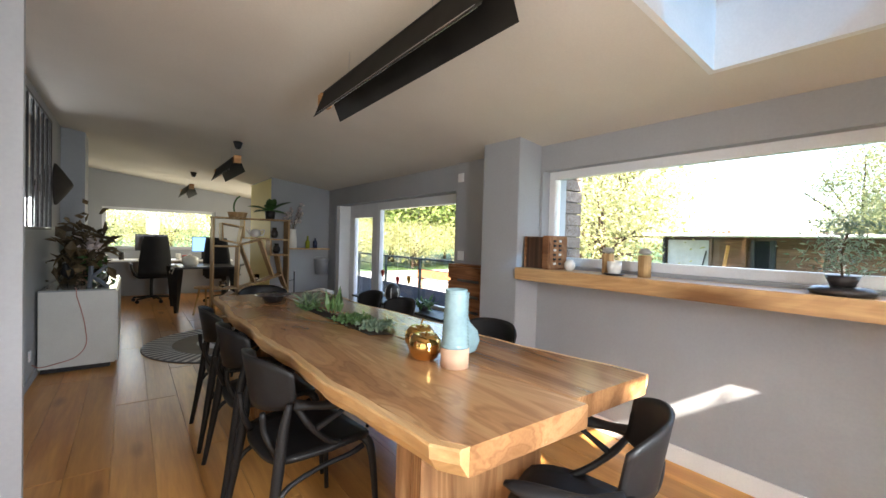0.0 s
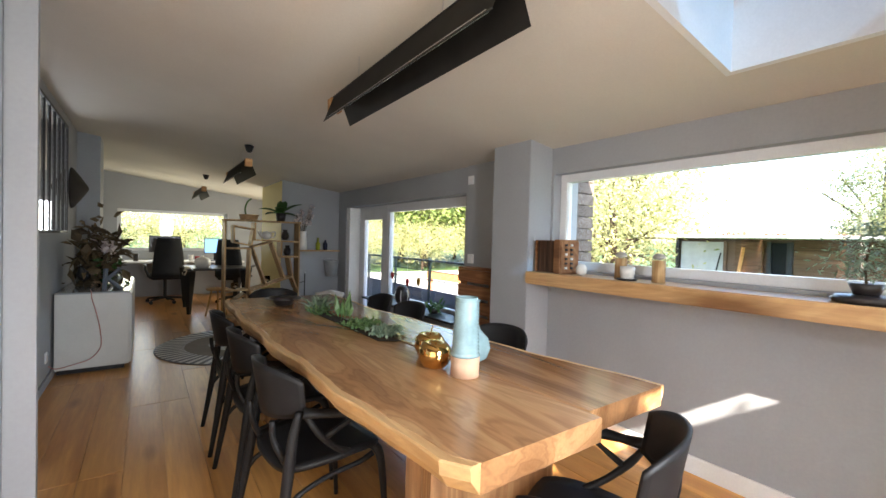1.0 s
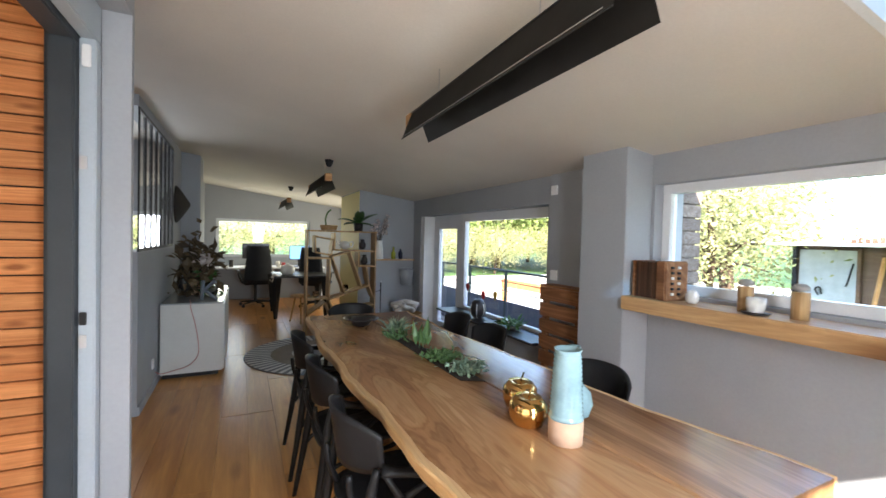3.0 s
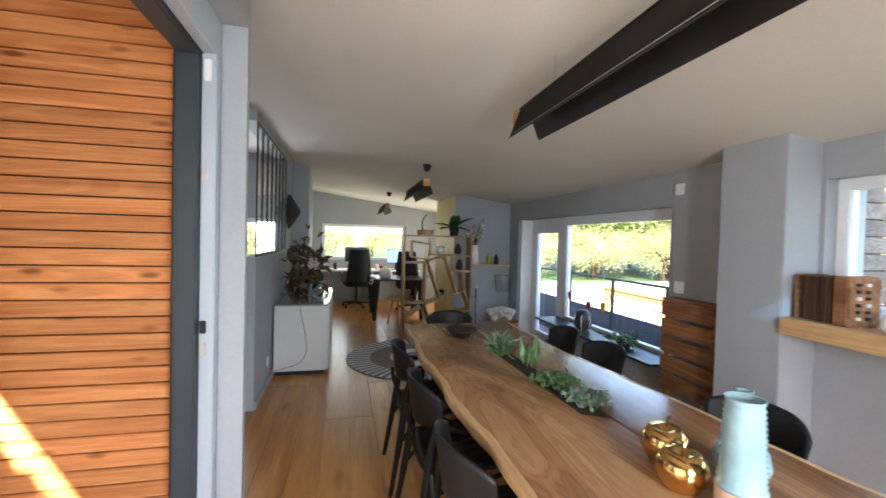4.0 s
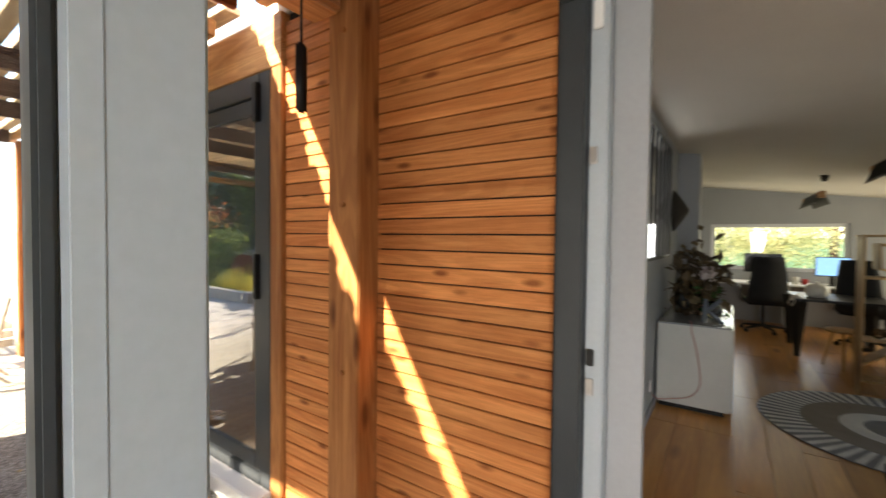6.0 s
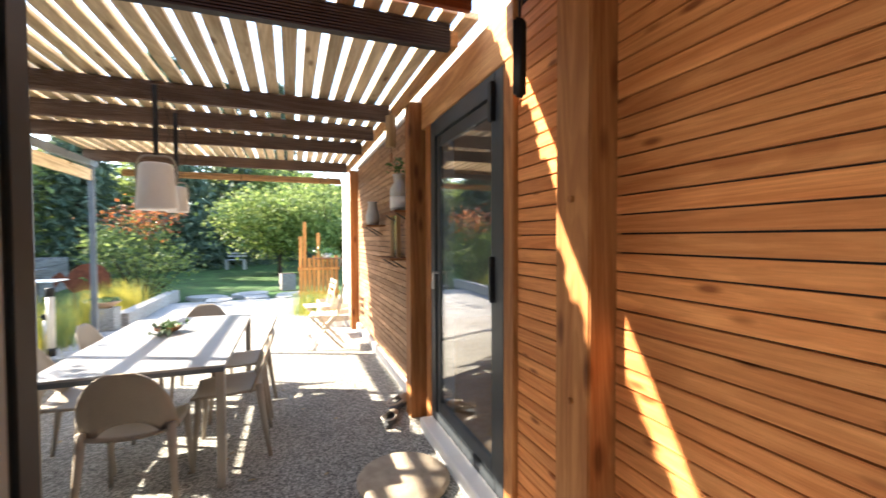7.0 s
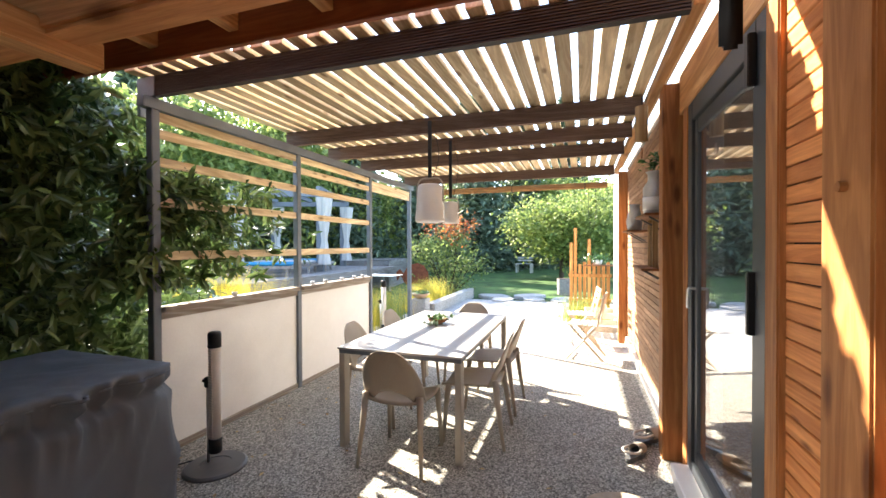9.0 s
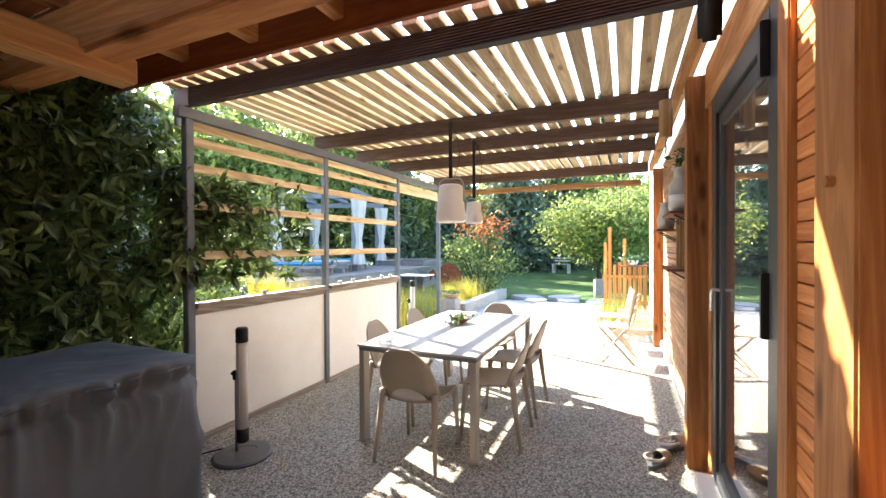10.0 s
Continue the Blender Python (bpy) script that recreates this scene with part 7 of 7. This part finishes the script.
tagged(new("fallen_leaves", me), "small dry leaves strewn over the terrace", "leaves", "", "stuff")

# trees: one of each kind, then copies
maple = broad_tree("maple_tree", "yellow-green maple tree in autumn light", (12.0, 9.8, -0.1), 7.0, 5.0, MAPLE, 0.12, 11000, 3)
for x, y, s, a in ((14.0, 12.5, 1.0, 130), (21.0, 5.6, 0.8, 40), (15.5, 2.0, 0.9, 170), (15.0, -1.5, 1.0, 250), (12.5, -3.5, 0.9, 80), (19.5, 3.0, 1.0, 10), (12.0, 24.0, 1.0, 300), (19.5, 22.5, 1.0, 95), (-2.5, 25.0, 1.0, 20), (3.2, 27.0, 1.0, 210)):
    copy_thing(maple, pose(x, y, -0.1, 0, 0, a)).scale = (s, s, s)
green = broad_tree("apple_tree", "round green fruit tree on the lawn", (-19.5, 3.4, -0.05), 3.9, 5.0, APPLE_LEAF, 0.19, 10000, 9, 90)
for x, y, s, a in ((-24.0, 6.5, 1.2, 70), (-22, -9.5, 1.5, 30), (-15.5, -12.5, 1.5, 190), (-9.5, -14.0, 1.4, 260), (-28, -5, 1.5, 100), (-4, -14, 1.5, 330), (-31, 2.5, 1.7, 150), (11.5, 20.5, 1.2, 35), (15.0, 20.0, 1.3, 220), (14.5, 25.5, 1.5, 120), (10.5, 27.0, 1.5, 300)):
    copy_thing(green, pose(x, y, -0.05, 0, 0, a)).scale = (s, s, s)
for x, y, s, h, a in ((-11.0, -10.8, 1.5, 1.85, 15), (-14.5, -10.6, 1.4, 1.9, 140), (-18.5, -10.4, 1.5, 2.1, 250), (-22.5, -11.5, 1.6, 2.2, 60), (-7.0, -11.8, 1.4, 1.8, 310)):
    copy_thing(green, pose(x, y, -0.05, 0, 0, a)).scale = (s, s, h)
fir = conifer("fir_tree", "tall dark fir tree at the end of the lawn", (-25.5, -1.8, -0.05), 11.0, 5.5, 9000, 13)
for x, y, s, a in ((-23.5, -5.0, 0.9, 50), (-21, -8.0, 1.0, 120), (-28.5, 0.4, 1.0, 200), (-18.5, -11.0, 1.0, 280), (-14.5, -15.5, 1.1, 340), (-31, -4.0, 1.2, 20), (-10.5, -17.0, 1.1, 160), (-6, -18, 1.1, 75), (-34, 3, 1.2, 220)):
    copy_thing(fir, pose(x, y, -0.05, 0, 0, a)).scale = (s, s, s)
bush = broad_tree("garden_bush", "broad yellow-green bush outside the windows", (9.2, 8.6, -0.1), 3.4, 4.6, MAPLE, 0.095, 14000, 23, 80)
for x, y, s, a in ((16.5, 3.6, 1.0, 130), (8.5, 22.5, 1.0, 280), (17.5, 26.0, 1.3, 250), (10.2, 18.8, 0.7, 60), (13.2, 18.2, 0.75, 140), (16.2, 18.6, 0.75, 320), (7.4, 19.5, 0.7, 230), (18.8, 20.5, 0.9, 15), (1.2, 25.0, 0.9, 300), (-1.6, 24.5, 0.8, 170), (22.0, 23.5, 1.3, 20), (18.0, 14.5, 1.2, 80), (-2.2, 15.6, 0.8, 200)):
    copy_thing(bush, pose(x, y, -0.1, 0, 0, a)).scale = (s, s, s)
random.seed(5)
far = new("far_woods", leaf_cloud([((42 + 6 * random.random()) * math.cos(t), (42 + 6 * random.random()) * math.sin(t), 7.5 * random.random() ** 1.3 * (0.75 + 0.25 * math.sin(t * 13))) for t in [2.2 + random.random() * 3.2 for _ in range(26000)]], 1.4, 0.6, 0.3, 0, 99))
far.data.materials.append(APPLE_LEAF)
tagged(far, "distant belt of green woodland behind the garden", "woods", "", "stuff")

# ---- pieces of floors and walls ----
floor = new("floor", mesh_from(box(-0.86, 2.39, 1.9, 12.95, -0.06, FL - 0.012), "floor"))
floor.data.materials.append(FLOOR_OAK)
tagged(floor, "wide warm oak floorboards with a matt sheen", "floor", "", "structure")
rnd = random.Random(11)
plank_cache = {}
for i in range(17):
    x = -0.765 + i * 0.19
    y = 1.9
    length = rnd.choice((0.6, 1.0, 1.4, 1.8))
    while y < 12.93:
        length = round(min(length, 12.95 - y), 2)
        if length not in plank_cache:
            plank_cache[length] = mesh_from(box(-0.094, 0.094, 0, length - 0.003, -0.012, 0, 0.0015), "plank")
            plank_cache[length].materials.append(FLOOR_OAK)
        p = new("plank", plank_cache[length])
        p.parent = floor
        p.location = (x, y, FL)
        y += length
        length = 1.8
board_cache = {}


def siding_run(holder, x0, x1, z0, z1, face, material=SIDING):
    """Horizontal larch boards, 64.5 mm apart, each with a shadow gap."""
    w = round(x1 - x0, 3)
    if w not in board_cache:
        board_cache[w] = mesh_from(box(0, w, 0, 0.022, 0, 0.0585, 0.0025), "board")
        board_cache[w].materials.append(material)
    z = z0
    while z + 0.0605 < z1:
        b = new("board", board_cache[w])
        b.parent = holder
        b.location = (x0, face + rnd.uniform(0, 0.002), z)
        z += 0.0645


DARK_BACK = plain("black_membrane", (0.01, 0.01, 0.01), 0.9)
clad = solid("wall_siding", box(-7.42, -0.78, 4.945, 4.9585, 0.02, 0.1), DARK_BACK, "house wall clad with horizontal larch boards", "wall", "structure")
for x0, x1, z0, mt in ((-1.609, -0.785, 0.0325, SIDING), (-2.268, -1.802, 0.0325, SIDING), (-5.66, -3.931, 0.115, SIDING_BROWN), (-7.419, -5.662, 0.115, SIDING_BROWN)):
    part("backing", box(x0, x1, 4.94, 4.9588, z0, 2.66), DARK_BACK, clad)
    siding_run(clad, x0, x1, z0, 2.66, 4.915, mt)
